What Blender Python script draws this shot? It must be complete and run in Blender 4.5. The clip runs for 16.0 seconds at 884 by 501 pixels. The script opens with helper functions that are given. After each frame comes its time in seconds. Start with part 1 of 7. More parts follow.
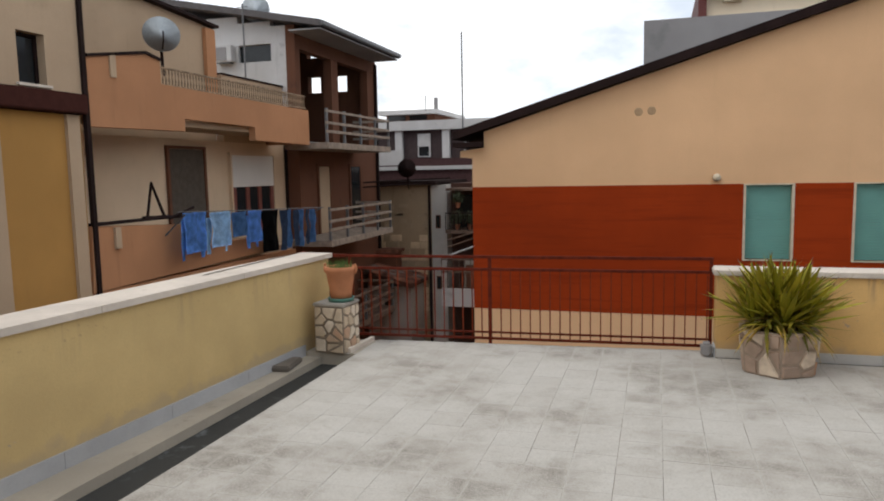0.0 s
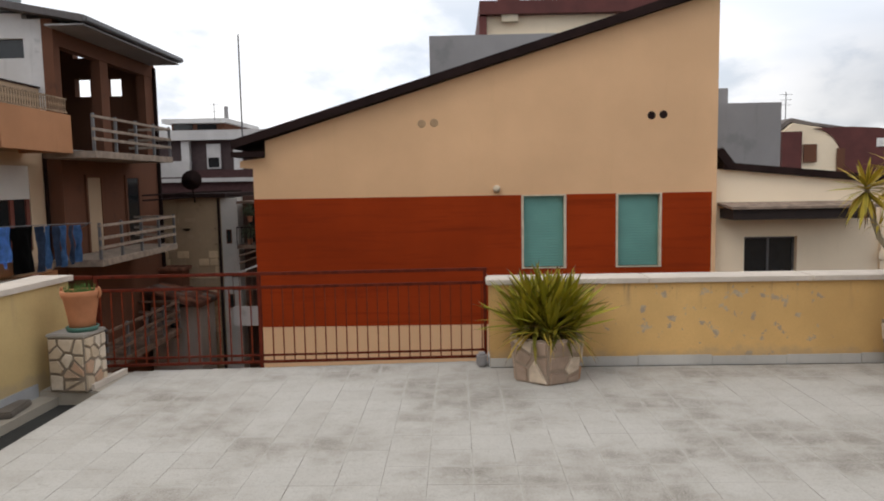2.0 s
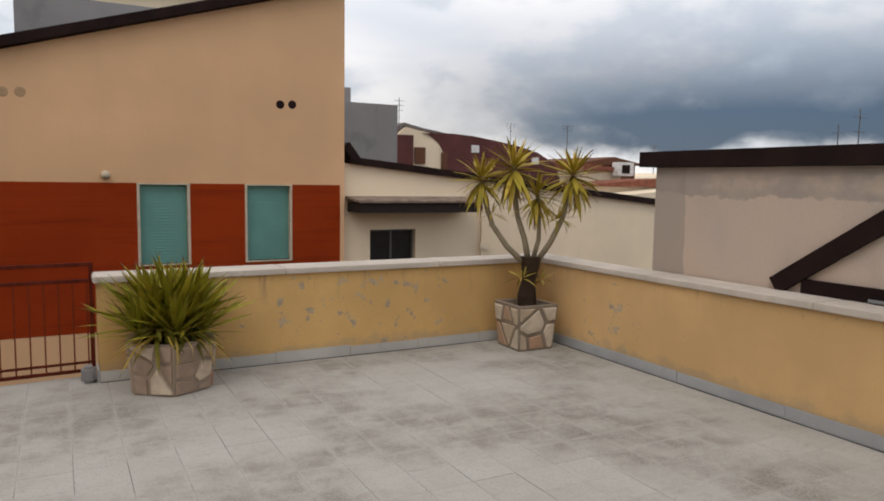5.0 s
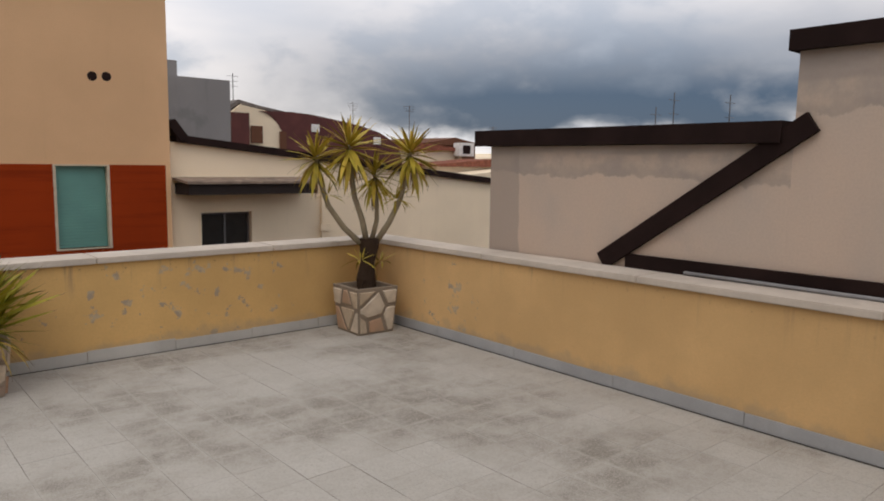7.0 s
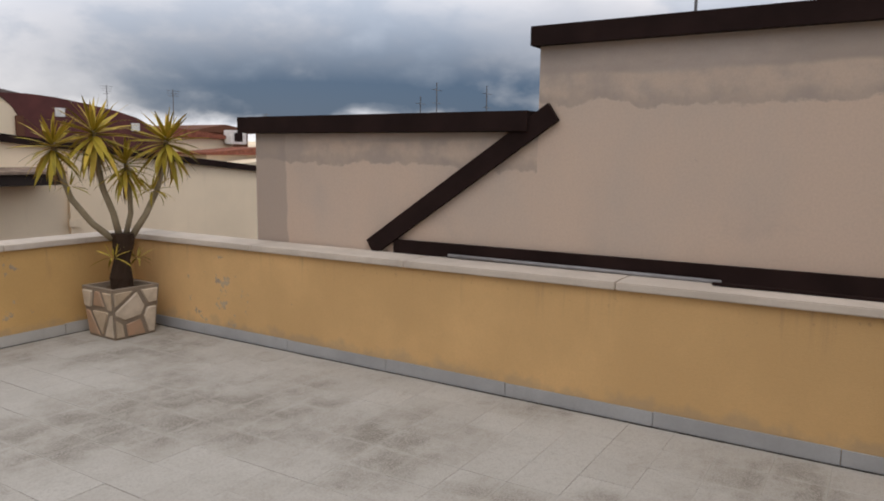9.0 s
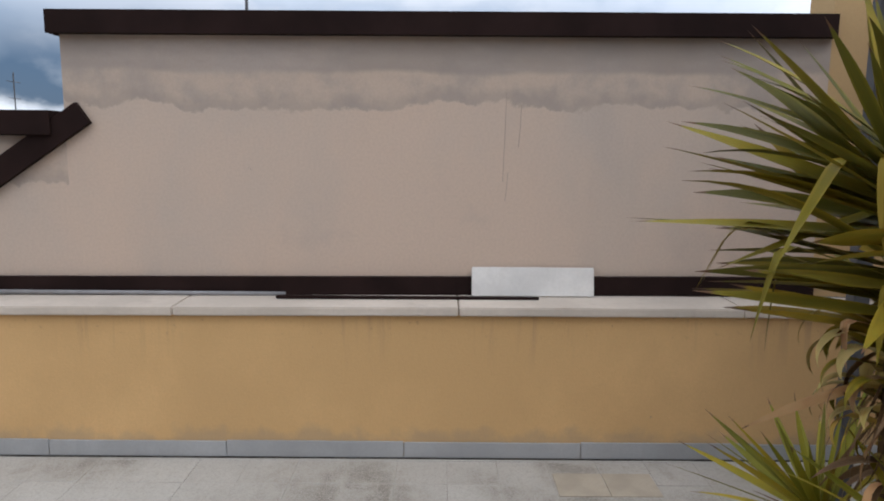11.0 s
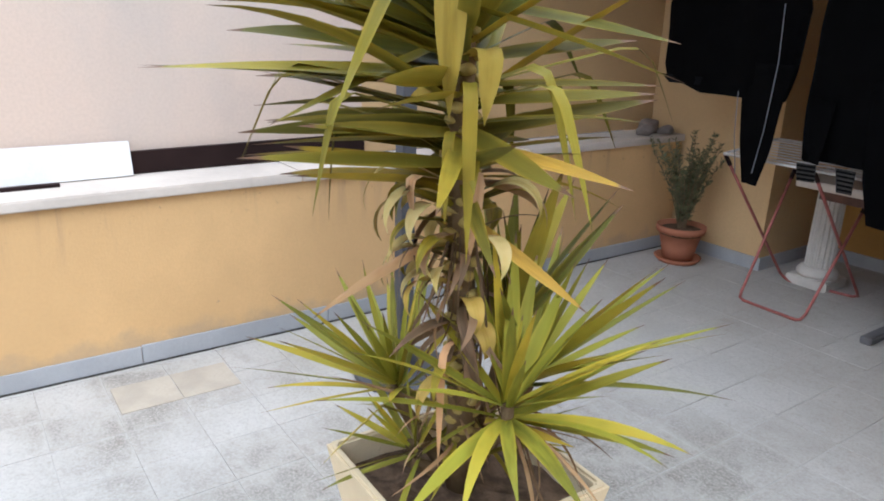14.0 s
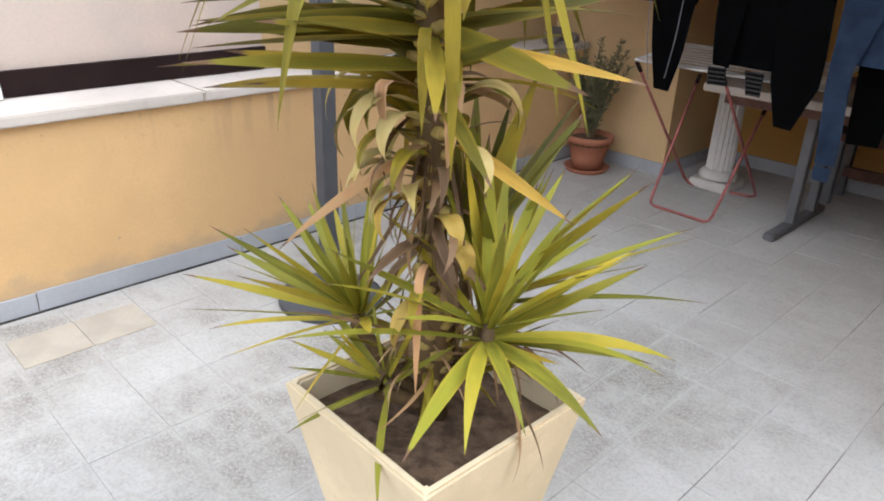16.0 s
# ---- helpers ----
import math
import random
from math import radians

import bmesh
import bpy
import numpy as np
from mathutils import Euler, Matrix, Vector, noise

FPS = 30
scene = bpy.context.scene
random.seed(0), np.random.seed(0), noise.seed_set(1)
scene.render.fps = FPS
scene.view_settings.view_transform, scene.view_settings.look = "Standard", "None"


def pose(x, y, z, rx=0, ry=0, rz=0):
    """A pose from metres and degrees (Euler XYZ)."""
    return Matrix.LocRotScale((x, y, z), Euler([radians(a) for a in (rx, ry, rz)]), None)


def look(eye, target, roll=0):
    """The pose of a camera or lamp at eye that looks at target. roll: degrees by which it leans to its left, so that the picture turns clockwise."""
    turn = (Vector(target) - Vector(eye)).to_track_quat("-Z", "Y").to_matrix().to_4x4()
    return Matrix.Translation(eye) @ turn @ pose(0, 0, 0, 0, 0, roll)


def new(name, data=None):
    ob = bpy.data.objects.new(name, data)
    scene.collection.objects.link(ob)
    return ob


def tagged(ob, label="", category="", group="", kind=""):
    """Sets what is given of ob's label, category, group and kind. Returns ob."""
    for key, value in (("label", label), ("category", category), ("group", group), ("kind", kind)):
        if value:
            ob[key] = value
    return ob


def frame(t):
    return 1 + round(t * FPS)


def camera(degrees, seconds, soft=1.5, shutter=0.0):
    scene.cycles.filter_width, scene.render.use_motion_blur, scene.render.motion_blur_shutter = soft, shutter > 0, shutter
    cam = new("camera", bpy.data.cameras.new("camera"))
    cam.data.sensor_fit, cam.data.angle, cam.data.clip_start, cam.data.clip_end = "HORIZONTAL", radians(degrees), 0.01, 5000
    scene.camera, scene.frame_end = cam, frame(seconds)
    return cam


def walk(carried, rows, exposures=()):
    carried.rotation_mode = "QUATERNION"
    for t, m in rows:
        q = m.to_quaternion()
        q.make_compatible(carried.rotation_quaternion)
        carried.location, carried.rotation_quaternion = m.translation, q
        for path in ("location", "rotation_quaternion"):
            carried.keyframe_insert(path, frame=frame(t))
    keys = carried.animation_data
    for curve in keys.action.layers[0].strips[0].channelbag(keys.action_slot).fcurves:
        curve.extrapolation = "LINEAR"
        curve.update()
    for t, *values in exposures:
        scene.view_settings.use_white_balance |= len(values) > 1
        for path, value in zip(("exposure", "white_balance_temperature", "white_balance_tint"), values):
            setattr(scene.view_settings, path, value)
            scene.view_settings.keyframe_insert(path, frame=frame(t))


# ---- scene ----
cam = camera(63.6, 16.0, soft=1.9)
PATH = [
    (0, (0.645, 0.592, 1.649), (0.071, 2.495, 1.43), -1.1),
    (0.5, (0.722, 0.723, 1.66), (0.256, 2.658, 1.462), -0.7),
    (1, (0.835, 0.847, 1.651), (0.506, 2.811, 1.461), 0.2),
    (1.5, (0.876, 0.919, 1.622), (0.691, 2.902, 1.436), -0.6),
    (2, (0.879, 0.985, 1.618), (0.837, 2.976, 1.425), -1.0),
    (2.5, (0.856, 1.148, 1.595), (1.061, 3.131, 1.445), 0.2),
    (3, (0.858, 1.279, 1.581), (1.253, 3.234, 1.428), 0.2),
    (3.5, (0.876, 1.363, 1.542), (1.445, 3.273, 1.378), 0.3),
    (4, (0.864, 1.474, 1.526), (1.593, 3.327, 1.346), 0.8),
    (4.5, (0.868, 1.492, 1.51), (1.667, 3.316, 1.331), 1.1),
    (5, (0.921, 1.493, 1.489), (1.868, 3.244, 1.293), 0.9),
    (7.5, (1.108, 1.613, 1.471), (2.48, 3.047, 1.219), 0.9),
    (8, (1.13, 1.606, 1.454), (2.596, 2.942, 1.192), 0.9),
    (10.3, (1.37, 1.442, 1.572), (3.302, 1.879, 1.297), 0.4),
    (10.5, (1.429, 1.424, 1.587), (3.384, 1.745, 1.308), 0.4),
    (11, (1.519, 1.462, 1.583), (3.498, 1.454, 1.294), 0.5),
    (11.5, (1.561, 1.482, 1.567), (3.514, 1.199, 1.242), 0.9),
    (12, (1.581, 1.474, 1.558), (3.465, 0.945, 1.145), 0.6),
    (12.5, (1.639, 1.391, 1.541), (3.459, 0.681, 1.112), 1.2),
    (13, (1.742, 1.31, 1.526), (3.496, 0.509, 0.997), 1.1),
    (13.5, (1.793, 1.283, 1.516), (3.468, 0.361, 0.929), 1.7),
    (14, (1.892, 1.299, 1.507), (3.446, 0.203, 0.887), 1.8),
    (14.5, (1.974, 1.319, 1.495), (3.43, 0.105, 0.857), 1.5),
    (15, (2.024, 1.333, 1.481), (3.401, 0.051, 0.802), 1.9),
    (15.5, (2.051, 1.359, 1.471), (3.36, 0.032, 0.746), 2.1),
    (16, (2.084, 1.354, 1.452), (3.375, 0.064, 0.635), 2.1),
]
EXPOSURES = [(0, 0.10, 6650, 11), (0.5, 0.0, 6600, 11), (1, -0.02, 6600, 11), (1.5, -0.03, 6650, 12), (2, 0.02, 6720, 12), (2.5, -0.07, 6750, 12), (3.5, -0.18, 6800, 12), (5, -0.22, 6850, 13), (8, -0.34, 7000, 16), (10.5, 0.06, 6250, 13), (11, 0.08, 6150, 12), (11.5, 0.32, 5600, 8), (12, 0.62, 5600, 8), (12.5, 0.88, 5600, 9), (13.5, 1.20, 5600, 10), (14.5, 1.55, 5700, 11), (15.5, 1.62, 5800, 12), (16, 1.52, 5850, 11)]
walk(cam, [(t, look(eye, target, roll)) for t, eye, target, roll in PATH], EXPOSURES)

# ---- world and light ----
world = bpy.data.worlds.new("overcast_sky")
scene.world = world
world.use_nodes = True
wn, wl = world.node_tree.nodes, world.node_tree.links
wn.clear()


def wmath(op, a, b=None, c=None, clamp=False):
    n = wn.new("ShaderNodeMath")
    n.operation, n.use_clamp = op, clamp
    for i, v in enumerate((a, b, c)):
        if v is None:
            continue
        if isinstance(v, (int, float)):
            n.inputs[i].default_value = v
        else:
            wl.new(v, n.inputs[i])
    return n.outputs[0]


def wstep(value, lo, hi):
    n = wn.new("ShaderNodeMapRange")
    n.interpolation_type = "SMOOTHSTEP"
    wl.new(value, n.inputs[0])
    n.inputs[1].default_value, n.inputs[2].default_value = lo, hi
    return n.outputs[0]


def wmix(fac, a, b):
    n = wn.new("ShaderNodeMix")
    n.data_type = "RGBA"
    if isinstance(fac, (int, float)):
        n.inputs[0].default_value = fac
    else:
        wl.new(fac, n.inputs[0])
    for sock, v in ((n.inputs[6], a), (n.inputs[7], b)):
        if isinstance(v, tuple):
            sock.default_value = (*v, 1)
        else:
            wl.new(v, sock)
    return n.outputs[2]


SUN_UP, SUN_YAW = 48.0, 20.0
coord = wn.new("ShaderNodeTexCoord")
split = wn.new("ShaderNodeSeparateXYZ")
wl.new(coord.outputs["Generated"], split.inputs[0])
dx, dy, dz = split.outputs
sky = wn.new("ShaderNodeTexSky")
sky.sky_type, sky.sun_disc = "NISHITA", False
sky.sun_elevation, sky.sun_rotation = radians(SUN_UP), radians(SUN_YAW)
# clouds: flat layer seen in perspective
height = wmath("MAXIMUM", wmath("ADD", dz, 0.10), 0.03)
flat = wn.new("ShaderNodeCombineXYZ")
wl.new(wmath("DIVIDE", dx, height), flat.inputs[0])
wl.new(wmath("DIVIDE", dy, height), flat.inputs[1])
puff = wn.new("ShaderNodeTexNoise")
puff.inputs["Scale"].default_value, puff.inputs["Detail"].default_value = 0.35, 5
puff.inputs["Roughness"].default_value, puff.inputs["Distortion"].default_value = 0.5, 0.2
wl.new(flat.outputs[0], puff.inputs["Vector"])
billow = wn.new("ShaderNodeTexNoise")
billow.inputs["Scale"].default_value, billow.inputs["Detail"].default_value = 4.6, 9
billow.inputs["Roughness"].default_value, billow.inputs["Distortion"].default_value = 0.52, 0.08
stretch = wn.new("ShaderNodeVectorMath")
stretch.operation = "MULTIPLY"
stretch.inputs[1].default_value = (1, 1, 1.9)
wl.new(coord.outputs["Generated"], stretch.inputs[0])
wl.new(stretch.outputs[0], billow.inputs["Vector"])
# the storm bank stands towards the east, low over the roofs
toward = wmath("ADD", wmath("MULTIPLY", dx, 0.93), wmath("MULTIPLY", dy, 0.37))
bank = wstep(toward, 0.58, 0.93)
lump = wmath("MULTIPLY", wmath("SUBTRACT", billow.outputs["Fac"], 0.5), 0.16)
rise = wmath("ADD", dz, lump)
low = wmath("MULTIPLY", wstep(rise, 0.025, 0.06), wmath("SUBTRACT", 1.0, wstep(rise, 0.085, 0.25)))
heap = wstep(billow.outputs["Fac"], 0.34, 0.60)
storm = wmath("MULTIPLY", wmath("MULTIPLY", bank, low), wmath("ADD", 0.70, wmath("MULTIPLY", heap, 0.36)), clamp=True)
veil = wstep(puff.outputs["Fac"], 0.38, 0.62)
white = wmix(veil, (1.32, 1.33, 1.34), (0.93, 1.02, 1.13))
patchy = wmath("MULTIPLY", wstep(billow.outputs["Fac"], 0.48, 0.62), wmath("SUBTRACT", 1.0, wstep(dz, 0.12, 0.55)))
white = wmix(wmath("MULTIPLY", patchy, 0.62), white, (0.48, 0.60, 0.75))
cloud = wmix(storm, white, (0.048, 0.108, 0.205))
sky_dim = wn.new("ShaderNodeVectorMath")
sky_dim.operation = "SCALE"
wl.new(sky.outputs[0], sky_dim.inputs[0])
sky_dim.inputs["Scale"].default_value = 0.10
mixed = wmix(0.88, sky_dim.outputs[0], cloud)
back = wn.new("ShaderNodeBackground")
back.inputs["Strength"].default_value = 1.0
wl.new(mixed, back.inputs[0])
wl.new(back.outputs[0], wn.new("ShaderNodeOutputWorld").inputs[0])

sun_data = bpy.data.lights.new("sun", "SUN")
sun_data.energy, sun_data.angle, sun_data.color = 0.8, radians(30), (1.0, 0.95, 0.88)
sun = new("sun", sun_data)
sun.matrix_world = look((0, 0, 20), (5.5, 5.0, 10.0))

# ---- materials ----


class Nodes:
    """A material's node tree, with short ways to add nodes."""

    def __init__(self, name, rough=0.8, metal=0.0):
        self.mat = bpy.data.materials.new(name)
        self.mat.use_nodes = True
        self.n, self.l = self.mat.node_tree.nodes, self.mat.node_tree.links
        self.bsdf = self.n["Principled BSDF"]
        self.bsdf.inputs["Roughness"].default_value = rough
        self.bsdf.inputs["Metallic"].default_value = metal
        self.bsdf.inputs["Specular IOR Level"].default_value = 0.12 if rough >= 0.85 else 0.4
        self.coord = self.n.new("ShaderNodeTexCoord").outputs["Object"]

    def noise(self, scale, detail=4, rough=0.55, vec=None, stretch=None):
        t = self.n.new("ShaderNodeTexNoise")
        t.inputs["Scale"].default_value, t.inputs["Detail"].default_value, t.inputs["Roughness"].default_value = scale, detail, rough
        v = vec or self.coord
        if stretch:
            m = self.n.new("ShaderNodeVectorMath")
            m.operation = "MULTIPLY"
            m.inputs[1].default_value = stretch
            self.l.new(v, m.inputs[0])
            v = m.outputs[0]
        self.l.new(v, t.inputs["Vector"])
        return t.outputs["Fac"]

    def step(self, v, lo, hi, a=0.0, b=1.0):
        r = self.n.new("ShaderNodeMapRange")
        r.interpolation_type = "SMOOTHSTEP"
        self.l.new(v, r.inputs[0])
        for i, x in enumerate((lo, hi, a, b)):
            r.inputs[i + 1].default_value = x
        return r.outputs[0]

    def mul(self, a, b, op="MULTIPLY"):
        m = self.n.new("ShaderNodeMath")
        m.operation = op
        for i, v in enumerate((a, b)):
            if isinstance(v, (int, float)):
                m.inputs[i].default_value = v
            else:
                self.l.new(v, m.inputs[i])
        return m.outputs[0]

    def mix(self, fac, a, b):
        m = self.n.new("ShaderNodeMix")
        m.data_type = "RGBA"
        if isinstance(fac, (int, float)):
            m.inputs[0].default_value = fac
        else:
            self.l.new(fac, m.inputs[0])
        for sock, v in ((m.inputs[6], a), (m.inputs[7], b)):
            if isinstance(v, tuple):
                sock.default_value = (*v, 1)
            else:
                self.l.new(v, sock)
        return m.outputs[2]

    def random(self, island=False):
        if island:
            return self.n.new("ShaderNodeNewGeometry").outputs["Random Per Island"]
        return self.n.new("ShaderNodeObjectInfo").outputs["Random"]

    def color(self, c):
        if isinstance(c, tuple):
            self.bsdf.inputs["Base Color"].default_value = (*c, 1)
        else:
            self.l.new(c, self.bsdf.inputs["Base Color"])
        return self

    def bump(self, h, strength=0.3, distance=0.01):
        b = self.n.new("ShaderNodeBump")
        b.inputs["Strength"].default_value, b.inputs["Distance"].default_value = strength, distance
        self.l.new(h, b.inputs["Height"])
        self.l.new(b.outputs[0], self.bsdf.inputs["Normal"])
        return self


def scaled(c, k):
    return tuple(min(1.0, x * k) for x in c)


def plaster(name, col, stain=None, amount=0.5, big=0.7, grain=60, bump=0.25, streak=True):
    m = Nodes(name, 0.92)
    base = m.mix(m.step(m.noise(big, 5), 0.35, 0.68), scaled(col, 0.88), scaled(col, 1.07))
    base = m.mix(m.mul(m.step(m.noise(grain, 3), 0.3, 0.75), 0.18), base, scaled(col, 0.72))
    if stain:
        spots = m.step(m.noise(big * 2.3, 6, 0.62), 0.60, 0.72)
        base = m.mix(m.mul(spots, amount), base, stain)
        if streak:
            runs = m.step(m.noise(2.6, 4, 0.6, stretch=(2.2, 2.2, 0.22)), 0.57, 0.78)
            base = m.mix(m.mul(runs, amount * 0.6), base, scaled(stain, 0.8))
    m.color(base).bump(m.noise(grain * 1.7, 3), bump, 0.004)
    return m.mat


def plain(name, col, rough=0.5, metal=0.0, vary=0.12, scale=9.0, bump=0.0):
    m = Nodes(name, rough, metal)
    m.color(m.mix(m.step(m.noise(scale, 5), 0.3, 0.7), scaled(col, 1 - vary), scaled(col, 1 + vary)))
    if bump:
        m.bump(m.noise(scale * 6, 4), bump, 0.004)
    return m.mat


YELLOW = plaster("yellow_parapet_paint", (0.60, 0.415, 0.215), (0.47, 0.36, 0.23), 0.25)
BEIGE = plaster("beige_render", (0.74, 0.465, 0.265), (0.56, 0.37, 0.20), 0.2, big=0.3)
RED_N = Nodes("brick_red_paint", 0.92)
red_base = RED_N.mix(RED_N.step(RED_N.noise(0.6, 5), 0.35, 0.68), (0.255, 0.031, 0.005), (0.33, 0.041, 0.0065))
red_base = RED_N.mix(RED_N.mul(RED_N.step(RED_N.noise(2.2, 6, 0.65, stretch=(0.22, 1, 4.5)), 0.48, 0.70), 0.5), red_base, (0.165, 0.018, 0.004))
red_base = RED_N.mix(RED_N.mul(RED_N.step(RED_N.noise(3.5, 6, 0.7, stretch=(0.3, 1, 6.0)), 0.60, 0.75), 0.35), red_base, (0.36, 0.065, 0.02))
BRICK_RED = RED_N.color(red_base).bump(RED_N.noise(60, 3), 0.2, 0.004).mat
CREAM = plaster("cream_render", (0.88, 0.735, 0.545), (0.54, 0.43, 0.31), 0.2, big=0.3)
RAW = plaster("raw_pinkish_render", (0.44, 0.345, 0.28), (0.37, 0.30, 0.25), 0.3, big=0.5)
RAW_GREY = plaster("grey_cement_patch", (0.36, 0.30, 0.26), (0.27, 0.24, 0.22), 0.5, big=1.2)
PEACH = plaster("peach_render", (0.46, 0.23, 0.12), (0.34, 0.17, 0.09), 0.4, big=0.5)
PALE = plaster("pale_yellowish_render", (0.47, 0.35, 0.24), (0.31, 0.24, 0.16), 0.35, big=0.4)
OCHRE = plaster("ochre_render", (0.44, 0.24, 0.075), (0.36, 0.2, 0.08), 0.3, big=0.4)
BROWN = plaster("brown_weathered_render", (0.15, 0.068, 0.042), (0.07, 0.04, 0.03), 0.5, big=0.5)
WHITE_OLD = plaster("old_white_render", (0.58, 0.57, 0.56), (0.36, 0.36, 0.35), 0.6, big=0.8)
CONCRETE = plaster("grey_concrete", (0.30, 0.29, 0.29), (0.2, 0.2, 0.2), 0.6, big=0.5)
STONE_WALL = plaster("old_rubble_stone", (0.37, 0.275, 0.18), (0.14, 0.10, 0.07), 0.8, big=1.3, grain=12, bump=0.9)
MARBLE = plaster("weathered_marble", (0.60, 0.535, 0.465), (0.42, 0.36, 0.30), 0.5, big=2.0, grain=40, bump=0.1)
SKIRT_PALE = plaster("pale_skirting_stone", (0.52, 0.51, 0.48), (0.36, 0.35, 0.33), 0.4, big=2.0)
SKIRT = plaster("grey_skirting_stone", (0.40, 0.41, 0.42), (0.3, 0.3, 0.3), 0.4, big=2.0)
DARK_METAL = plain("dark_brown_flashing", (0.020, 0.011, 0.010), 0.88, 0.0, 0.25, 3.0)
RUST = plain("rust_red_iron", (0.105, 0.018, 0.009), 0.9, 0.0, 0.3, 14, 0.2)
CREAM_PAINT = plain("cream_frame_paint", (0.55, 0.47, 0.35), 0.6)
WHITE_PAINT = plain("white_frame_paint", (0.72, 0.71, 0.68), 0.5)
TEAL = plain("teal_roller_shutter", (0.135, 0.325, 0.285), 0.45, 0.0, 0.08, 2.0)
DARK_GLASS = plain("dark_window_glass", (0.015, 0.018, 0.02), 0.12)
ASPHALT = plain("street_asphalt", (0.05, 0.05, 0.05), 0.95)
TERRACOTTA_ROOF = plain("red_roof_tiles", (0.23, 0.085, 0.055), 0.85, 0, 0.3, 4, 0.4)
MAROON = plain("maroon_sheet_roof", (0.105, 0.028, 0.024), 0.7, 0, 0.2, 2)
GREY_METAL = plain("grey_painted_metal", (0.13, 0.13, 0.135), 0.5, 0.2)
WOOD_DARK = plain("dark_stained_wood", (0.10, 0.045, 0.03), 0.6, 0, 0.3, 10)



def patched(name, level, end=99.0):
    """Raw render: a smooth cement course at the top, a ragged mottled course under it, a trowelled strip past the end."""
    m = Nodes(name, 0.92)
    col, grey = (0.485, 0.385, 0.315), (0.345, 0.30, 0.27)
    pos = m.n.new("ShaderNodeNewGeometry").outputs["Position"]
    sep = m.n.new("ShaderNodeSeparateXYZ")
    m.l.new(pos, sep.inputs[0])
    base = m.mix(m.step(m.noise(0.9, 5, vec=pos, stretch=(1, 1, 0.6)), 0.34, 0.66), (0.60, 0.475, 0.385), (0.515, 0.44, 0.38))
    base = m.mix(m.mul(m.step(m.noise(1.6, 6, 0.62, vec=pos), 0.56, 0.72), 0.3), base, scaled(grey, 1.15))
    base = m.mix(m.mul(m.step(m.noise(2.2, 5, 0.6, vec=pos, stretch=(1, 1, 0.25)), 0.52, 0.74), 0.22), base, (0.40, 0.35, 0.31))
    # ragged course, with a darker lip along its lower edge
    ragged = m.mul(sep.outputs[2], m.mul(m.noise(2.6, 7, 0.62, vec=pos), 0.34), "ADD")
    inside = m.step(ragged, level + 0.155, level + 0.175)
    lip = m.mul(inside, m.step(ragged, level + 0.185, level + 0.27, 1.0, 0.0))
    tone = m.mix(m.step(m.noise(3.2, 6, 0.6, vec=pos), 0.42, 0.62), (0.53, 0.43, 0.35), scaled(grey, 1.08))
    base = m.mix(m.mul(inside, 0.72), base, tone)
    base = m.mix(m.mul(lip, 0.42), base, scaled(grey, 0.92))
    # cement course at the top
    smooth_edge = m.mul(sep.outputs[2], m.mul(m.noise(1.4, 5, 0.6, vec=pos), 0.10), "ADD")
    upper = m.step(smooth_edge, level + 0.20, level + 0.235)
    cement = m.mix(m.step(m.noise(2.0, 6, 0.6, vec=pos, stretch=(1, 0.5, 1.5)), 0.35, 0.7), scaled(grey, 0.95), scaled(grey, 1.3))
    base = m.mix(m.mul(upper, 0.8), base, cement)
    strip = m.step(m.mul(sep.outputs[1], m.mul(m.noise(3.0, 4, vec=pos), 0.10), "ADD"), end + 0.04, end + 0.06)
    base = m.mix(m.mul(strip, 0.6), base, scaled(grey, 0.95))
    base = m.mix(m.mul(m.step(m.noise(70, 3, vec=pos), 0.3, 0.75), 0.15), base, scaled(col, 0.7))
    cracks = m.step(m.noise(5.0, 8, 0.75, vec=pos), 0.70, 0.73)
    base = m.mix(m.mul(cracks, 0.35), base, (0.22, 0.19, 0.17))
    m.color(base).bump(m.mul(m.noise(110, 3, vec=pos), m.mul(m.noise(9, 5, vec=pos), 3.0), "ADD"), 0.12, 0.004)
    return m.mat


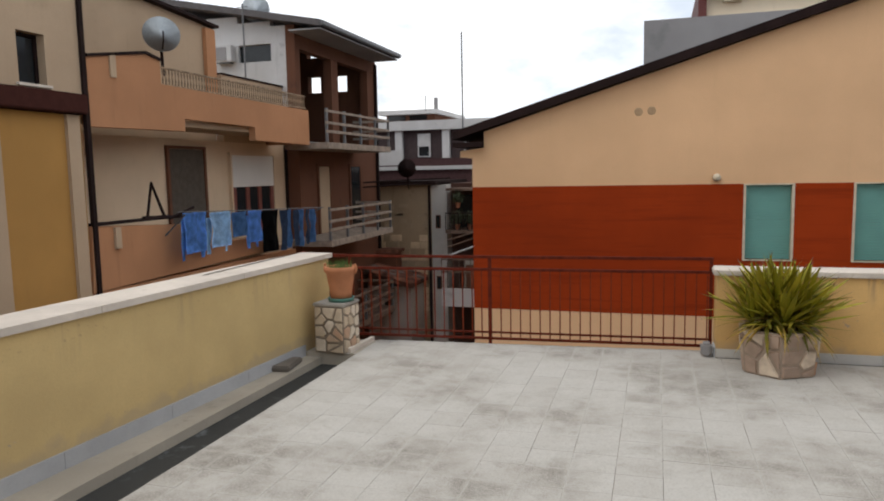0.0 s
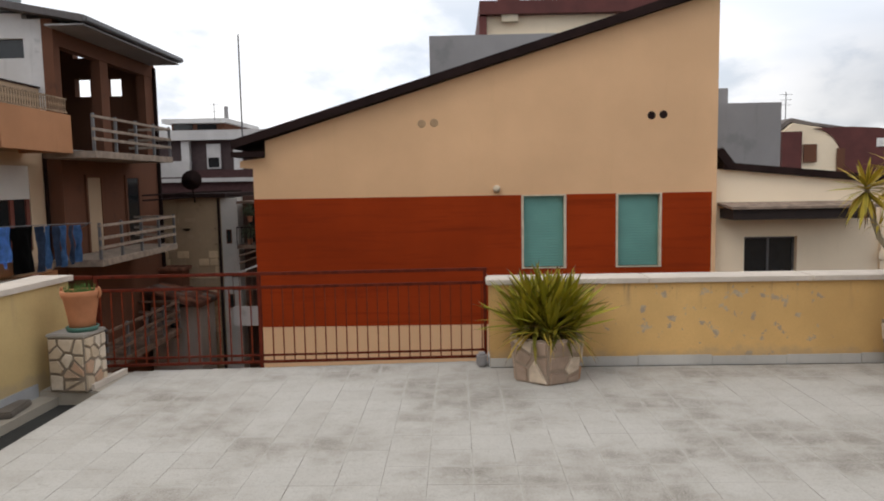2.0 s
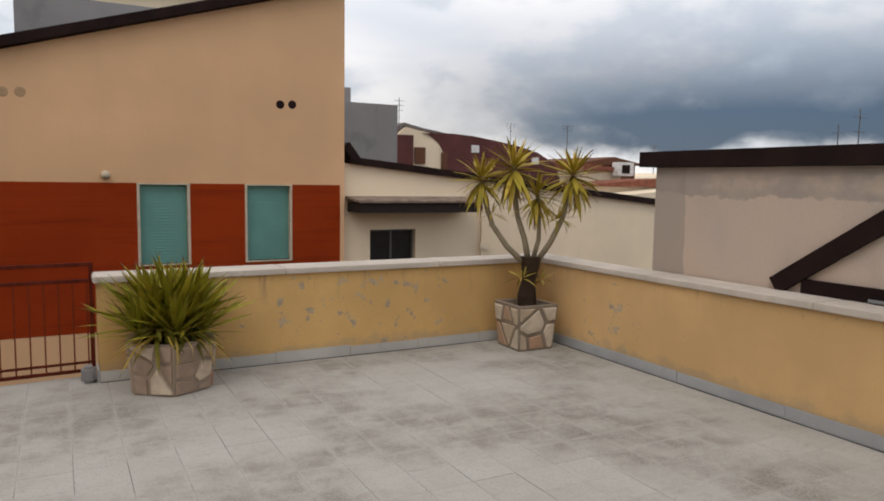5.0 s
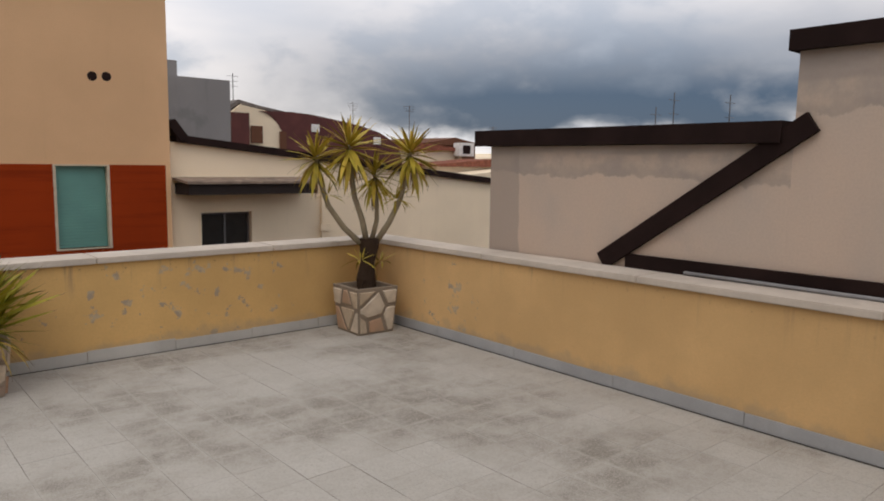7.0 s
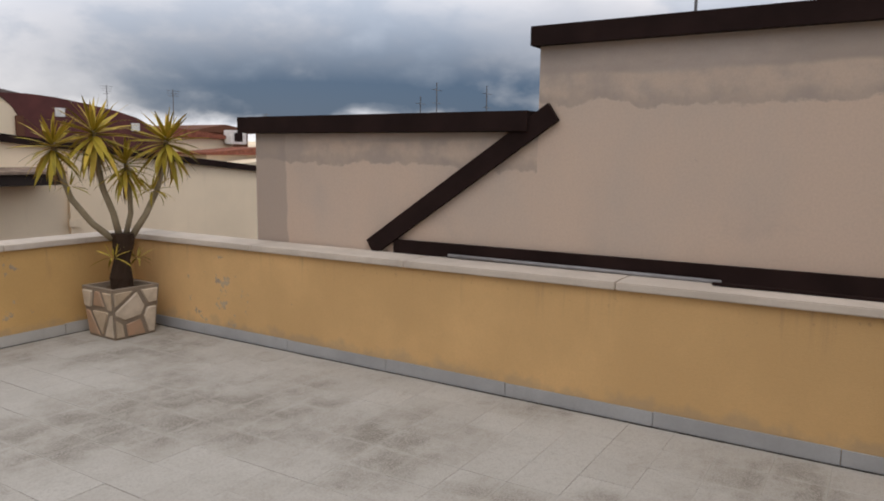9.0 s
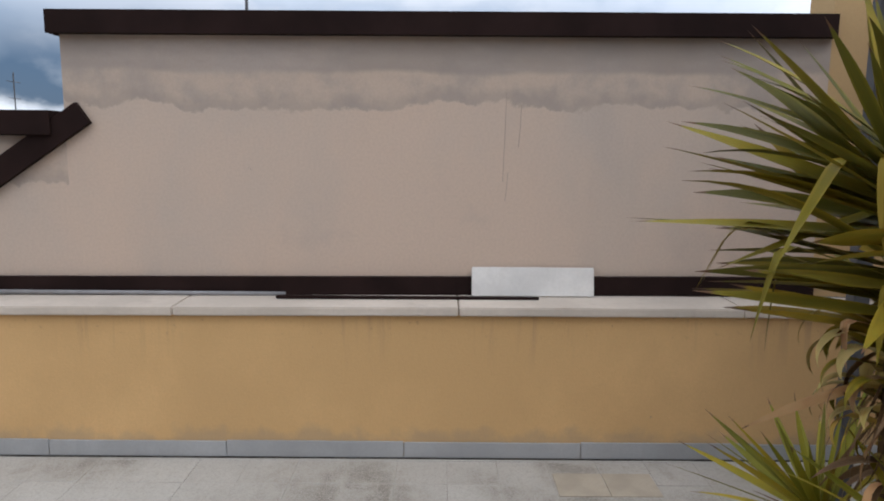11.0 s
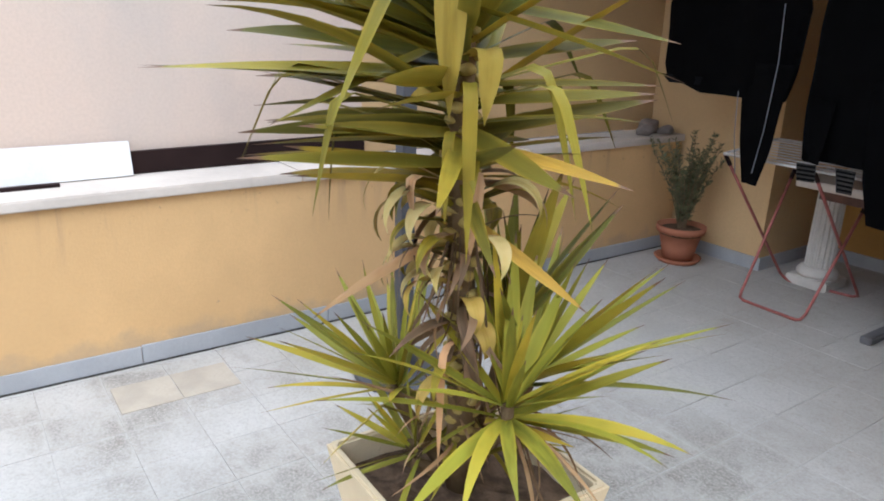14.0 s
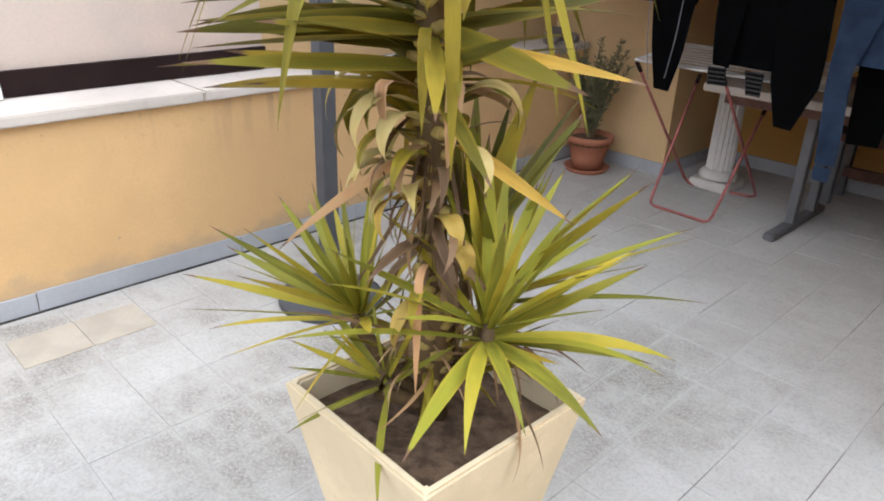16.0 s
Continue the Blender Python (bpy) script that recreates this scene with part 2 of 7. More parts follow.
def flaked(name, axis=0, centre=3.15, spread=0.75, dirt=0.65, col=(0.68, 0.43, 0.175)):
    """Yellow paint that has flaked to grey and white in the middle of the wall, with dirty runs from the coping."""
    m = Nodes(name, 0.92)
    sep = m.n.new("ShaderNodeSeparateXYZ")
    m.l.new(m.coord, sep.inputs[0])
    base = m.mix(m.step(m.noise(0.9, 5), 0.35, 0.68), scaled(col, 0.86), scaled(col, 1.08))
    base = m.mix(m.mul(m.step(m.noise(60, 3), 0.3, 0.75), 0.18), base, scaled(col, 0.72))
    off = m.mul(m.mul(sep.outputs[axis], centre, "SUBTRACT"), spread)
    near = m.mul(m.mul(1.0, m.mul(off, off), "SUBTRACT"), -1.6, "MAXIMUM")
    flakes = m.step(m.mul(m.noise(7.5, 6, 0.62), m.mul(near, 0.10), "ADD"), 0.68, 0.715)
    grey = m.mix(m.step(m.noise(9, 3), 0.42, 0.55), (0.30, 0.27, 0.235), (0.45, 0.375, 0.27))
    base = m.mix(m.mul(flakes, 0.8), base, grey)
    chips = m.step(m.noise(15, 5, 0.6), 0.72, 0.75)
    base = m.mix(m.mul(chips, 0.6), base, (0.22, 0.20, 0.18))
    runs = m.step(m.noise(3.2, 5, 0.65, stretch=(3.0, 3.0, 0.2)), 0.54, 0.72)
    high = m.step(sep.outputs[2], 0.42, 0.74)
    specks = m.mul(m.step(m.noise(26, 4, 0.6), 0.62, 0.70), m.step(sep.outputs[2], 0.60, 0.70))
    base = m.mix(m.mul(specks, dirt), base, (0.12, 0.09, 0.07))
    base = m.mix(m.mul(m.mul(runs, high), dirt), base, (0.20, 0.16, 0.12))
    foot = m.step(m.mul(sep.outputs[2], m.mul(m.noise(6, 5), 0.3), "ADD"), 0.22, 0.32, 0.45, 0.0)
    base = m.mix(foot, base, (0.34, 0.28, 0.20))
    m.color(base).bump(m.noise(100, 3), 0.3, 0.004)
    return m.mat


YELLOW_WORN = flaked("worn_yellow_paint")
YELLOW_EAST = flaked("faded_yellow_paint", 1, 6.1, 2.0, 0.30, (0.70, 0.455, 0.215))
YELLOW_WEST = flaked("dusty_yellow_paint", 1, 3.0, 1.5, 0.25, (0.57, 0.42, 0.20))
RAW_HIGH, RAW_LOW = patched("raw_render_cement_top", 1.79), patched("raw_render_low_part", 1.40, 5.55)

# ---- mesh helpers ----


def part(name, bm, material, parent=None, label="", smooth=False):
    me = bpy.data.meshes.new(name)
    bm.normal_update()
    bm.to_mesh(me)
    bm.free()
    if smooth:
        for p in me.polygons:
            p.use_smooth = True
    for m in material if isinstance(material, (list, tuple)) else [material]:
        me.materials.append(m)
    ob = new(name, me)
    if parent:
        ob.parent = parent
    if label:
        ob["label"] = label
    return ob


def thing(name, m, label, category, group="", kind=""):
    ob = new(name)
    ob.matrix_basis = m
    return tagged(ob, label, category, group, kind)


def box(bm, x0, x1, y0, y1, z0, z1, bevel=0.0, index=0):
    vs = [bm.verts.new((x, y, z)) for z in (z0, z1) for y in (y0, y1) for x in (x0, x1)]
    fs = [bm.faces.new([vs[i] for i in f]) for f in ((0, 2, 3, 1), (4, 5, 7, 6), (0, 1, 5, 4), (2, 6, 7, 3), (0, 4, 6, 2), (1, 3, 7, 5))]
    for f in fs:
        f.material_index = index
    if bevel:
        edges = list({e for f in fs for e in f.edges})
        out = bmesh.ops.bevel(bm, geom=edges, offset=bevel, segments=2, affect="EDGES")
        for f in out["faces"]:
            f.material_index = index
    return vs


def boxes(*specs, bevel=0.0):
    bm = bmesh.new()
    for s in specs:
        box(bm, *s, bevel=bevel)
    return bm


def prism(bm, outline, lo, hi, axis="y", index=0):
    """An outline of (a, b) pairs pulled from lo to hi along an axis; a and b are the two other axes in order."""
    def p(a, b, c):
        return {"x": (c, a, b), "y": (a, c, b), "z": (a, b, c)}[axis]
    first, last = [bm.verts.new(p(a, b, lo)) for a, b in outline], [bm.verts.new(p(a, b, hi)) for a, b in outline]
    made = [bm.faces.new(first), bm.faces.new(last[::-1])]
    n = len(outline)
    for i in range(n):
        made.append(bm.faces.new((first[i], first[(i + 1) % n], last[(i + 1) % n], last[i])))
    for f in made:
        f.material_index = index
    bmesh.ops.recalc_face_normals(bm, faces=made)
    return made


def tube(bm, points, radius, sides=8, caps=True, taper=None):
    """A round bar along a line of points."""
    pts = [Vector(p) for p in points]
    rings = []
    up = Vector((0.13, 0.21, 0.97))
    for i, p in enumerate(pts):
        d = (pts[min(i + 1, len(pts) - 1)] - pts[max(i - 1, 0)]).normalized()
        a = d.cross(up)
        if a.length < 0.05:
            a = d.cross(Vector((1, 0, 0)))
        a.normalize()
        b = d.cross(a)
        r = radius if taper is None else radius + (taper - radius) * i / (len(pts) - 1)
        rings.append([bm.verts.new(p + (a * math.cos(2 * math.pi * k / sides) + b * math.sin(2 * math.pi * k / sides)) * r) for k in range(sides)])
    for r0, r1 in zip(rings, rings[1:]):
        for k in range(sides):
            bm.faces.new((r0[k], r0[(k + 1) % sides], r1[(k + 1) % sides], r1[k]))
    if caps:
        bm.faces.new(rings[0][::-1])
        bm.faces.new(rings[-1])
    return rings


def lathe(bm, profile, sides=24, center=(0, 0, 0)):
    """A turned shape from (radius, z) pairs."""
    c = Vector(center)
    rings = [[bm.verts.new(c + Vector((r * math.cos(2 * math.pi * k / sides), r * math.sin(2 * math.pi * k / sides), z))) for k in range(sides)] for r, z in profile]
    for r0, r1 in zip(rings, rings[1:]):
        for k in range(sides):
            bm.faces.new((r0[k], r0[(k + 1) % sides], r1[(k + 1) % sides], r1[k]))
    bm.faces.new(rings[0][::-1])
    bm.faces.new(rings[-1])
    return rings


def structure(name, bm, material, label="", category=""):
    return tagged(part(name, bm, material), label, category, kind="structure")

# ---- the terrace ----
XR, YF, HP = 5.0, 7.08, 0.795            # inner faces of the two parapets, top of their coping
XS, YS = 1.155, 7.08                     # free end of the front parapet


def left_x(y):
    """Inner face of the skewed third parapet."""
    return -2.70 + 0.062 * (y - 3.3)


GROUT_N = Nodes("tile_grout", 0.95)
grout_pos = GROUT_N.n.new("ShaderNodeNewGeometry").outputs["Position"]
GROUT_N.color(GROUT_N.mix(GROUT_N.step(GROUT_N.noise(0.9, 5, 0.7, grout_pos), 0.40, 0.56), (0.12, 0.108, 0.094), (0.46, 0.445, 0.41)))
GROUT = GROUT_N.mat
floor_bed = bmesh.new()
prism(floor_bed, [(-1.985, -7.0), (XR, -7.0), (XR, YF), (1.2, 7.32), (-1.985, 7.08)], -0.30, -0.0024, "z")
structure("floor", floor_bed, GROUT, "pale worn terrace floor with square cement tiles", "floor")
structure("floor_slab", boxes((-3.4, XR + 0.35, -7.0, 7.40, -0.62, -0.31)), CONCRETE, "concrete terrace slab under the tiles", "slab")

HN = HP - 0.028                          # the coping falls a little towards the corner


def coping_z(y):
    return HP - 0.028 * min(1.0, max(0.0, (y - 1.0) / 5.5))


east = bmesh.new()
prism(east, [(-2.9, -0.3), (YF + 0.28, -0.3), (YF + 0.28, HN - 0.045), (6.5, HN - 0.045), (1.0, HP - 0.045), (-2.9, HP - 0.045)], XR, XR + 0.28, "x")
wall = structure("wall_east", east, YELLOW_EAST, "low yellow plastered terrace parapet", "parapet")
structure("wall_north", boxes((XS, XR - 0.003, YF, YF + 0.28, -0.3, HN - 0.045)), YELLOW_WORN, "low yellow parapet with flaking paint", "parapet")

left_wall = bmesh.new()
prism(left_wall, [(left_x(-7) - 0.3, -7), (left_x(-7), -7), (left_x(7.0), 7.0), (left_x(7.0) - 0.3, 7.0)], -0.3, 0.823, "z")
structure("wall_west", left_wall, YELLOW_WEST, "low yellow terrace parapet along the gutter", "parapet")


def coping(name, x0, x1, y0, y1, z, count, along, label):
    top = tagged(new(name), label, "coping", kind="structure")
    for i in range(count):
        bm = bmesh.new()
        if along == "y":
            a, b = y0 + (y1 - y0) * i / count, y0 + (y1 - y0) * (i + 1) / count
            prism(bm, [(a + 0.002, coping_z(a) - 0.045), (b - 0.002, coping_z(b) - 0.045), (b - 0.002, coping_z(b)), (a + 0.002, coping_z(a))], x0, x1, "x")
            bmesh.ops.bevel(bm, geom=list(bm.edges), offset=0.006, segments=2, affect="EDGES")
        else:
            a, b = x0 + (x1 - x0) * i / count, x0 + (x1 - x0) * (i + 1) / count
            box(bm, a + 0.002, b - 0.002, y0, y1, z - 0.045, z, bevel=0.006)
        part("coping_slab", bm, MARBLE, top)
    return top


coping("coping_east", XR - 0.03, XR + 0.285, -2.9, YF - 0.035, HP, 7, "y", "pale marble coping slabs on the parapet")
coping("coping_north", XS - 0.03, XR + 0.30, YF - 0.03, YF + 0.31, HN, 3, "x", "pale marble coping slabs on the parapet")
west = tagged(new("coping_west"), "pale marble coping slabs on the parapet", "coping", kind="structure")
for i in range(8):
    a, b = 7.03 - 1.45 * i, 7.03 - 1.45 * (i + 1) + 0.004
    bm = bmesh.new()
    prism(bm, [(left_x(a) - 0.33, a), (left_x(a) + 0.03, a), (left_x(b) + 0.03, b), (left_x(b) - 0.33, b)], 0.825, 0.87, "z")
    part("coping_slab", bm, MARBLE, west)

# ---- the building with the red band ----
GROUND = -9.0
bl = thing("house_with_red_band", pose(0, 12.0, 0), "beige rendered house with brick-red painted band and lean-to roof", "house")
L, R2 = -2.25, 4.86
roof_z = lambda x: 2.245 + (x + 2.25) * (4.37 - 2.245) / (4.86 + 2.25)
WIN = [(1.88, 2.57), (3.33, 4.03)]
W0, W1 = 0.27, 1.38
RED0, RED1 = -0.62, 1.39
bm = bmesh.new()
prism(bm, [(L, RED1), (R2, RED1), (R2, roof_z(R2)), (L + 0.2, roof_z(L + 0.2) - 0.02), (L + 0.2, 2.03), (L - 0.2, 1.98), (L - 0.2, 1.88), (L, 1.86)], 0, 0.35)
part("upper_wall", bm, BEIGE, bl)
part("lower_wall", boxes((L, R2, 0, 0.35, GROUND, RED0)), BEIGE, bl)
part("side_wall", boxes((L, L + 0.35, 0.352, 9.0, GROUND, 2.0), (R2 - 0.35, R2, 0.352, 9.0, GROUND, 4.3)), BEIGE, bl)
red = [(L, WIN[0][0]), (WIN[0][1], WIN[1][0]), (WIN[1][1], R2 - 0.07)]
for a, b in red:
    part("red_panel", boxes((a, b, -0.004, 0.35, RED0, RED1)), BRICK_RED, bl)
part("wall_end", boxes((R2 - 0.07, R2, 0, 0.35, RED0, RED1)), BEIGE, bl)
for a, b in WIN:
    part("red_panel", boxes((a, b, -0.004, 0.35, RED0, W0)), BRICK_RED, bl)
    w = part("window", boxes((a, a + 0.035, -0.008, 0.2, W0, RED1), (b - 0.035, b, -0.008, 0.2, W0, RED1), (a + 0.035, b - 0.035, -0.008, 0.2, RED1 - 0.02, RED1)), CREAM_PAINT, bl, "window with a closed teal roller shutter")
    part("window_sill", boxes((a, b, -0.02, 0.2, W0 - 0.02, W0)), CREAM_PAINT, w)
    n = 26
    for i in range(n):
        z0 = W0 + (RED1 - 0.03 - W0) * i / n
        part("slat", boxes((a + 0.037, b - 0.037, 0.072, 0.098, z0 + 0.0012, z0 + (RED1 - 0.03 - W0) / n - 0.0012), bevel=0.002), TEAL, w)
    part("roller_shutter", boxes((a + 0.0355, b - 0.0355, 0.10, 0.14, W0 + 0.0005, RED1 - 0.0205)), TEAL, w)
bm = bmesh.new()
ry = 0.13
prism(bm, [(L - 0.28, roof_z(L - 0.28)), (R2 + 0.0, roof_z(R2)), (R2 + 0.0, roof_z(R2) + ry), (L - 0.28, roof_z(L - 0.28) + ry)], -0.16, 9.0)
part("roof", bm, DARK_METAL, bl, "dark metal-edged sloping roof")
part("gutter_box", boxes((L - 0.3, L + 0.2, -0.12, 0.9, 2.04, 2.12)), DARK_METAL, bl)
VENT_TAN = plain("dull_tan_vent", (0.40, 0.27, 0.16), 0.9)
for cx, cz, m in ((0.37, 2.50, VENT_TAN), (0.56, 2.51, VENT_TAN), (3.86, 2.56, DARK_METAL), (4.04, 2.57, DARK_METAL)):
    bm = bmesh.new()
    lathe(bm, [(0.062, -0.02), (0.062, 0.0), (0.05, 0.004), (0.045, 0.004)], 20)
    bmesh.ops.rotate(bm, verts=bm.verts, matrix=Matrix.Rotation(radians(90), 3, "X"))
    bmesh.ops.translate(bm, verts=bm.verts, vec=(cx, -0.002, cz))
    part("vent", bm, m, bl)

bm = bmesh.new()
lathe(bm, [(0.04, 0.0), (0.058, 0.015), (0.058, 0.045), (0.04, 0.075), (0.012, 0.085)], 20)
bmesh.ops.rotate(bm, verts=bm.verts, matrix=Matrix.Rotation(radians(90), 3, "X"))
bmesh.ops.translate(bm, verts=bm.verts, vec=(1.50, -0.004, 1.49))
part("wall_lamp", bm, CREAM_PAINT, bl, "round white wall lamp", smooth=True)

# ---- the lower house beside it, with the little window ----
an = thing("low_cream_house", pose(0, 12.2, 0), "low cream rendered house with dark roof edge and a tiled canopy", "house")
top = lambda x: 1.74 - (x - 4.9) * 0.100
wx0, wx1, wz0, wz1 = 5.38, 6.20, 0.02, 0.67
bm = bmesh.new()
prism(bm, [(4.87, GROUND), (wx0, GROUND), (wx0, wz1), (wx1, wz1), (wx1, GROUND), (13.0, GROUND), (13.0, top(13.0)), (4.87, top(4.87))], 0, 0.3)
part("wall", bm, CREAM, an)
part("wall_below_window", boxes((wx0, wx1, 0, 0.3, GROUND, wz0)), CREAM, an)
part("downpipe", boxes((7.46, 7.53, -0.06, -0.002, GROUND, 1.42)), CREAM, an)
part("meter_box", boxes((7.42, 7.62, -0.09, -0.061, 0.30, 0.42)), CREAM, an)
bm = bmesh.new()
prism(bm, [(5.0, top(5.0)), (13.0, top(13.0)), (13.0, top(13.0) + 0.11), (5.0, top(5.0) + 0.11)], -0.10, 5.0)
prism(bm, [(4.86, 2.0), (4.98, 2.06), (5.18, 1.80), (5.06, 1.74)], -0.12, 0.2)
part("roof", bm, DARK_METAL, an)
w = part("window", boxes((wx0, wx0 + 0.03, 0.10, 0.16, wz0, wz1), (wx1 - 0.03, wx1, 0.10, 0.16, wz0, wz1), (wx0, wx1, 0.10, 0.16, wz1 - 0.03, wz1), (5.775, 5.805, 0.10, 0.16, wz0, wz1 - 0.031)), GREY_METAL, an)
part("pane", boxes((wx0 + 0.031, 5.774, 0.12, 0.13, wz0, wz1 - 0.032)), DARK_GLASS, w)
part("pane", boxes((5.806, wx1 - 0.031, 0.12, 0.13, wz0, wz1 - 0.032)), DARK_GLASS, w)
can = part("canopy", boxes((4.99, 7.08, -0.55, -0.002, 0.97, 1.125)), plain("black_brown_wood", (0.02, 0.012, 0.01), 0.8), an, "dark wooden canopy with clay tiles")
bm = bmesh.new()
prism(bm, [(-0.60, 1.165), (-0.003, 1.215), (-0.003, 1.18), (-0.60, 1.13)], 4.95, 7.12, "x")
part("canopy_tiles", bm, plain("old_tan_tiles", (0.25, 0.19, 0.15), 0.9, 0, 0.3, 8), can)

# ---- the raw neighbour wall with dark flashings ----
XZ = 5.30
nb = thing("neighbour_house", pose(0, 0, 0), "neighbouring house wall in raw pinkish render with dark flashing", "house")
bm = bmesh.new()
prism(bm, [(-0.55, GROUND), (3.419, GROUND), (3.419, 2.14), (-0.55, 2.15)], XZ, XZ + 0.25, "x")
part("wall", bm, RAW_HIGH, nb)
bm = bmesh.new()
prism(bm, [(3.42, GROUND), (5.88, GROUND), (5.88, 1.62), (3.42, 1.62)], XZ + 0.002, XZ + 0.25, "x")
part("low_wall", bm, RAW_LOW, nb)
bm = bmesh.new()
for y0_, z0_, z1_ in ((1.13, 1.40, 1.86), (1.05, 1.58, 1.80), (1.115, 1.30, 1.45)):
    tube(bm, [(XZ, y0_, z0_), (XZ, y0_ - 0.008, (z0_ + z1_) / 2), (XZ, y0_ - 0.012, z1_)], 0.0016, 5)
part("scratch", bm, RAW_GREY, nb)
part("end_wall", boxes((XZ + 0.25, 12.0, 5.63, 5.88, GROUND, 1.61)), RAW, nb)


def band(p, q, w, depth=0.05):
    """A flashing board from p to q, (y, z) pairs along its middle."""
    bm = bmesh.new()
    d = Vector((q[0] - p[0], q[1] - p[1])).normalized()
    n = Vector((-d.y, d.x)) * w / 2
    prism(bm, [(p[0] + n.x, p[1] + n.y), (q[0] + n.x, q[1] + n.y), (q[0] - n.x, q[1] - n.y), (p[0] - n.x, p[1] - n.y)], XZ - depth, XZ - 0.002, "x")
    return bm


part("flashing", band((4.70, 0.80), (3.31, 1.74), 0.125, 0.04), DARK_METAL, nb)
part("flashing", band((4.50, 0.822), (-0.55, 0.855), 0.10, 0.03), DARK_METAL, nb)
part("roof_edge", boxes((XZ - 0.06, XZ + 3.0, 3.47, 6.02, 1.625, 1.75)), DARK_METAL, nb)
bm = bmesh.new()
prism(bm, [(3.46, 2.135), (-0.55, 2.147), (-0.55, 2.262), (3.46, 2.25)], XZ - 0.06, XZ + 3.0, "x")
part("roof_edge", bm, DARK_METAL, nb)
part("wall_return", boxes((XZ + 0.25, 9, 3.2, 3.42, 1.6, 2.16)), RAW, nb)

# ---- a dark iron rail end that shows over the corner of the parapet ----
stub = thing("rail_stub", pose(5.62, 6.0, 0), "short dark iron rail end behind the parapet", "railing")
part("rail", boxes((-0.012, 0.012, -0.19, 0.16, 0.765, 0.785)), DARK_METAL, stub)
part("post", boxes((-0.012, 0.012, -0.215, -0.191, -2.0, 0.785)), DARK_METAL, stub)

# ---- ground far below ----
structure("ground", boxes((-400, 400, -400, 400, GROUND - 0.2, GROUND)), ASPHALT, "grey street level far below the terrace", "ground")


# ---- stone cladding, shared by planters and pedestal ----


def clip(poly, p, n):
    """The part of a polygon on the side of p away from n."""
    out = []
    for i, a in enumerate(poly):
        b = poly[(i + 1) % len(poly)]
        da, db = (a - p).dot(n), (b - p).dot(n)
        if da <= 0:
            out.append(a)
        if (da < 0 < db) or (db < 0 < da):
            out.append(a + (b - a) * (da / (da - db)))
    return out


def crazy_paving(width, height, count, gap, rng):
    """Irregular stone outlines that fill a rectangle."""
    nx = max(1, round(math.sqrt(count * width / height)))
    ny = max(1, round(count / nx))
    seeds = [Vector(((i + 0.5 + rng.uniform(-0.42, 0.42)) * width / nx, (j + 0.5 + rng.uniform(-0.42, 0.42)) * height / ny)) for i in range(nx) for j in range(ny)]
    cells = []
    for s in seeds:
        poly = [Vector((gap, gap)), Vector((width - gap, gap)), Vector((width - gap, height - gap)), Vector((gap, height - gap))]
        for o in seeds:
            if o is not s and poly:
                n = (o - s).normalized()
                poly = clip(poly, (s + o) / 2 - n * gap * rng.uniform(0.7, 1.5), n)
        if len(poly) >= 3:
            cells.append(poly)
    return cells


def clad(parent, corners, count, gap, material, rng, proud=0.012):
    """Stones on the face with these four corners: lower left, lower right, upper right, upper left, seen from outside."""
    a, b, c, d = [Vector(v) for v in corners]
    w, h = ((b - a).length + (c - d).length) / 2, (d - a).length
    out = (b - a).cross(d - a).normalized()
    for poly in crazy_paving(w, h, count, gap, rng):
        bm = bmesh.new()
        lift = proud * rng.uniform(0.7, 1.3)
        mid = sum(poly, Vector((0, 0))) / len(poly)
        lo, hi = [], []
        for q in poly:
            def at(v):
                u, t = v.x / w, v.y / h
                return (a.lerp(b, u)).lerp(d.lerp(c, u), t)
            lo.append(bm.verts.new(at(q) - out * 0.004))
            hi.append(bm.verts.new(at(q.lerp(mid, 0.10)) + out * lift))
        bm.faces.new(hi)
        for i in range(len(poly)):
            j = (i + 1) % len(poly)
            bm.faces.new((lo[i], lo[j], hi[j], hi[i]))
        part("stone", bm, material, parent)


def stone_mat(name, a, b, c):
    m = Nodes(name, 0.75)
    r = m.random()
    col = m.mix(m.step(r, 0.2, 0.5), a, b)
    col = m.mix(m.step(r, 0.75, 0.85), col, c)
    col = m.mix(m.mul(m.step(m.noise(9, 5), 0.35, 0.7), 0.5), col, scaled(b, 0.6))
    m.color(col).bump(m.noise(40, 4), 0.4, 0.004)
    return m.mat


CLAD = stone_mat("pale_cladding_stone", (0.64, 0.55, 0.44), (0.54, 0.43, 0.31), (0.46, 0.29, 0.19))
CLAD_PINK = stone_mat("pinkish_cladding_stone", (0.68, 0.56, 0.43), (0.40, 0.29, 0.22), (0.48, 0.26, 0.15))
MORTAR_PALE = plaster("pale_pinkish_mortar", (0.35, 0.275, 0.215), (0.23, 0.18, 0.14), 0.6, big=5)
MORTAR_MID = plaster("brown_grey_mortar", (0.27, 0.22, 0.17), (0.17, 0.13, 0.10), 0.6, big=5)
MORTAR = plaster("grey_brown_mortar", (0.24, 0.195, 0.15), (0.15, 0.12, 0.09), 0.5, big=4)
SOIL = plain("dark_potting_soil", (0.105, 0.07, 0.045), 0.95, 0, 0.4, 30, 0.8)
CLAY = plaster("terracotta", (0.45, 0.19, 0.095), (0.33, 0.15, 0.09), 0.4, big=6, grain=60, bump=0.1)
CLAY_DARK = plaster("brown_terracotta", (0.38, 0.155, 0.09), (0.27, 0.12, 0.08), 0.4, big=6, grain=60, bump=0.1)
rng = random.Random(5)

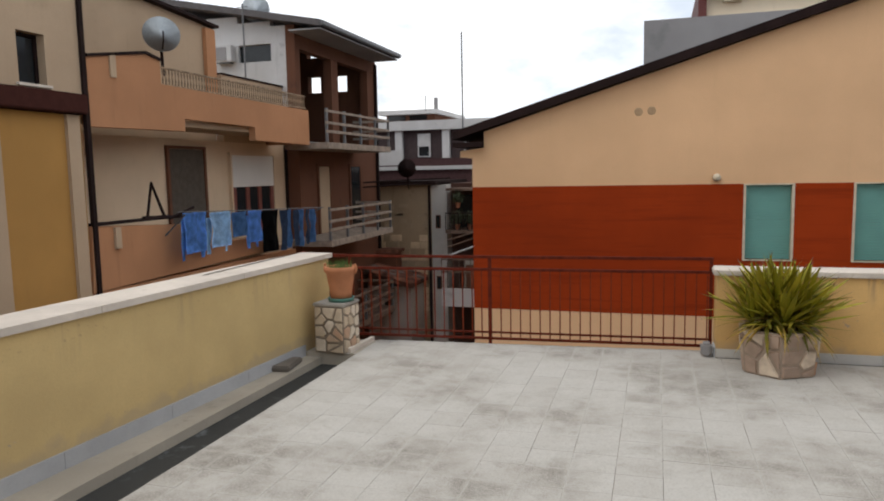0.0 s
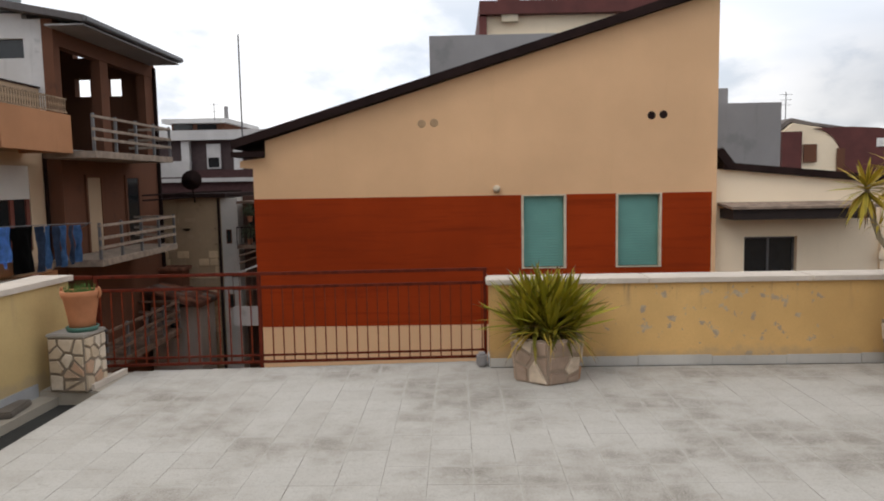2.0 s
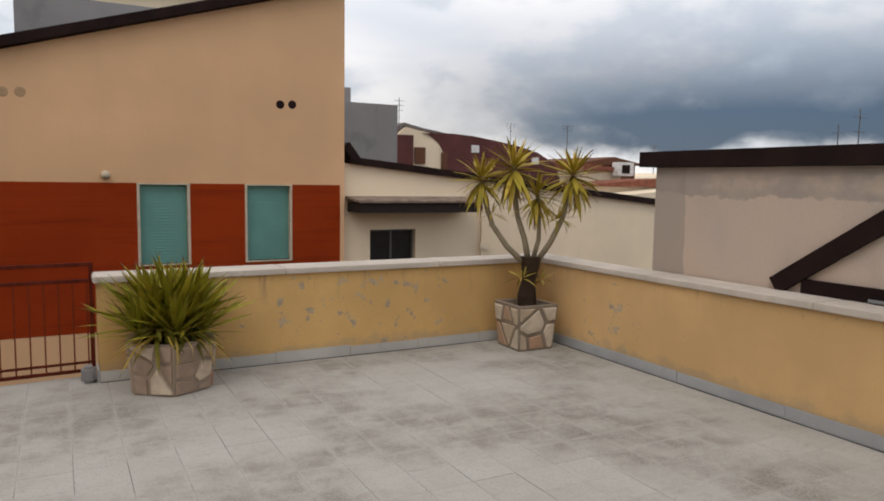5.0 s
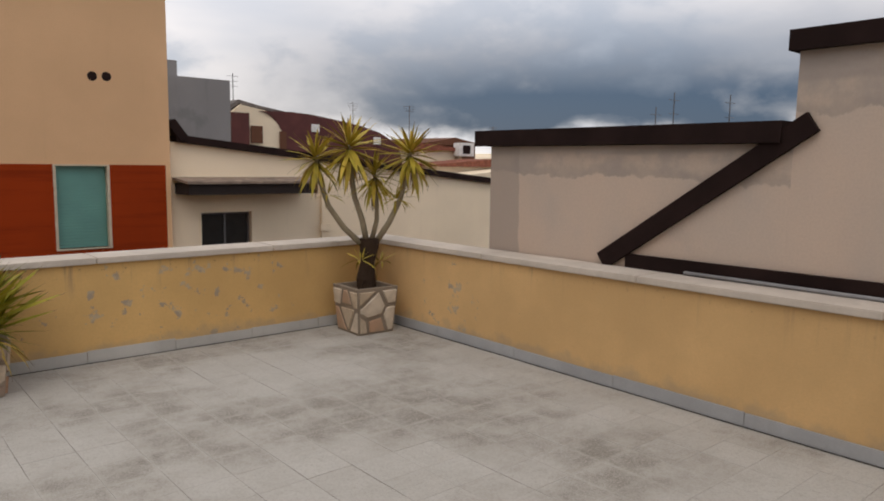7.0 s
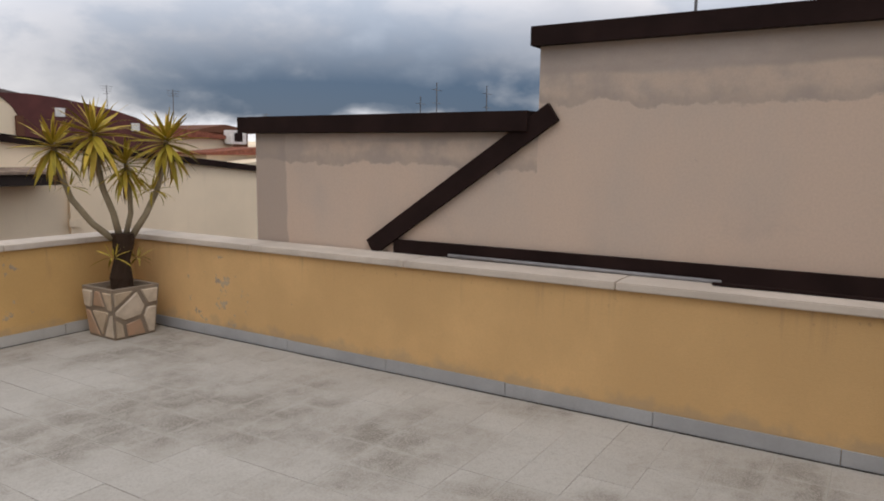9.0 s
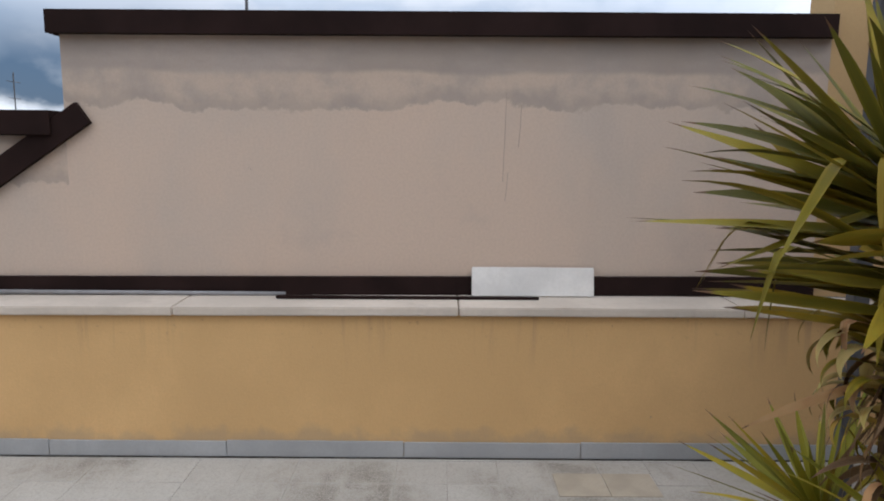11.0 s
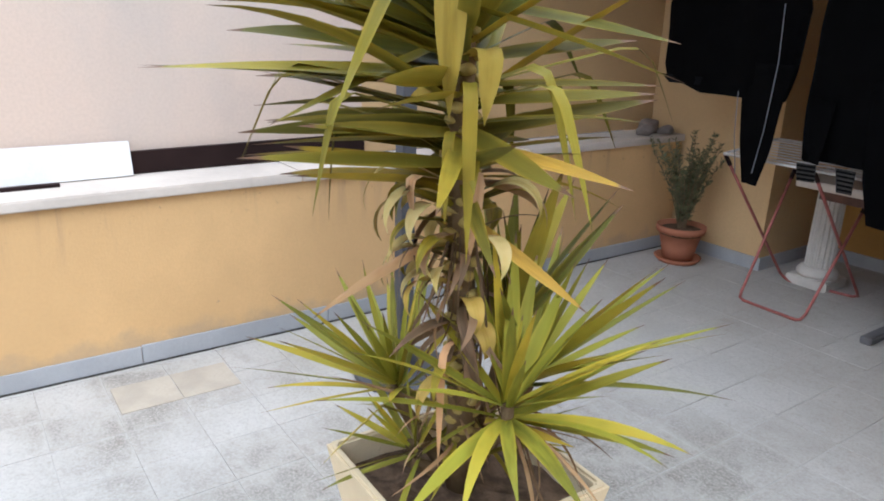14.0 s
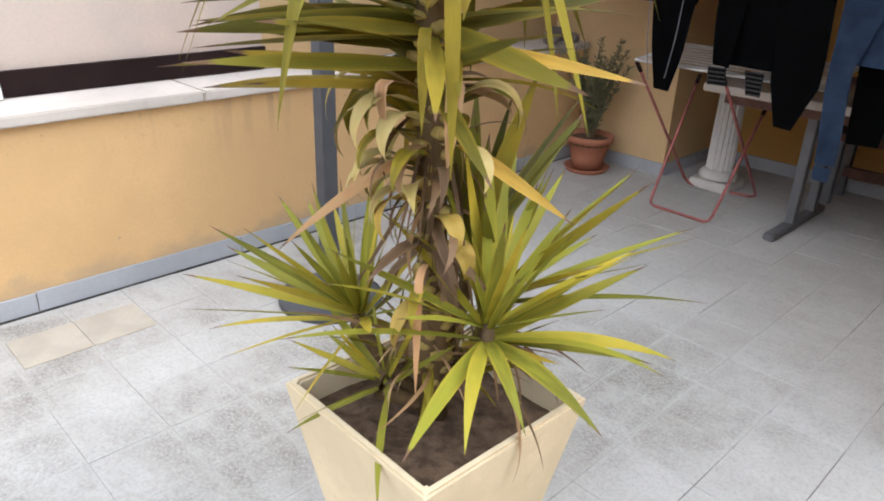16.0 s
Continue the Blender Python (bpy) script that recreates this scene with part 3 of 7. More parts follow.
# ---- skirting, ledge and gutter ----
sk = tagged(new("baseboard_east"), "grey stone skirting along the parapet", "skirting", kind="structure")
for i in range(11):
    a = -2.9 + i * 0.907
    part("skirting_board", boxes((XR - 0.014, XR - 0.002, a + 0.0015, a + 0.9055, -0.005, 0.082 + 0.004 * (i % 2)), bevel=0.002), SKIRT, sk)
sk = tagged(new("baseboard_north"), "grey stone skirting along the parapet", "skirting", kind="structure")
for i in range(6):
    a = XS + 0.0 + i * 0.638
    part("skirting_board", boxes((a + 0.0015, a + 0.6365, YF - 0.014, YF - 0.002, -0.005, 0.078 + 0.006 * (i % 3)), bevel=0.002), SKIRT_PALE, sk)
part("skirting_board", boxes((XS - 0.014, XS - 0.002, YF - 0.014, YF + 0.2, -0.005, 0.09)), SKIRT, sk)
sk = tagged(new("baseboard_west"), "grey stone skirting above the ledge", "skirting", kind="structure")
for i in range(10):
    a, b = 6.5 - i * 0.9, 6.5 - (i + 1) * 0.9 + 0.003
    bm = bmesh.new()
    prism(bm, [(left_x(a), a), (left_x(a) + 0.012, a), (left_x(b) + 0.012, b), (left_x(b), b)], -0.05, 0.06, "z")
    part("skirting_board", bm, SKIRT, sk)
# solid strips: their black colour supplies the darkness of the crevice
JOINT_BLACK = plain("black_joint_strip", (0.045, 0.042, 0.038), 0.95, 0, 0.4, 12)
structure("trim_east", boxes((XR - 0.026, XR - 0.0145, -2.9, YF - 0.03, -0.01, 0.0025)), JOINT_BLACK, "black strip in the joint between skirting and floor", "floor joint")
structure("trim_north", boxes((XS, XR - 0.03, YF - 0.026, YF - 0.0145, -0.01, 0.0025)), JOINT_BLACK, "black strip in the joint between skirting and floor", "floor joint")
ledge = bmesh.new()
prism(ledge, [(left_x(-7), -7), (-2.47, -7), (-2.40, 3.7), (-2.335, 6.499), (left_x(6.5), 6.499)], -0.3, -0.045, "z")
box(ledge, left_x(6.8), -1.986, 6.5, 7.05, -0.3, -0.002)
structure("ledge", ledge, plaster("worn_cement_ledge", (0.39, 0.35, 0.29), (0.20, 0.18, 0.15), 0.65, big=1.5), "worn cement ledge at the foot of the parapet", "ledge")
bm = bmesh.new()
prism(bm, [(-2.46, -7), (-1.986, -7), (-1.986, 6.498), (-2.334, 6.498), (-2.399, 3.7)], -0.3, -0.115, "z")
structure("gutter", bm, plaster("wet_dark_gutter", (0.05, 0.05, 0.047), (0.15, 0.16, 0.165), 0.7, big=1.6), "dark wet rain gutter sunk in the floor", "gutter")
step_stone = thing("loose_brick", pose(-2.52, 6.10, -0.045, 0, 0, 8), "flat grey-brown stone slab lying on the ledge", "stone slab")
part("slab", boxes((-0.13, 0.13, -0.17, 0.17, 0, 0.05), bevel=0.012), plaster("dark_stone", (0.16, 0.14, 0.12), (0.1, 0.09, 0.08), 0.5, big=5), step_stone)

# ---- pedestal with the clay pot ----
ped = thing("pedestal", pose(-2.225, 6.63, 0, 0, 0, -4), "low square pedestal clad in broken pale stone", "pedestal")
part("core", boxes((-0.15, 0.15, -0.15, 0.15, -0.001, 0.435)), MORTAR, ped)
part("top_slab", boxes((-0.162, 0.162, -0.162, 0.162, 0.436, 0.465), bevel=0.008), plaster("grey_slab", (0.33, 0.31, 0.28), (0.2, 0.19, 0.17), 0.5, big=4), ped)
c = 0.15
for face in (((-c, -c, 0), (c, -c, 0), (c, -c, 0.432), (-c, -c, 0.432)), ((c, -c, 0), (c, c, 0), (c, c, 0.432), (c, -c, 0.432))):
    clad(ped, face, 11, 0.009, CLAD, rng)
part("foot", boxes((0.152, 0.19, -0.10, 0.40, 0, 0.045)), MARBLE, ped)

pot = thing("flowerpot", pose(-2.175, 6.64, 0.466), "terracotta flowerpot with two handles and short grass", "flowerpot")
bm = bmesh.new()
lathe(bm, [(0.095, 0.012), (0.105, 0.10), (0.132, 0.26), (0.148, 0.285), (0.152, 0.325), (0.138, 0.328), (0.13, 0.29)], 28)
part("body", bm, CLAY, pot, smooth=True)
bm = bmesh.new()
lathe(bm, [(0.115, 0), (0.125, 0.035), (0.112, 0.037), (0.105, 0.012)], 28)
part("saucer", bm, plain("green_plastic", (0.05, 0.14, 0.11), 0.5), pot, "dark green plastic saucer", smooth=True)
for sgn in (-1, 1):
    bm = bmesh.new()
    tube(bm, [(sgn * (0.146 + 0.016 * math.sin(a)), 0, 0.345 - 0.075 * (1 - math.cos(a)) / 2) for a in [math.pi * k / 8 for k in range(9)]], 0.011, 8)
    part("handle", bm, CLAY, pot, smooth=True)
bm = bmesh.new()
lathe(bm, [(0.13, 0.27), (0.13, 0.285), (0.05, 0.29)], 20)
part("soil", bm, SOIL, pot)
GRASS = plain("grass_green", (0.06, 0.135, 0.025), 0.6, 0, 0.4, 40)
bm = bmesh.new()
for k in range(170):
    a, r = rng.uniform(0, 6.28), 0.125 * math.sqrt(rng.random())
    x, y, h = r * math.cos(a), r * math.sin(a), rng.uniform(0.06, 0.13)
    lx, ly = rng.uniform(-0.03, 0.03), rng.uniform(-0.03, 0.03)
    v = [bm.verts.new((x - 0.003, y, 0.28)), bm.verts.new((x + 0.003, y + 0.002, 0.28)), bm.verts.new((x + lx, y + ly, 0.28 + h))]
    bm.faces.new(v)
tagged(part("grass", bm, GRASS, pot), kind="stuff")

# ---- railing across the open front ----
RA, RB = Vector((-2.30, 7.10)), Vector((1.14, 7.30))
rail = thing("railing", pose(0, 0, 0), "rust-red painted iron railing with thin balusters", "railing")


def on_rail(u, z, off=0.0):
    p = RA.lerp(RB, u)
    return (p.x, p.y + off, z)


for nm, z, r in (("top_rail", 0.835, 0.014), ("second_rail", 0.715, 0.013), ("bottom_rail", 0.105, 0.009), ("foot_rail", 0.045, 0.012)):
    bm = bmesh.new()
    a, b = Vector(on_rail(0, z)), Vector(on_rail(1, z))
    box(bm, 0, (b - a).length, -r, r, -r, r, bevel=0.004)
    o = part(nm, bm, RUST, rail)
    o.matrix_basis = Matrix.Translation(a) @ Matrix.Rotation(math.atan2(b.y - a.y, b.x - a.x), 4, "Z")
bm = bmesh.new()
box(bm, -0.005, 0.005, -0.005, 0.005, 0.045, 0.715)
mesh_src = part("baluster", bm, plain("worn_red_iron", (0.15, 0.026, 0.010), 0.9, 0.0, 0.3, 14), rail)
mesh_src.location = on_rail(0.5 / 37, 0)
for i in range(1, 37):
    o = new("baluster", mesh_src.data)
    o.parent, o.location = rail, on_rail((i + 0.5) / 37, 0)
for u in (0.005, 0.415, 0.995):
    bm = bmesh.new()
    box(bm, -0.015, 0.015, -0.015, 0.015, -0.05, 0.835, bevel=0.003)
    o = part("post", bm, RUST, rail)
    o.location = on_rail(u, 0)
outer = thing("side_railing", pose(0, 0, 0), "rust-red iron rail running outside the parapet", "railing")
part("top_rail", boxes((-2.81, -2.77, 5.4, 7.12, 0.84, 0.87)), RUST, outer)
part("end_rail", boxes((-2.77, -2.31, 7.09, 7.12, 0.82, 0.85)), RUST, outer)
for y in (5.5, 6.3, 7.05):
    part("post", boxes((-2.805, -2.775, y - 0.015, y + 0.015, -0.5, 0.84)), RUST, outer)
lump = thing("small_drain_pot", pose(1.085, 7.12, 0), "small grey cement lump beside the parapet end", "cement block")
part("block", boxes((-0.05, 0.045, -0.06, 0.06, 0, 0.12), bevel=0.02), CONCRETE, lump)

# ---- things on the coping ----
SLABM = plaster("white_marble_offcut", (0.72, 0.71, 0.69), (0.6, 0.58, 0.55), 0.3, big=3)
sl = thing("marble_offcut", pose(XR + 0.24, 0.962, HP + 0.001, 0, 11, 0), "white marble offcut leaning on the raw wall", "stone slab")
part("slab", boxes((-0.012, 0.012, -0.325, 0.325, 0, 0.155), bevel=0.003), SLABM, sl)
pp = thing("grey_pipe", pose(XR + 0.25, 3.13, HP - 0.009), "thin grey plastic pipe lying on the coping", "pipe")
bm = bmesh.new()
tube(bm, [(0, 0.90, 0.012), (0, 0, 0.012), (0, -0.85, 0.012)], 0.012, 8)
part("pipe", bm, plain("grey_pvc", (0.25, 0.25, 0.26), 0.5), pp, smooth=True)
pk = thing("dark_strip", pose(XR + 0.17, 1.69, HP - 0.002), "dark brown metal strip lying on the coping", "metal strip")
part("strip", boxes((-0.015, 0.015, -0.75, 0.62, 0, 0.014), bevel=0.002), DARK_METAL, pk)

# ---- yucca leaves ----


def leaf_mesh(name, droop, width, fold=0.22, twist=0.0, n=9, curl=0.0, kink=0.0, at=0.4):
    """A blade one metre long from the origin along x, hanging by its droop; curl rolls the end right over, kink snaps it down."""
    bm = bmesh.new()
    rows, x, z, ang = [], 0.0, 0.0, 0.0
    for i in range(n + 1):
        t = i / n
        w = width * (0.55 + 1.6 * t * (1 - t)) * (1 - t ** 3.2) * 0.5 + 0.0008
        ang = -droop * t ** 1.6 - curl * max(0, t - 0.35) * 4.5 - kink * min(1, max(0, (t - at) / 0.14))
        if i:
            x, z = x + math.cos(ang) / n, z + math.sin(ang) / n
        tw = twist * t
        nx, nz = -math.sin(ang), math.cos(ang)
        row = []
        for s in (-1, 0, 1):
            side, lift = s * w * math.cos(tw), abs(s) * w * fold + s * w * math.sin(tw)
            row.append(bm.verts.new((x + nx * lift, side, z + nz * lift)))
        rows.append(row)
    for a, b in zip(rows, rows[1:]):
        for k in (0, 1):
            bm.faces.new((a[k], a[k + 1], b[k + 1], b[k]))
    me = bpy.data.meshes.new(name)
    bm.to_mesh(me)
    bm.free()
    for p in me.polygons:
        p.use_smooth = True
    return me


def leaf_mat(name, green, yellow, yellowing, brown_tip=0.95):
    m = Nodes(name, 0.6)
    m.bsdf.inputs["Specular IOR Level"].default_value = 0.22
    sep = m.n.new("ShaderNodeSeparateXYZ")
    m.l.new(m.coord, sep.inputs[0])
    along = sep.outputs[0]
    r = m.random()
    shade = m.mul(m.mul(r, 17.3), 1.0, "FRACT")
    dark_green, light_green = scaled(green, 0.60), scaled(green, 1.25)
    col = m.mix(shade, dark_green, light_green)
    col = m.mix(m.mul(m.step(m.noise(3.0, 4, stretch=(1, 9, 1)), 0.35, 0.7), 0.5), col, scaled(green, 1.35))
    pale = m.mul(m.step(r, 1 - yellowing, 1.0), m.step(m.noise(2.2, 3), 0.25, 0.65))
    col = m.mix(pale, col, yellow)
    edge = m.n.new("ShaderNodeMath")
    edge.operation = "ABSOLUTE"
    m.l.new(sep.outputs[1], edge.inputs[0])
    col = m.mix(m.mul(m.step(edge.outputs[0], 0.02, 0.05), 0.45), col, yellow)
    tip = m.step(m.mul(along, m.mul(m.noise(5), 0.12), "ADD"), brown_tip, brown_tip + 0.05)
    col = m.mix(tip, col, (0.13, 0.07, 0.04))
    m.color(col).bump(m.noise(8, 3, stretch=(1, 14, 1)), 0.25, 0.004)
    m.bsdf.inputs["Subsurface Weight"].default_value = 0.08
    return m.mat


GREEN = leaf_mat("yucca_green", (0.175, 0.145, 0.013), (0.38, 0.27, 0.022), 0.5)
GREEN_YELLOW = leaf_mat("yucca_yellow_green", (0.195, 0.185, 0.017), (0.42, 0.31, 0.025), 0.42)
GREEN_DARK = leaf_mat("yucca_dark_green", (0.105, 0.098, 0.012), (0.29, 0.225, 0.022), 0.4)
DRY = leaf_mat("yucca_dry_straw", (0.22, 0.125, 0.055), (0.38, 0.24, 0.12), 0.8, 0.85)
BROWN_TIP = leaf_mat("yucca_brown_tipped", (0.135, 0.112, 0.012), (0.36, 0.25, 0.022), 0.55, 0.92)
DARK_DRY = leaf_mat("yucca_dead_brown", (0.10, 0.06, 0.03), (0.20, 0.12, 0.06), 0.6, 0.8)
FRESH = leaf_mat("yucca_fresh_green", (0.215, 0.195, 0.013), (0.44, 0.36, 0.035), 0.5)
AMBER = leaf_mat("yucca_amber_green", (0.31, 0.24, 0.025), (0.58, 0.41, 0.07), 0.6)
YEL = leaf_mat("yucca_yellowed", (0.34, 0.225, 0.035), (0.46, 0.31, 0.075), 0.9, 0.9)
ORANGE = leaf_mat("yucca_orange_yellow", (0.40, 0.235, 0.028), (0.52, 0.32, 0.05), 0.7, 0.95)
CREAM_OLIVE = leaf_mat("yucca_faded_olive", (0.30, 0.215, 0.028), (0.44, 0.33, 0.06), 0.8, 0.97)
CREAM_LEAF = leaf_mat("yucca_bleached", (0.38, 0.29, 0.09), (0.52, 0.41, 0.17), 0.8, 0.97)


def leaf_set(tag, width, mat):
    made = []
    for i, (dr, tw) in enumerate(((0.05, 0.1), (0.25, -0.2), (0.55, 0.2), (0.95, -0.15), (1.5, 0.3))):
        me = leaf_mesh(f"leaf_{tag}", dr, width, twist=tw)
        me.materials.append(mat)
        made.append(me)
    return made


def leaf(parent, me, base, yaw, pitch, length, roll=0.0, name="leaf"):
    o = new(name, me)
    o.parent = parent
    o.matrix_basis = Matrix.Translation(base) @ Euler((roll, -pitch, yaw), "XYZ").to_matrix().to_4x4() @ Matrix.Scale(length, 4)
    return o


def rosette(parent, meshes, center, count, length, rng, low=-0.6, high=1.45, axis=(0, 0, 1), spread=0.02, stalk=0.10, limp=2.2):
    """Leaves that stand round a growing point, upright in the middle and hanging at the bottom."""
    tilt = Vector((0, 0, 1)).rotation_difference(Vector(axis).normalized()).to_matrix().to_4x4()
    for i in range(count):
        f = (i + 0.5) / count
        pitch = high - (high - low) * f ** 0.85 + rng.uniform(-0.16, 0.16)
        yaw = i * 2.39996 + rng.uniform(-0.25, 0.25)
        ln = length * rng.uniform(0.78, 1.08) * (0.62 + 0.38 * min(1, f * 2.5))
        k = min(4, max(0, int(rng.uniform(0, 0.7 + 0.7 * limp) + limp * f * (pitch < 0.5))))
        p = Vector(center) + tilt.to_3x3() @ Vector((spread * math.cos(yaw), spread * math.sin(yaw), -stalk * f))
        o = leaf(parent, meshes[k], (0, 0, 0), yaw, pitch, ln, rng.uniform(-0.4, 0.4))
        o.matrix_basis = Matrix.Translation(p) @ tilt @ o.matrix_basis


BARK = plaster("rough_brown_bark", (0.17, 0.12, 0.075), (0.09, 0.06, 0.04), 0.6, big=8, grain=50, bump=1.0)
BARK_DARK = plaster("black_brown_bark", (0.05, 0.032, 0.022), (0.02, 0.015, 0.012), 0.6, big=8, grain=50, bump=1.0)
BARK_PALE = plaster("pale_grey_bark", (0.30, 0.25, 0.17), (0.17, 0.13, 0.09), 0.6, big=10, grain=50, bump=0.8)

# ---- hexagonal planter with the bushy yucca ----
pa = thing("stone_planter", pose(1.60, 6.77, 0), "hexagonal planter clad in pale stone by the parapet end", "planter")
HA, RB0, RT0 = 0.36, 0.285, 0.325
ang = [radians(-90 + 60 * k - 4) for k in range(6)]
bot = [(RB0 * math.cos(a), RB0 * math.sin(a)) for a in ang]
topv = [(RT0 * math.cos(a), RT0 * math.sin(a)) for a in ang]
bm = bmesh.new()
lo = [bm.verts.new((x, y, 0)) for x, y in bot]
hi = [bm.verts.new((x, y, HA)) for x, y in topv]
inn = [bm.verts.new((x * 0.86, y * 0.86, HA)) for x, y in topv]
dn = [bm.verts.new((x * 0.84, y * 0.84, HA - 0.1)) for x, y in topv]
for k in range(6):
    j = (k + 1) % 6
    for p, q in ((lo, hi), (hi, inn), (inn, dn)):
        bm.faces.new((p[k], p[j], q[j], q[k]))
bm.faces.new(lo[::-1])
part("body", bm, MORTAR_PALE, pa)
bm = bmesh.new()
bm.faces.new([bm.verts.new((x * 0.845, y * 0.845, HA - 0.05)) for x, y in topv])
part("soil", bm, SOIL, pa)
for k in range(6):
    j = (k + 1) % 6
    clad(pa, ((*bot[k], 0), (*bot[j], 0), (*topv[j], HA), (*topv[k], HA)), 6, 0.012, CLAD_PINK, rng, 0.014)
ya = thing("bushy_yucca", pose(1.60, 6.75, 0.31), "dense bushy yucca with yellow-green sword leaves", "yucca")
bm = bmesh.new()
tube(bm, [(0, 0, 0), (0.01, 0, 0.12), (0, 0.01, 0.22)], 0.05, 10, taper=0.035)
part("trunk", bm, BARK, ya)
LA = leaf_set("a", 0.10, FRESH)
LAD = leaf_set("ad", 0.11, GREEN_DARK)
LAS = leaf_set("as", 0.055, YEL)
ra = random.Random(11)
# a fan of upright blades from several heads, dark hanging ones below, thin pale ones over the rim
for cx, cy, cz, n, ln in ((0, -0.02, 0.20, 46, 0.56), (0.14, 0.0, 0.19, 40, 0.50), (-0.14, 0.02, 0.19, 40, 0.50), (0.07, 0.11, 0.21, 36, 0.52), (-0.07, 0.11, 0.21, 36, 0.52), (0.02, -0.13, 0.15, 34, 0.44), (0.22, -0.04, 0.15, 20, 0.42), (-0.22, -0.03, 0.15, 20, 0.42)):
    rosette(ya, LA, (cx, cy, cz), n, ln, ra, low=0.38, high=1.5, stalk=0.08, axis=(cx * 1.5, cy * 1.2, 1), limp=0.5)
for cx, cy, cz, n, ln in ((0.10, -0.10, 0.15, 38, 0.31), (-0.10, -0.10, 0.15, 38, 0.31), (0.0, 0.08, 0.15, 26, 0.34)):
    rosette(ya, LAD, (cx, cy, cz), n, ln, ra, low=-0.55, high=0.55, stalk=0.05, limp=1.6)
for i in range(34):
    yaw = -1.57 + ra.uniform(-1.7, 1.7)
    r = ra.uniform(0.18, 0.26)
    leaf(ya, ra.choice(LAS[1:4]), (r * math.cos(yaw), r * math.sin(yaw), ra.uniform(0.05, 0.12)), yaw + ra.uniform(-0.4, 0.4), ra.uniform(-0.9, 0.15), ra.uniform(0.16, 0.32), ra.uniform(-0.8, 0.8))

# ---- square planter with the branching yucca in the corner ----
pb = thing("stone_planter", pose(4.63, 6.74, 0, 0, 0, -2), "square planter clad in broken pale stone in the corner", "planter")
HB, b0, b1 = 0.405, 0.175, 0.206
for_faces = [(-1, -1), (1, -1), (1, 1), (-1, 1)]
bm = bmesh.new()
lo = [bm.verts.new((x * b0, y * b0, 0)) for x, y in for_faces]
hi = [bm.verts.new((x * b1, y * b1, HB)) for x, y in for_faces]
inn = [bm.verts.new((x * (b1 - 0.035), y * (b1 - 0.035), HB)) for x, y in for_faces]
dn = [bm.verts.new((x * (b1 - 0.04), y * (b1 - 0.04), HB - 0.1)) for x, y in for_faces]
for k in range(4):
    j = (k + 1) % 4
    for p, q in ((lo, hi), (hi, inn), (inn, dn)):
        bm.faces.new((p[k], p[j], q[j], q[k]))
bm.faces.new(lo[::-1])
part("body", bm, MORTAR_MID, pb)
bm = bmesh.new()
bm.faces.new([bm.verts.new((x * (b1 - 0.038), y * (b1 - 0.038), HB - 0.04)) for x, y in for_faces])
part("soil", bm, SOIL, pb)
for k in range(4):
    j = (k + 1) % 4
    (x0, y0), (x1, y1) = for_faces[k], for_faces[j]
    clad(pb, ((x0 * b0, y0 * b0, 0), (x1 * b0, y1 * b0, 0), (x1 * b1, y1 * b1, HB - 0.012), (x0 * b1, y0 * b1, HB - 0.012)), 7, 0.0145, CLAD, rng, 0.012)
yb = thing("branching_yucca", pose(4.64, 6.74, 0.355), "small branching yucca tree with a thick cut trunk", "yucca tree")
bm = bmesh.new()
tube(bm, [(0.0, 0, 0), (0.0, 0.0, 0.1), (0.02, 0, 0.25), (0.03, 0, 0.38), (0.03, 0, 0.46)], 0.088, 14, taper=0.092)
part("trunk", bm, BARK_DARK, yb, "thick dark trunk, sawn off above")
for v in yb.children[0].data.vertices:
    waist = 1 - 0.36 * math.exp(-((v.co.z - 0.22) / 0.11) ** 2)
    v.co.x, v.co.y = 0.02 + (v.co.x - 0.02) * waist, v.co.y * waist
    v.co.x += 0.018 * noise.noise(v.co * 14)
    v.co.y += 0.018 * noise.noise(v.co * 14 + Vector((5, 0, 0)))
LBD = leaf_set("bd", 0.06, DRY)
LB = leaf_set("b", 0.125, AMBER)
rb = random.Random(23)
# branches: ends across and above the trunk foot, seen from the terrace
for path, r0, n, ln in (
    ([(-0.05, 0.02, 0.42), (-0.17, 0.09, 0.55), (-0.29, 0.15, 0.74), (-0.36, 0.19, 0.98), (-0.385, 0.20, 1.20)], 0.027, 56, 0.33),
    ([(0.0, 0, 0.44), (-0.03, 0.02, 0.62), (-0.09, 0.05, 0.82), (-0.12, 0.06, 1.06), (-0.13, 0.07, 1.30)], 0.027, 68, 0.40),
    ([(0.05, -0.01, 0.44), (0.09, -0.03, 0.62), (0.08, -0.04, 0.82), (0.06, -0.03, 1.06)], 0.023, 50, 0.31),
    ([(0.08, -0.03, 0.42), (0.18, -0.09, 0.60), (0.26, -0.14, 0.80), (0.32, -0.17, 1.04), (0.345, -0.18, 1.25)], 0.027, 64, 0.36),
):
    bm = bmesh.new()
    tube(bm, path, r0, 10, taper=r0 * 0.7)
    limb = part("branch", bm, BARK_PALE, yb, smooth=True)
    rosette(yb, LB, path[-1], n, ln, rb, low=-1.0, high=1.42, stalk=0.12, spread=0.012, limp=1.4)
    rosette(yb, LBD, Vector(path[-1]) - Vector((0, 0, 0.12)), 9, ln * 0.8, rb, low=-1.5, high=-0.6, stalk=0.05, spread=0.015)
for cpt, n, ln in (((-0.30, 0.15, 0.86), 12, 0.16), ((0.23, -0.12, 0.82), 22, 0.22), ((-0.09, -0.04, 0.30), 12, 0.17), ((0.13, -0.03, 0.27), 12, 0.16)):
    rosette(yb, LB, cpt, n, ln, rb, low=-0.4, high=1.3, stalk=0.03)

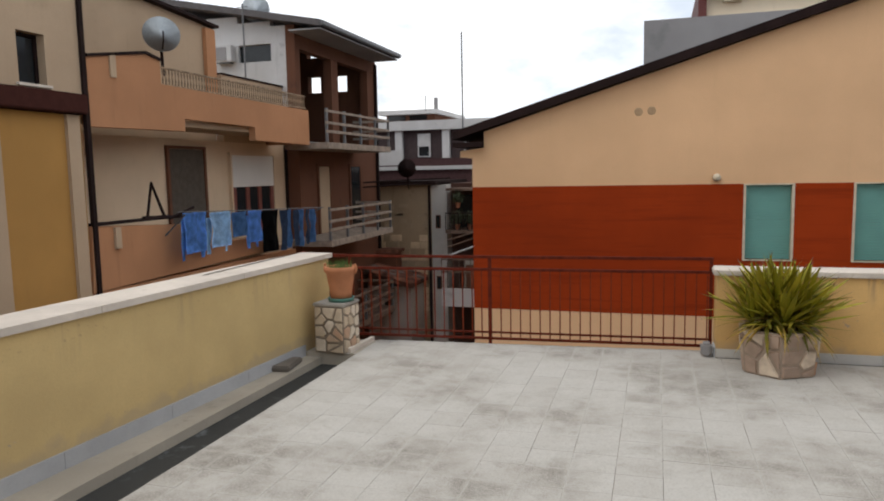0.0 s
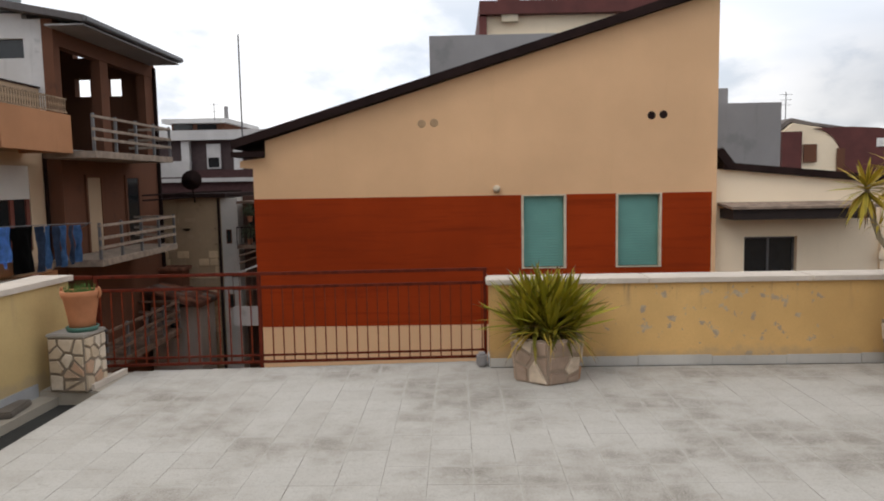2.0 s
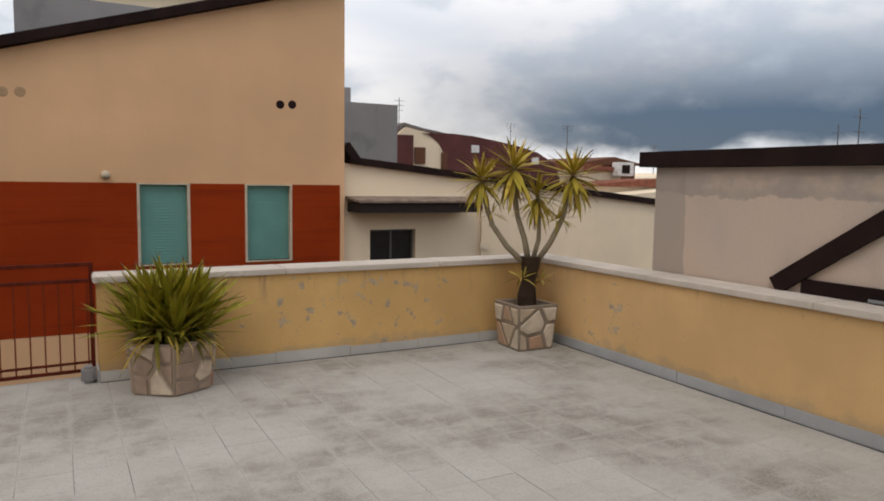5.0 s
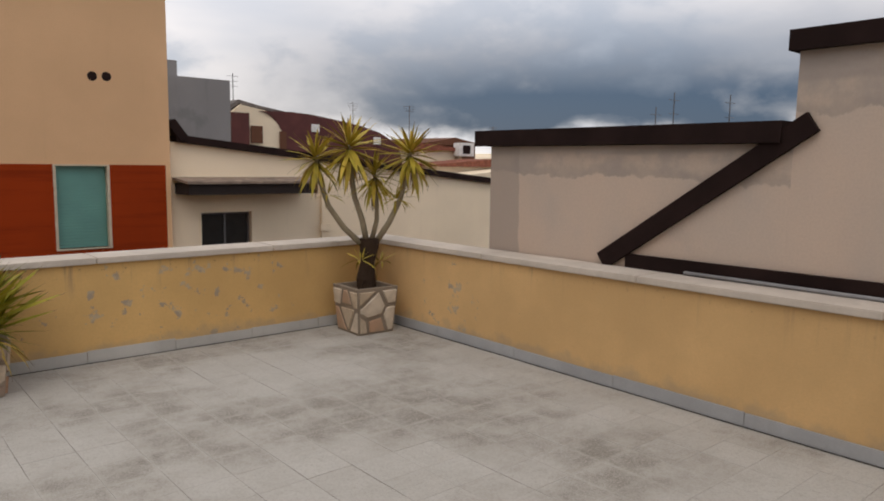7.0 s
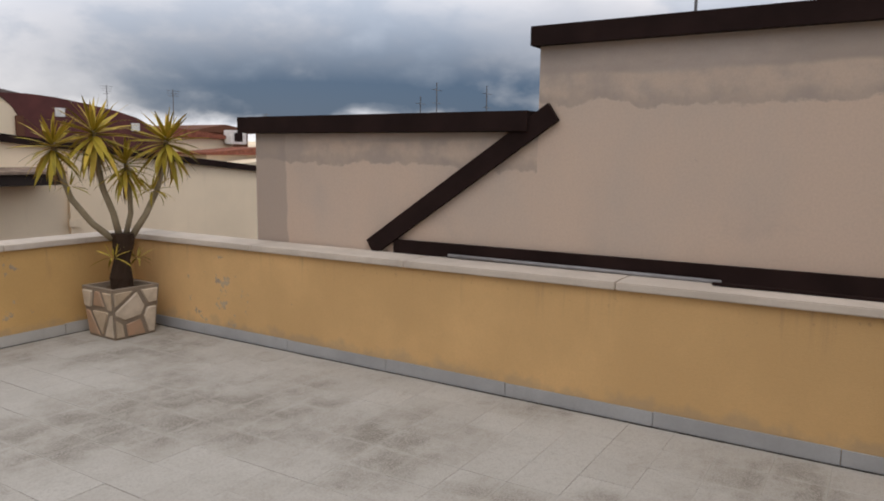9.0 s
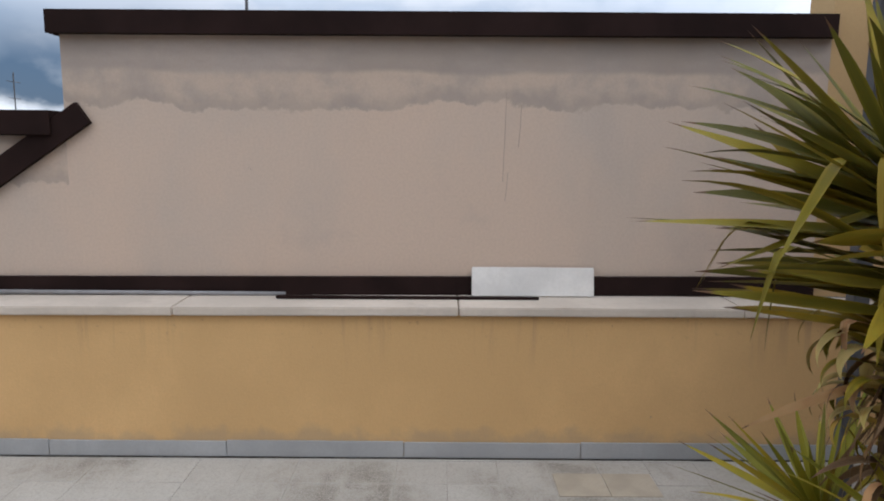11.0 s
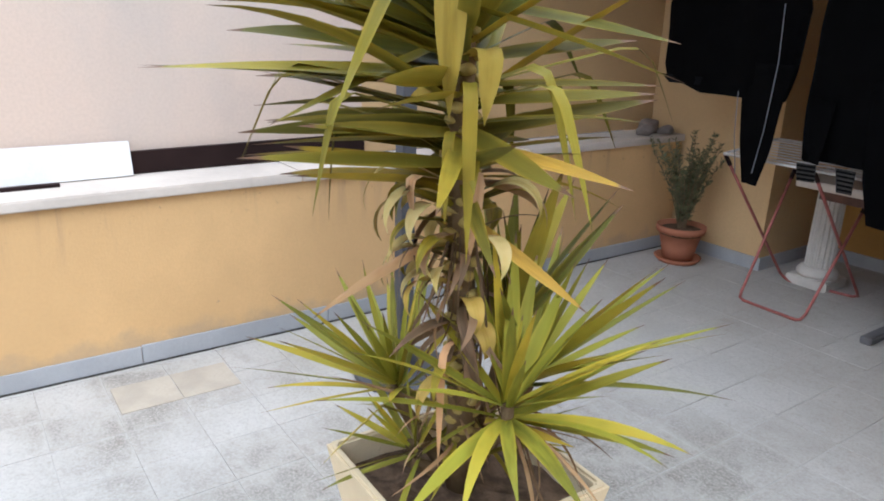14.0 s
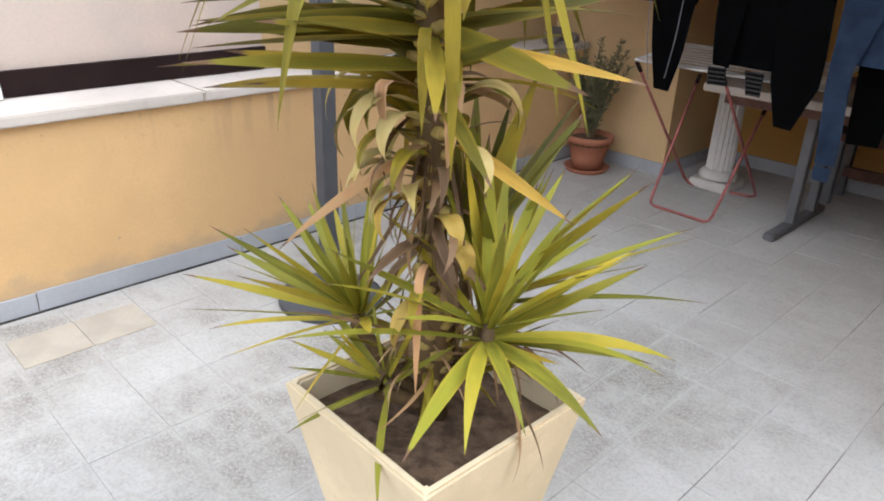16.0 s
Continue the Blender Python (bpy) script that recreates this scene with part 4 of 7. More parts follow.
# ---- cream planter with the tall yucca ----
PX, PY, RIM = 3.02, 0.425, 0.525
CREAM_CEMENT = plaster("cream_cement", (0.66, 0.545, 0.36), (0.48, 0.38, 0.22), 0.35, big=3, grain=90, bump=0.15)
pc = thing("cream_planter", pose(PX, PY, 0, 0, 0, -1.5), "square tapered planter of cream painted cement", "planter")
t0, t1 = 0.15, 0.238
bm = bmesh.new()
lo = [bm.verts.new((x * t0, y * t0, 0)) for x, y in for_faces]
hi = [bm.verts.new((x * t1, y * t1, RIM)) for x, y in for_faces]
inn = [bm.verts.new((x * (t1 - 0.022), y * (t1 - 0.022), RIM)) for x, y in for_faces]
dn = [bm.verts.new((x * (t1 - 0.03), y * (t1 - 0.03), RIM - 0.12)) for x, y in for_faces]
for k in range(4):
    j = (k + 1) % 4
    for p, q in ((lo, hi), (hi, inn), (inn, dn)):
        bm.faces.new((p[k], p[j], q[j], q[k]))
bm.faces.new(lo[::-1])
bmesh.ops.bevel(bm, geom=[e for e in bm.edges if all(v.co.z > 0.4 for v in e.verts)], offset=0.006, segments=2, affect="EDGES")
part("body", bm, CREAM_CEMENT, pc)
bm = bmesh.new()
N = 10
g = [[bm.verts.new(((i / N * 2 - 1) * (t1 - 0.027), (j / N * 2 - 1) * (t1 - 0.027), RIM - 0.07 + 0.02 * noise.noise((i * 0.9, j * 0.9, 3)))) for j in range(N + 1)] for i in range(N + 1)]
for i in range(N):
    for j in range(N):
        bm.faces.new((g[i][j], g[i + 1][j], g[i + 1][j + 1], g[i][j + 1]))
part("soil", bm, SOIL, pc)

yc = thing("tall_yucca", pose(PX, PY, 0.455), "tall yucca with drooping yellowing leaves and dry husks", "yucca")
rc = random.Random(31)
TRUNK_C = plaster("scarred_trunk", (0.15, 0.10, 0.05), (0.07, 0.045, 0.025), 0.6, big=14, grain=60, bump=0.9)


def trunk_at(z):
    return Vector((0.005 - 0.01 * z, 0.05 * z, z))


bm = bmesh.new()
tube(bm, [trunk_at(z) for z in (0, 0.2, 0.4, 0.6, 0.8, 1.0, 1.13)], 0.034, 12, taper=0.024)
part("trunk", bm, TRUNK_C, yc, "brown trunk ringed by old leaf scars", smooth=True)
# old leaf scars stand round it as small swollen knobs
SCAR = plaster("yellowish_leaf_scar", (0.36, 0.27, 0.085), (0.17, 0.11, 0.045), 0.55, big=30, grain=80, bump=0.5)
bm = bmesh.new()
for i in range(110):
    z = 0.10 + i * 0.0088
    yaw = i * 2.39996 + rc.uniform(-0.35, 0.35)
    c = trunk_at(z) + Vector((math.cos(yaw), math.sin(yaw), 0)) * rc.uniform(0.027, 0.033)
    r = rc.uniform(0.010, 0.019)
    bmesh.ops.create_icosphere(bm, subdivisions=2, radius=1, matrix=Matrix.Translation(c) @ Euler((0, 0, yaw)).to_matrix().to_4x4() @ Matrix.Diagonal((r * 0.8, r * 1.1, r * 0.75, 1)))
for v in bm.verts:
    v.co += Vector((1, 1, 1)) * 0.004 * noise.noise(v.co * 60)
tagged(part("leaf_scar", bm, SCAR, yc, "swollen yellowish scars of fallen leaves", smooth=True), kind="stuff")

LC = leaf_set("c", 0.118, GREEN_DARK)
LCY = leaf_set("cy", 0.115, GREEN)
LO = leaf_set("o", 0.078, GREEN_YELLOW)
LD = leaf_set("d", 0.04, DRY)
AMBER_SET = leaf_set("am", 0.105, ORANGE)
BROWN_STRAND = leaf_set("bs", 0.035, DARK_DRY)
PINK = leaf_mat("yucca_pale_husk", (0.47, 0.26, 0.12), (0.60, 0.40, 0.22), 0.8, 0.97)


def bent(width, kink, at, mat, droop=0.1, curl=0.0, twist=0.1):
    me = leaf_mesh("leaf_bent", droop, width, 0.12, twist, 14, curl, kink, at)
    me.materials.append(mat)
    return me


def on_trunk(me, z, yaw_deg, pitch, length, roll=0.0, out=0.028):
    yaw = radians(yaw_deg)
    p = trunk_at(z) + Vector((math.cos(yaw), math.sin(yaw), 0)) * out
    leaf(yc, me, p, yaw, pitch, length, roll)


# crown: upright young leaves round the tip, stiff level ones below, short ragged ones at the bottom
LCB = leaf_set("cb", 0.118, BROWN_TIP)
NC = 150
for i in range(NC):
    f = (i + 0.5) / NC
    z = 1.13 - 0.40 * f
    pitch = 1.42 - 1.30 * min(1, f * 1.45) ** 0.55 + rc.uniform(-0.28, 0.28) * (1 + f)
    yaw = math.degrees(i * 2.39996) + rc.uniform(-16, 16)
    away = 0.5 + 0.5 * math.cos(radians(yaw - 335))
    ln = rc.uniform(0.36, 0.50) * (0.96 + 0.18 * away) * (0.68 + 0.38 * min(1, f * 3)) * (1 - 0.42 * max(0, f - 0.5) / 0.5)
    if f > 0.30 and abs((yaw - 138 + 180) % 360 - 180) < 42 and rc.random() < 0.72:
        continue
    if f > 0.30 and rc.random() < (0.85 if 175 < yaw % 360 < 295 else 0.6 if 30 < yaw % 360 < 96 else 0.2):
        continue
    bank_of = LC if f < 0.45 or rc.random() < 0.25 else LCB if rc.random() < 0.6 else LCY
    if f > 0.35 and rc.random() < 0.09:
        me = bent(0.075, rc.uniform(0.9, 1.5), rc.uniform(0.3, 0.6), GREEN)
        on_trunk(me, z, yaw, max(pitch, 0.15), ln * 0.9)
    else:
        on_trunk(bank_of[min(2, int(rc.random() ** 1.8 * 2.9))], z, yaw, pitch, ln, rc.uniform(-1.1, 1.1))
# leaves snapped over, on the side of the terrace
for z, yaw, pitch, ln, w, kink, at, mat in (
    (1.09, 136, 0.35, 0.34, 0.19, 1.95, 0.27, CREAM_OLIVE),
    (0.985, 172, 0.30, 0.21, 0.27, 1.9, 0.32, CREAM_OLIVE),
    (1.05, 98, 0.55, 0.42, 0.13, 1.55, 0.30, GREEN),
    (0.92, 150, 0.35, 0.42, 0.07, 1.75, 0.20, GREEN),
    (0.90, 195, 0.30, 0.44, 0.09, 1.45, 0.38, GREEN),
    (0.93, 232, 0.30, 0.48, 0.09, 1.35, 0.62, GREEN),
    (0.86, 92, 0.30, 0.46, 0.10, 1.55, 0.50, GREEN),
    (0.88, 60, 0.25, 0.50, 0.09, 1.30, 0.60, GREEN),
    (0.84, 130, 0.25, 0.24, 0.10, 1.70, 0.25, GREEN),
):
    on_trunk(bent(w, kink, at, mat), z, yaw, pitch, ln)
# single long stiff leaves: height on the trunk, yaw, pitch, length
for z, yaw, pitch, ln, me in (
    (0.93, 58, 0.06, 0.58, LC[0]), (0.94, 50, 0.0, 0.38, LCB[0]), (0.82, 20, -0.02, 0.51, LCB[0]), (0.78, 17, -0.10, 0.69, LCB[0]),
    (0.74, 14, -0.12, 0.58, LCB[0]), (0.86, 20, -0.02, 0.50, LC[1]), (0.90, 300, 0.05, 0.46, LC[1]), (0.84, 320, 0.0, 0.44, LCB[1]),
    (1.01, 188, 0.45, 0.47, LCY[0]), (1.12, 260, 0.20, 0.47, LC[0]), (1.10, 283, 0.04, 0.42, LC[0]), (1.08, 254, -0.12, 0.47, LC[0]),
    (1.07, 186, -0.19, 0.46, LCY[0]), (0.93, 253, 0.02, 0.42, LCB[0]), (0.84, 254, 0.16, 0.42, LCB[0]), (0.98, 265, 0.11, 0.42, LCB[0]),
    (0.82, 181, 0.0, 0.40, AMBER_SET[0]), (1.13, 277, 0.40, 0.47, LC[0]), (1.13, 293, 0.42, 0.47, LC[0]), (0.90, 240, 0.08, 0.36, LCB[0]),
    (1.05, 111, 0.38, 0.42, LC[0]), (1.01, 62, -0.43, 0.38, LCY[0]), (0.88, 56, 0.20, 0.37, LCB[0]), (0.78, 82, 0.10, 0.41, LCB[0]),
    (0.74, 78, 0.12, 0.32, LCB[0]), (0.82, 94, 0.21, 0.32, LCB[0]), (0.98, 83, 0.31, 0.42, LCY[0]), (0.81, 56, 0.11, 0.32, LCB[0]),
    (0.86, 225, 0.15, 0.34, LCB[1]), (0.80, 262, 0.06, 0.36, LCB[0]), (0.75, 243, 0.02, 0.32, LCY[2]),
):
    on_trunk(me, z, yaw, pitch, ln, rc.uniform(-0.7, 0.7))
# the spread of the upper crown over the parapet
for z, yaw, pitch, ln in (
    (1.10, 49, 0.45, 0.50), (1.06, 49, 0.34, 0.50), (1.02, 56, 0.32, 0.52), (1.00, 53, 0.24, 0.52), (1.02, 44, 0.17, 0.46), (0.98, 46, 0.13, 0.46),
    (1.13, 48, 0.65, 0.48), (1.12, 42, 0.58, 0.47), (0.90, 40, -0.10, 0.42), (0.86, 40, -0.08, 0.40), (0.97, 29, 0.03, 0.40), (1.00, 39, 0.23, 0.44),
    (1.08, 30, 0.40, 0.48), (1.04, 22, 0.30, 0.48), (0.96, 33, 0.12, 0.44), (1.10, 80, 0.62, 0.44), (0.99, 80, 0.30, 0.40),
):
    on_trunk(LC[rc.choice((0, 0, 1))], z, yaw, pitch + 0.04, ln, rc.uniform(-0.6, 0.6))
# long ones that hang from a break
for z, yaw, pitch, ln, w, kink, at, mat in (
    (0.92, 72, 0.18, 0.50, 0.075, 1.25, 0.58, GREEN), (0.84, 58, 0.12, 0.46, 0.075, 1.5, 0.42, GREEN), (0.93, 196, 0.35, 0.46, 0.07, 1.75, 0.30, GREEN),
    (0.90, 268, 0.2, 0.46, 0.07, 1.45, 0.60, GREEN), (0.88, 281, 0.2, 0.44, 0.07, 1.5, 0.62, GREEN), (0.98, 290, 0.25, 0.50, 0.07, 1.4, 0.64, GREEN_DARK),
):
    on_trunk(bent(w, kink, at, mat), z, yaw, pitch, ln, rc.uniform(-0.4, 0.4))
# curled yellow leaves and pale husks below the crown
for z, yaw, pitch, ln, w, cu, mat in (
    (0.74, 70, 0.5, 0.30, 0.20, 0.75, YEL), (0.71, 88, 0.4, 0.28, 0.20, 0.85, YEL), (0.68, 102, 0.5, 0.24, 0.20, 0.95, YEL),
    (0.69, 55, 0.3, 0.28, 0.18, 0.80, YEL), (0.66, 80, 0.2, 0.26, 0.16, 0.9, GREEN), (0.64, 110, 0.1, 0.22, 0.13, 0.9, DRY),
    (0.72, 215, 0.5, 0.24, 0.18, 0.75, YEL), (0.70, 240, 0.45, 0.26, 0.17, 0.8, GREEN), (0.60, 75, 0.45, 0.26, 0.22, 0.95, YEL),
    (0.58, 66, 0.4, 0.26, 0.20, 0.8, YEL), (0.55, 80, 0.2, 0.22, 0.16, 0.9, YEL), (0.66, 300, 0.3, 0.26, 0.18, 0.8, YEL),
    (0.62, 350, 0.3, 0.26, 0.18, 0.8, YEL), (0.70, 20, 0.3, 0.28, 0.18, 0.7, GREEN), (0.50, 160, 0.3, 0.18, 0.20, 0.9, YEL),
    (0.36, 120, 0.2, 0.20, 0.13, 0.7, GREEN), (0.44, 172, 0.3, 0.18, 0.24, 0.9, YEL), (0.32, 105, 0.1, 0.22, 0.16, 0.7, YEL),
):
    on_trunk(bent(w * 1.5, 0.0, 0.4, CREAM_LEAF if mat is YEL and z > 0.54 else mat, 0.4, cu * 0.85, 0.3), z, yaw, pitch, ln * 0.8)
for z, yaw, pitch, ln, w, kink, at in ((0.76, 158, 0.3, 0.25, 0.15, 1.95, 0.26), (0.745, 96, 0.25, 0.21, 0.17, 1.9, 0.45), (0.40, 122, 0.1, 0.34, 0.06, 1.6, 0.16)):
    on_trunk(bent(w, kink, at, PINK), z, yaw, pitch, ln)
# one long yellow leaf across, one dry leaf twisted out to the side
on_trunk(AMBER_SET[0], 0.66, 208, -0.52, 0.29, 0.9)
on_trunk(bent(0.115, 0.0, 0.5, PINK, 0.2), 0.63, 84, -0.34, 0.33, 1.15)
# thin dry strands along the trunk
for i in range(46):
    yaw = rc.uniform(0, 360)
    bank_of = LD if i % 3 == 0 else BROWN_STRAND
    on_trunk(bank_of[rc.choice((0, 1, 2, 3))], rc.uniform(0.20, 0.70), yaw, rc.uniform(-1.62, -0.9), rc.uniform(0.10, 0.28), rc.uniform(-1.5, 1.5), rc.uniform(0.03, 0.05))
# broad rolled leaves and small dead ones all round the bare part
for i in range(40):
    broad = i % 2 == 0 and i < 26
    mat = rc.choice((YEL, CREAM_LEAF, GREEN, GREEN)) if broad else rc.choice((DRY, DARK_DRY, DARK_DRY, GREEN))
    me = bent(rc.uniform(0.24, 0.34) if broad else rc.uniform(0.10, 0.18), 0.0, 0.4, mat, 0.5, rc.uniform(0.45, 0.75) if broad else rc.uniform(0.1, 0.5), 0.4)
    on_trunk(me, rc.uniform(0.52 if broad else 0.40, 0.76), rc.uniform(0, 360), rc.uniform(0.0, 0.8) if broad else rc.uniform(-1.0, 0.4), rc.uniform(0.13, 0.21), rc.uniform(-0.8, 0.8))
# offshoots: one behind, one beside the parapet, two low ones
for cpt, ax, n, ln, lo_p, bank_of in (
    ((0.00, -0.19, 0.27), (-0.05, -0.35, 1), 27, 0.49, 0.25, LO),
    ((0.17, 0.09, 0.25), (0.25, 0.40, 1), 30, 0.38, 0.30, LO),
    ((0.05, -0.15, 0.38), (-0.02, -0.12, 1), 17, 0.42, 0.95, LC),
    ((0.06, 0.11, 0.13), (0.25, 0.6, 1), 16, 0.28, 0.05, LO),
    ((0.02, -0.10, 0.12), (-0.1, -0.6, 1), 12, 0.24, 0.05, LO),
):
    bm = bmesh.new()
    tube(bm, [(0.02, 0.01, 0.02), (cpt[0] * 0.6, cpt[1] * 0.6, cpt[2] * 0.45), (cpt[0] * 0.98, cpt[1] * 0.98, cpt[2] - 0.05), (cpt[0], cpt[1], cpt[2])], 0.018, 8, taper=0.015)
    part("offshoot", bm, TRUNK_C, yc, smooth=True)
    rosette(yc, bank_of, cpt, n, ln, rc, low=lo_p, high=1.40, axis=ax, stalk=0.05, spread=0.012, limp=0.5)
# the offshoot on the terrace side, leaf by leaf: yaw, pitch, length
FRONT = Vector((-0.142, 0.0, 0.292))
bm = bmesh.new()
tube(bm, [(0.02, 0.01, 0.02), FRONT * 0.55, FRONT - Vector((0.002, 0, 0.05)), FRONT], 0.018, 8, taper=0.015)
part("offshoot", bm, TRUNK_C, yc, smooth=True)
LF = leaf_set("f", 0.105, GREEN_YELLOW)
for yaw, pitch, ln, k in (
    (26, 0.80, 0.30, 0), (5, 1.20, 0.34, 0), (-16, 1.28, 0.36, 0), (-40, 1.30, 0.36, 0), (-55, 1.00, 0.34, 0), (-68, 0.62, 0.36, 1), (-80, 0.48, 0.35, 0),
    (-97, 0.22, 0.38, 1), (-116, 0.43, 0.34, 0), (-110, 0.29, 0.38, 0), (-138, 0.62, 0.32, 0), (-178, 0.55, 0.28, 0), (-140, -0.05, 0.37, 2), (-128, -0.22, 0.36, 1),
    (-160, 0.12, 0.34, 2), (158, 0.10, 0.36, 2), (139, 0.03, 0.30, 3), (124, -0.05, 0.32, 3), (112, -0.03, 0.37, 1), (58, 0.12, 0.395, 1), (60, 0.40, 0.34, 1),
    (48, 0.52, 0.34, 0), (92, 0.45, 0.26, 1), (150, 0.95, 0.22, 0), (-150, 1.05, 0.26, 0),
):
    y0_ = radians(yaw)
    leaf(yc, LF[k], FRONT + Vector((0.012 * math.cos(y0_), 0.012 * math.sin(y0_), -0.03 if pitch < 0.3 else 0)), y0_, pitch + (0.0, 0.10, 0.22, 0.38)[k], ln, rc.uniform(-0.35, 0.35))
for i in range(10):
    leaf(yc, LF[0], FRONT + Vector((0, 0, 0.01)), i * 2.4, rc.uniform(1.0, 1.45), rc.uniform(0.16, 0.30), rc.uniform(-0.3, 0.3))
# withered leaves low over the soil and the rim
for i in range(30):
    yaw = rc.uniform(0, 6.28)
    r = rc.uniform(0.02, 0.09)
    leaf(yc, rc.choice(LD[1:] + LD[2:4] + LCY[2:4]), (r * math.cos(yaw), 0.02 + r * math.sin(yaw), rc.uniform(0.13, 0.24)), yaw, rc.uniform(0.1, 0.7), rc.uniform(0.14, 0.24), rc.uniform(-1, 1))
for i in range(18):
    yaw = rc.uniform(2.2, 5.2)
    leaf(yc, rc.choice(LD[:4] + BROWN_STRAND[1:4]), (-0.135 + 0.02 * math.cos(yaw), -0.01 + 0.02 * math.sin(yaw), rc.uniform(0.20, 0.28)), yaw, rc.uniform(-1.2, -0.25), rc.uniform(0.16, 0.34), rc.uniform(-1, 1))

# ---- hanging clothes ----


def cloth_mat(name, col, vary=0.25):
    m = Nodes(name, 0.95)
    m.color(m.mix(m.step(m.noise(7, 4), 0.3, 0.7), scaled(col, 1 - vary), scaled(col, 1 + vary))).bump(m.noise(220, 2), 0.2, 0.002)
    return m.mat


def drape(bm, rows, depth, seed, nx=12, fold=14.0, y=0.0):
    """A hanging piece of cloth: rows of (z, x from, x to), waved in and out."""
    grid = []
    steps = []
    for (z0, a0, b0), (z1, a1, b1) in zip(rows, rows[1:]):
        n = max(1, int(abs(z1 - z0) / 0.05))
        steps += [(z0 + (z1 - z0) * k / n, a0 + (a1 - a0) * k / n, b0 + (b1 - b0) * k / n) for k in range(n)]
    steps.append(rows[-1])
    for z, a, b in steps:
        row = []
        for i in range(nx + 1):
            x = a + (b - a) * i / nx
            w = depth * (math.sin(x * fold + seed + 0.6 * math.sin(z * 5 + seed)) * 0.6 + 0.8 * noise.noise((x * 7, z * 4, seed)))
            row.append(bm.verts.new((x, y + w, z)))
        grid.append(row)
    front = []
    for r0, r1 in zip(grid, grid[1:]):
        for i in range(nx):
            front.append(bm.faces.new((r0[i], r0[i + 1], r1[i + 1], r1[i])))
    bmesh.ops.solidify(bm, geom=front, thickness=0.014)


BLACK_CLOTH = cloth_mat("black_cloth", (0.0022, 0.0022, 0.0026))
NAVY = cloth_mat("faded_denim_blue", (0.042, 0.064, 0.112))
SKYBLUE = cloth_mat("light_blue_cotton", (0.36, 0.58, 0.90))
MIDBLUE = cloth_mat("mid_blue_cotton", (0.12, 0.29, 0.70))
JEANS = cloth_mat("blue_jeans", (0.075, 0.17, 0.36))
STRIPE = plain("white_piping", (0.13, 0.135, 0.15), 0.8)

# ---- the covered end of the terrace ----
YR = -2.93
structure("wall_south_1", boxes((4.31, 5.55, YR - 0.75, YR, -0.3, 2.6)), YELLOW, "yellow plastered pier wall under the porch", "wall")
structure("wall_south_2", boxes((-3.6, 4.309, YR - 0.95, YR - 0.70, -0.3, 2.6)), OCHRE, "ochre plastered back wall of the porch", "wall")
structure("wall_porch_side", boxes((XZ, XZ + 0.25, YR + 0.001, -0.551, HP + 0.0, 2.45)), YELLOW, "yellow plastered wall above the parapet", "wall")
# added out of view: this wall blocks western light and darkens the porch
structure("wall_house", boxes((-3.6, 2.24, YR - 0.699, -0.85, -0.3, 2.6)), YELLOW, "unseen yellow wall added to shade the porch", "wall")
roof_bm = boxes((-3.6, 5.55, YR - 0.95, -1.10, 2.42, 2.75))
structure("ceiling", roof_bm, WOOD_DARK, "dark timber porch ceiling", "ceiling")
for i, x in enumerate((2.5, 3.3, 4.1, 4.9)):
    bmm = boxes((x - 0.05, x + 0.05, YR - 0.69, -1.15, 2.30, 2.419), bevel=0.006)
    tagged(part("roof_beam", bmm, WOOD_DARK), "dark stained timber roof beam", "beam", "porch beams")
sk = tagged(new("baseboard_south"), "grey stone skirting at the foot of the porch walls", "skirting", kind="structure")
part("skirting_board", boxes((4.30, 4.985, YR + 0.002, YR + 0.014, -0.005, 0.085)), SKIRT, sk)
part("skirting_board", boxes((4.295, 4.307, YR - 0.69, YR + 0.012, -0.005, 0.085)), SKIRT, sk)
part("skirting_board", boxes((2.31, 4.29, YR - 0.698, YR - 0.686, -0.005, 0.085)), SKIRT, sk)

BAMBOO = Nodes("bamboo_slats", 0.6)
br = BAMBOO.random(island=True)
BAMBOO.color(BAMBOO.mix(br, (0.26, 0.12, 0.055), (0.11, 0.05, 0.03))).bump(BAMBOO.noise(60, 3, stretch=(1, 0.1, 1)), 0.3, 0.003)
blind = thing("rolled_bamboo_blind", pose(4.88, -2.05, 2.045), "rolled-up brown bamboo blind under the porch edge", "bamboo blind")
bm = bmesh.new()
for k in range(46):
    a = k * 0.42
    r = 0.035 + 0.0017 * k
    x, z = r * math.cos(a), r * math.sin(a)
    tube(bm, [(x, -0.86, z), (x, 0.80, z)], 0.011, 5)
tagged(part("slat_roll", bm, BAMBOO.mat, blind), kind="stuff")
for y in (-0.75, -0.15, 0.42):
    bm = bmesh.new()
    tube(bm, [(0.122 * math.cos(a), y, 0.122 * math.sin(a) + (0.0)) for a in [2 * math.pi * k / 16 for k in range(17)]], 0.006, 6)
    part("cord", bm, plain("white_cord", (0.5, 0.48, 0.44), 0.9), blind)
    part("hanger", boxes((-0.006, 0.006, y - 0.006, y + 0.006, 0.1, 0.345)), GREY_METAL, blind)

POST_GREY = plain("dark_grey_steel", (0.07, 0.072, 0.08), 0.6, 0.1)
post = thing("porch_post", pose(4.32, -0.22, 0), "dark grey steel post on a round base", "post")
part("pole", boxes((-0.032, 0.032, -0.032, 0.032, 0.03, 2.25), bevel=0.004), POST_GREY, post)
bm = bmesh.new()
lathe(bm, [(0.22, 0.0), (0.22, 0.025), (0.20, 0.035), (0.06, 0.045), (0.05, 0.10)], 28)
part("base", bm, POST_GREY, post)
part("arm", boxes((-0.025, 0.025, -0.9, 0.2, 2.251, 2.30)), POST_GREY, post)

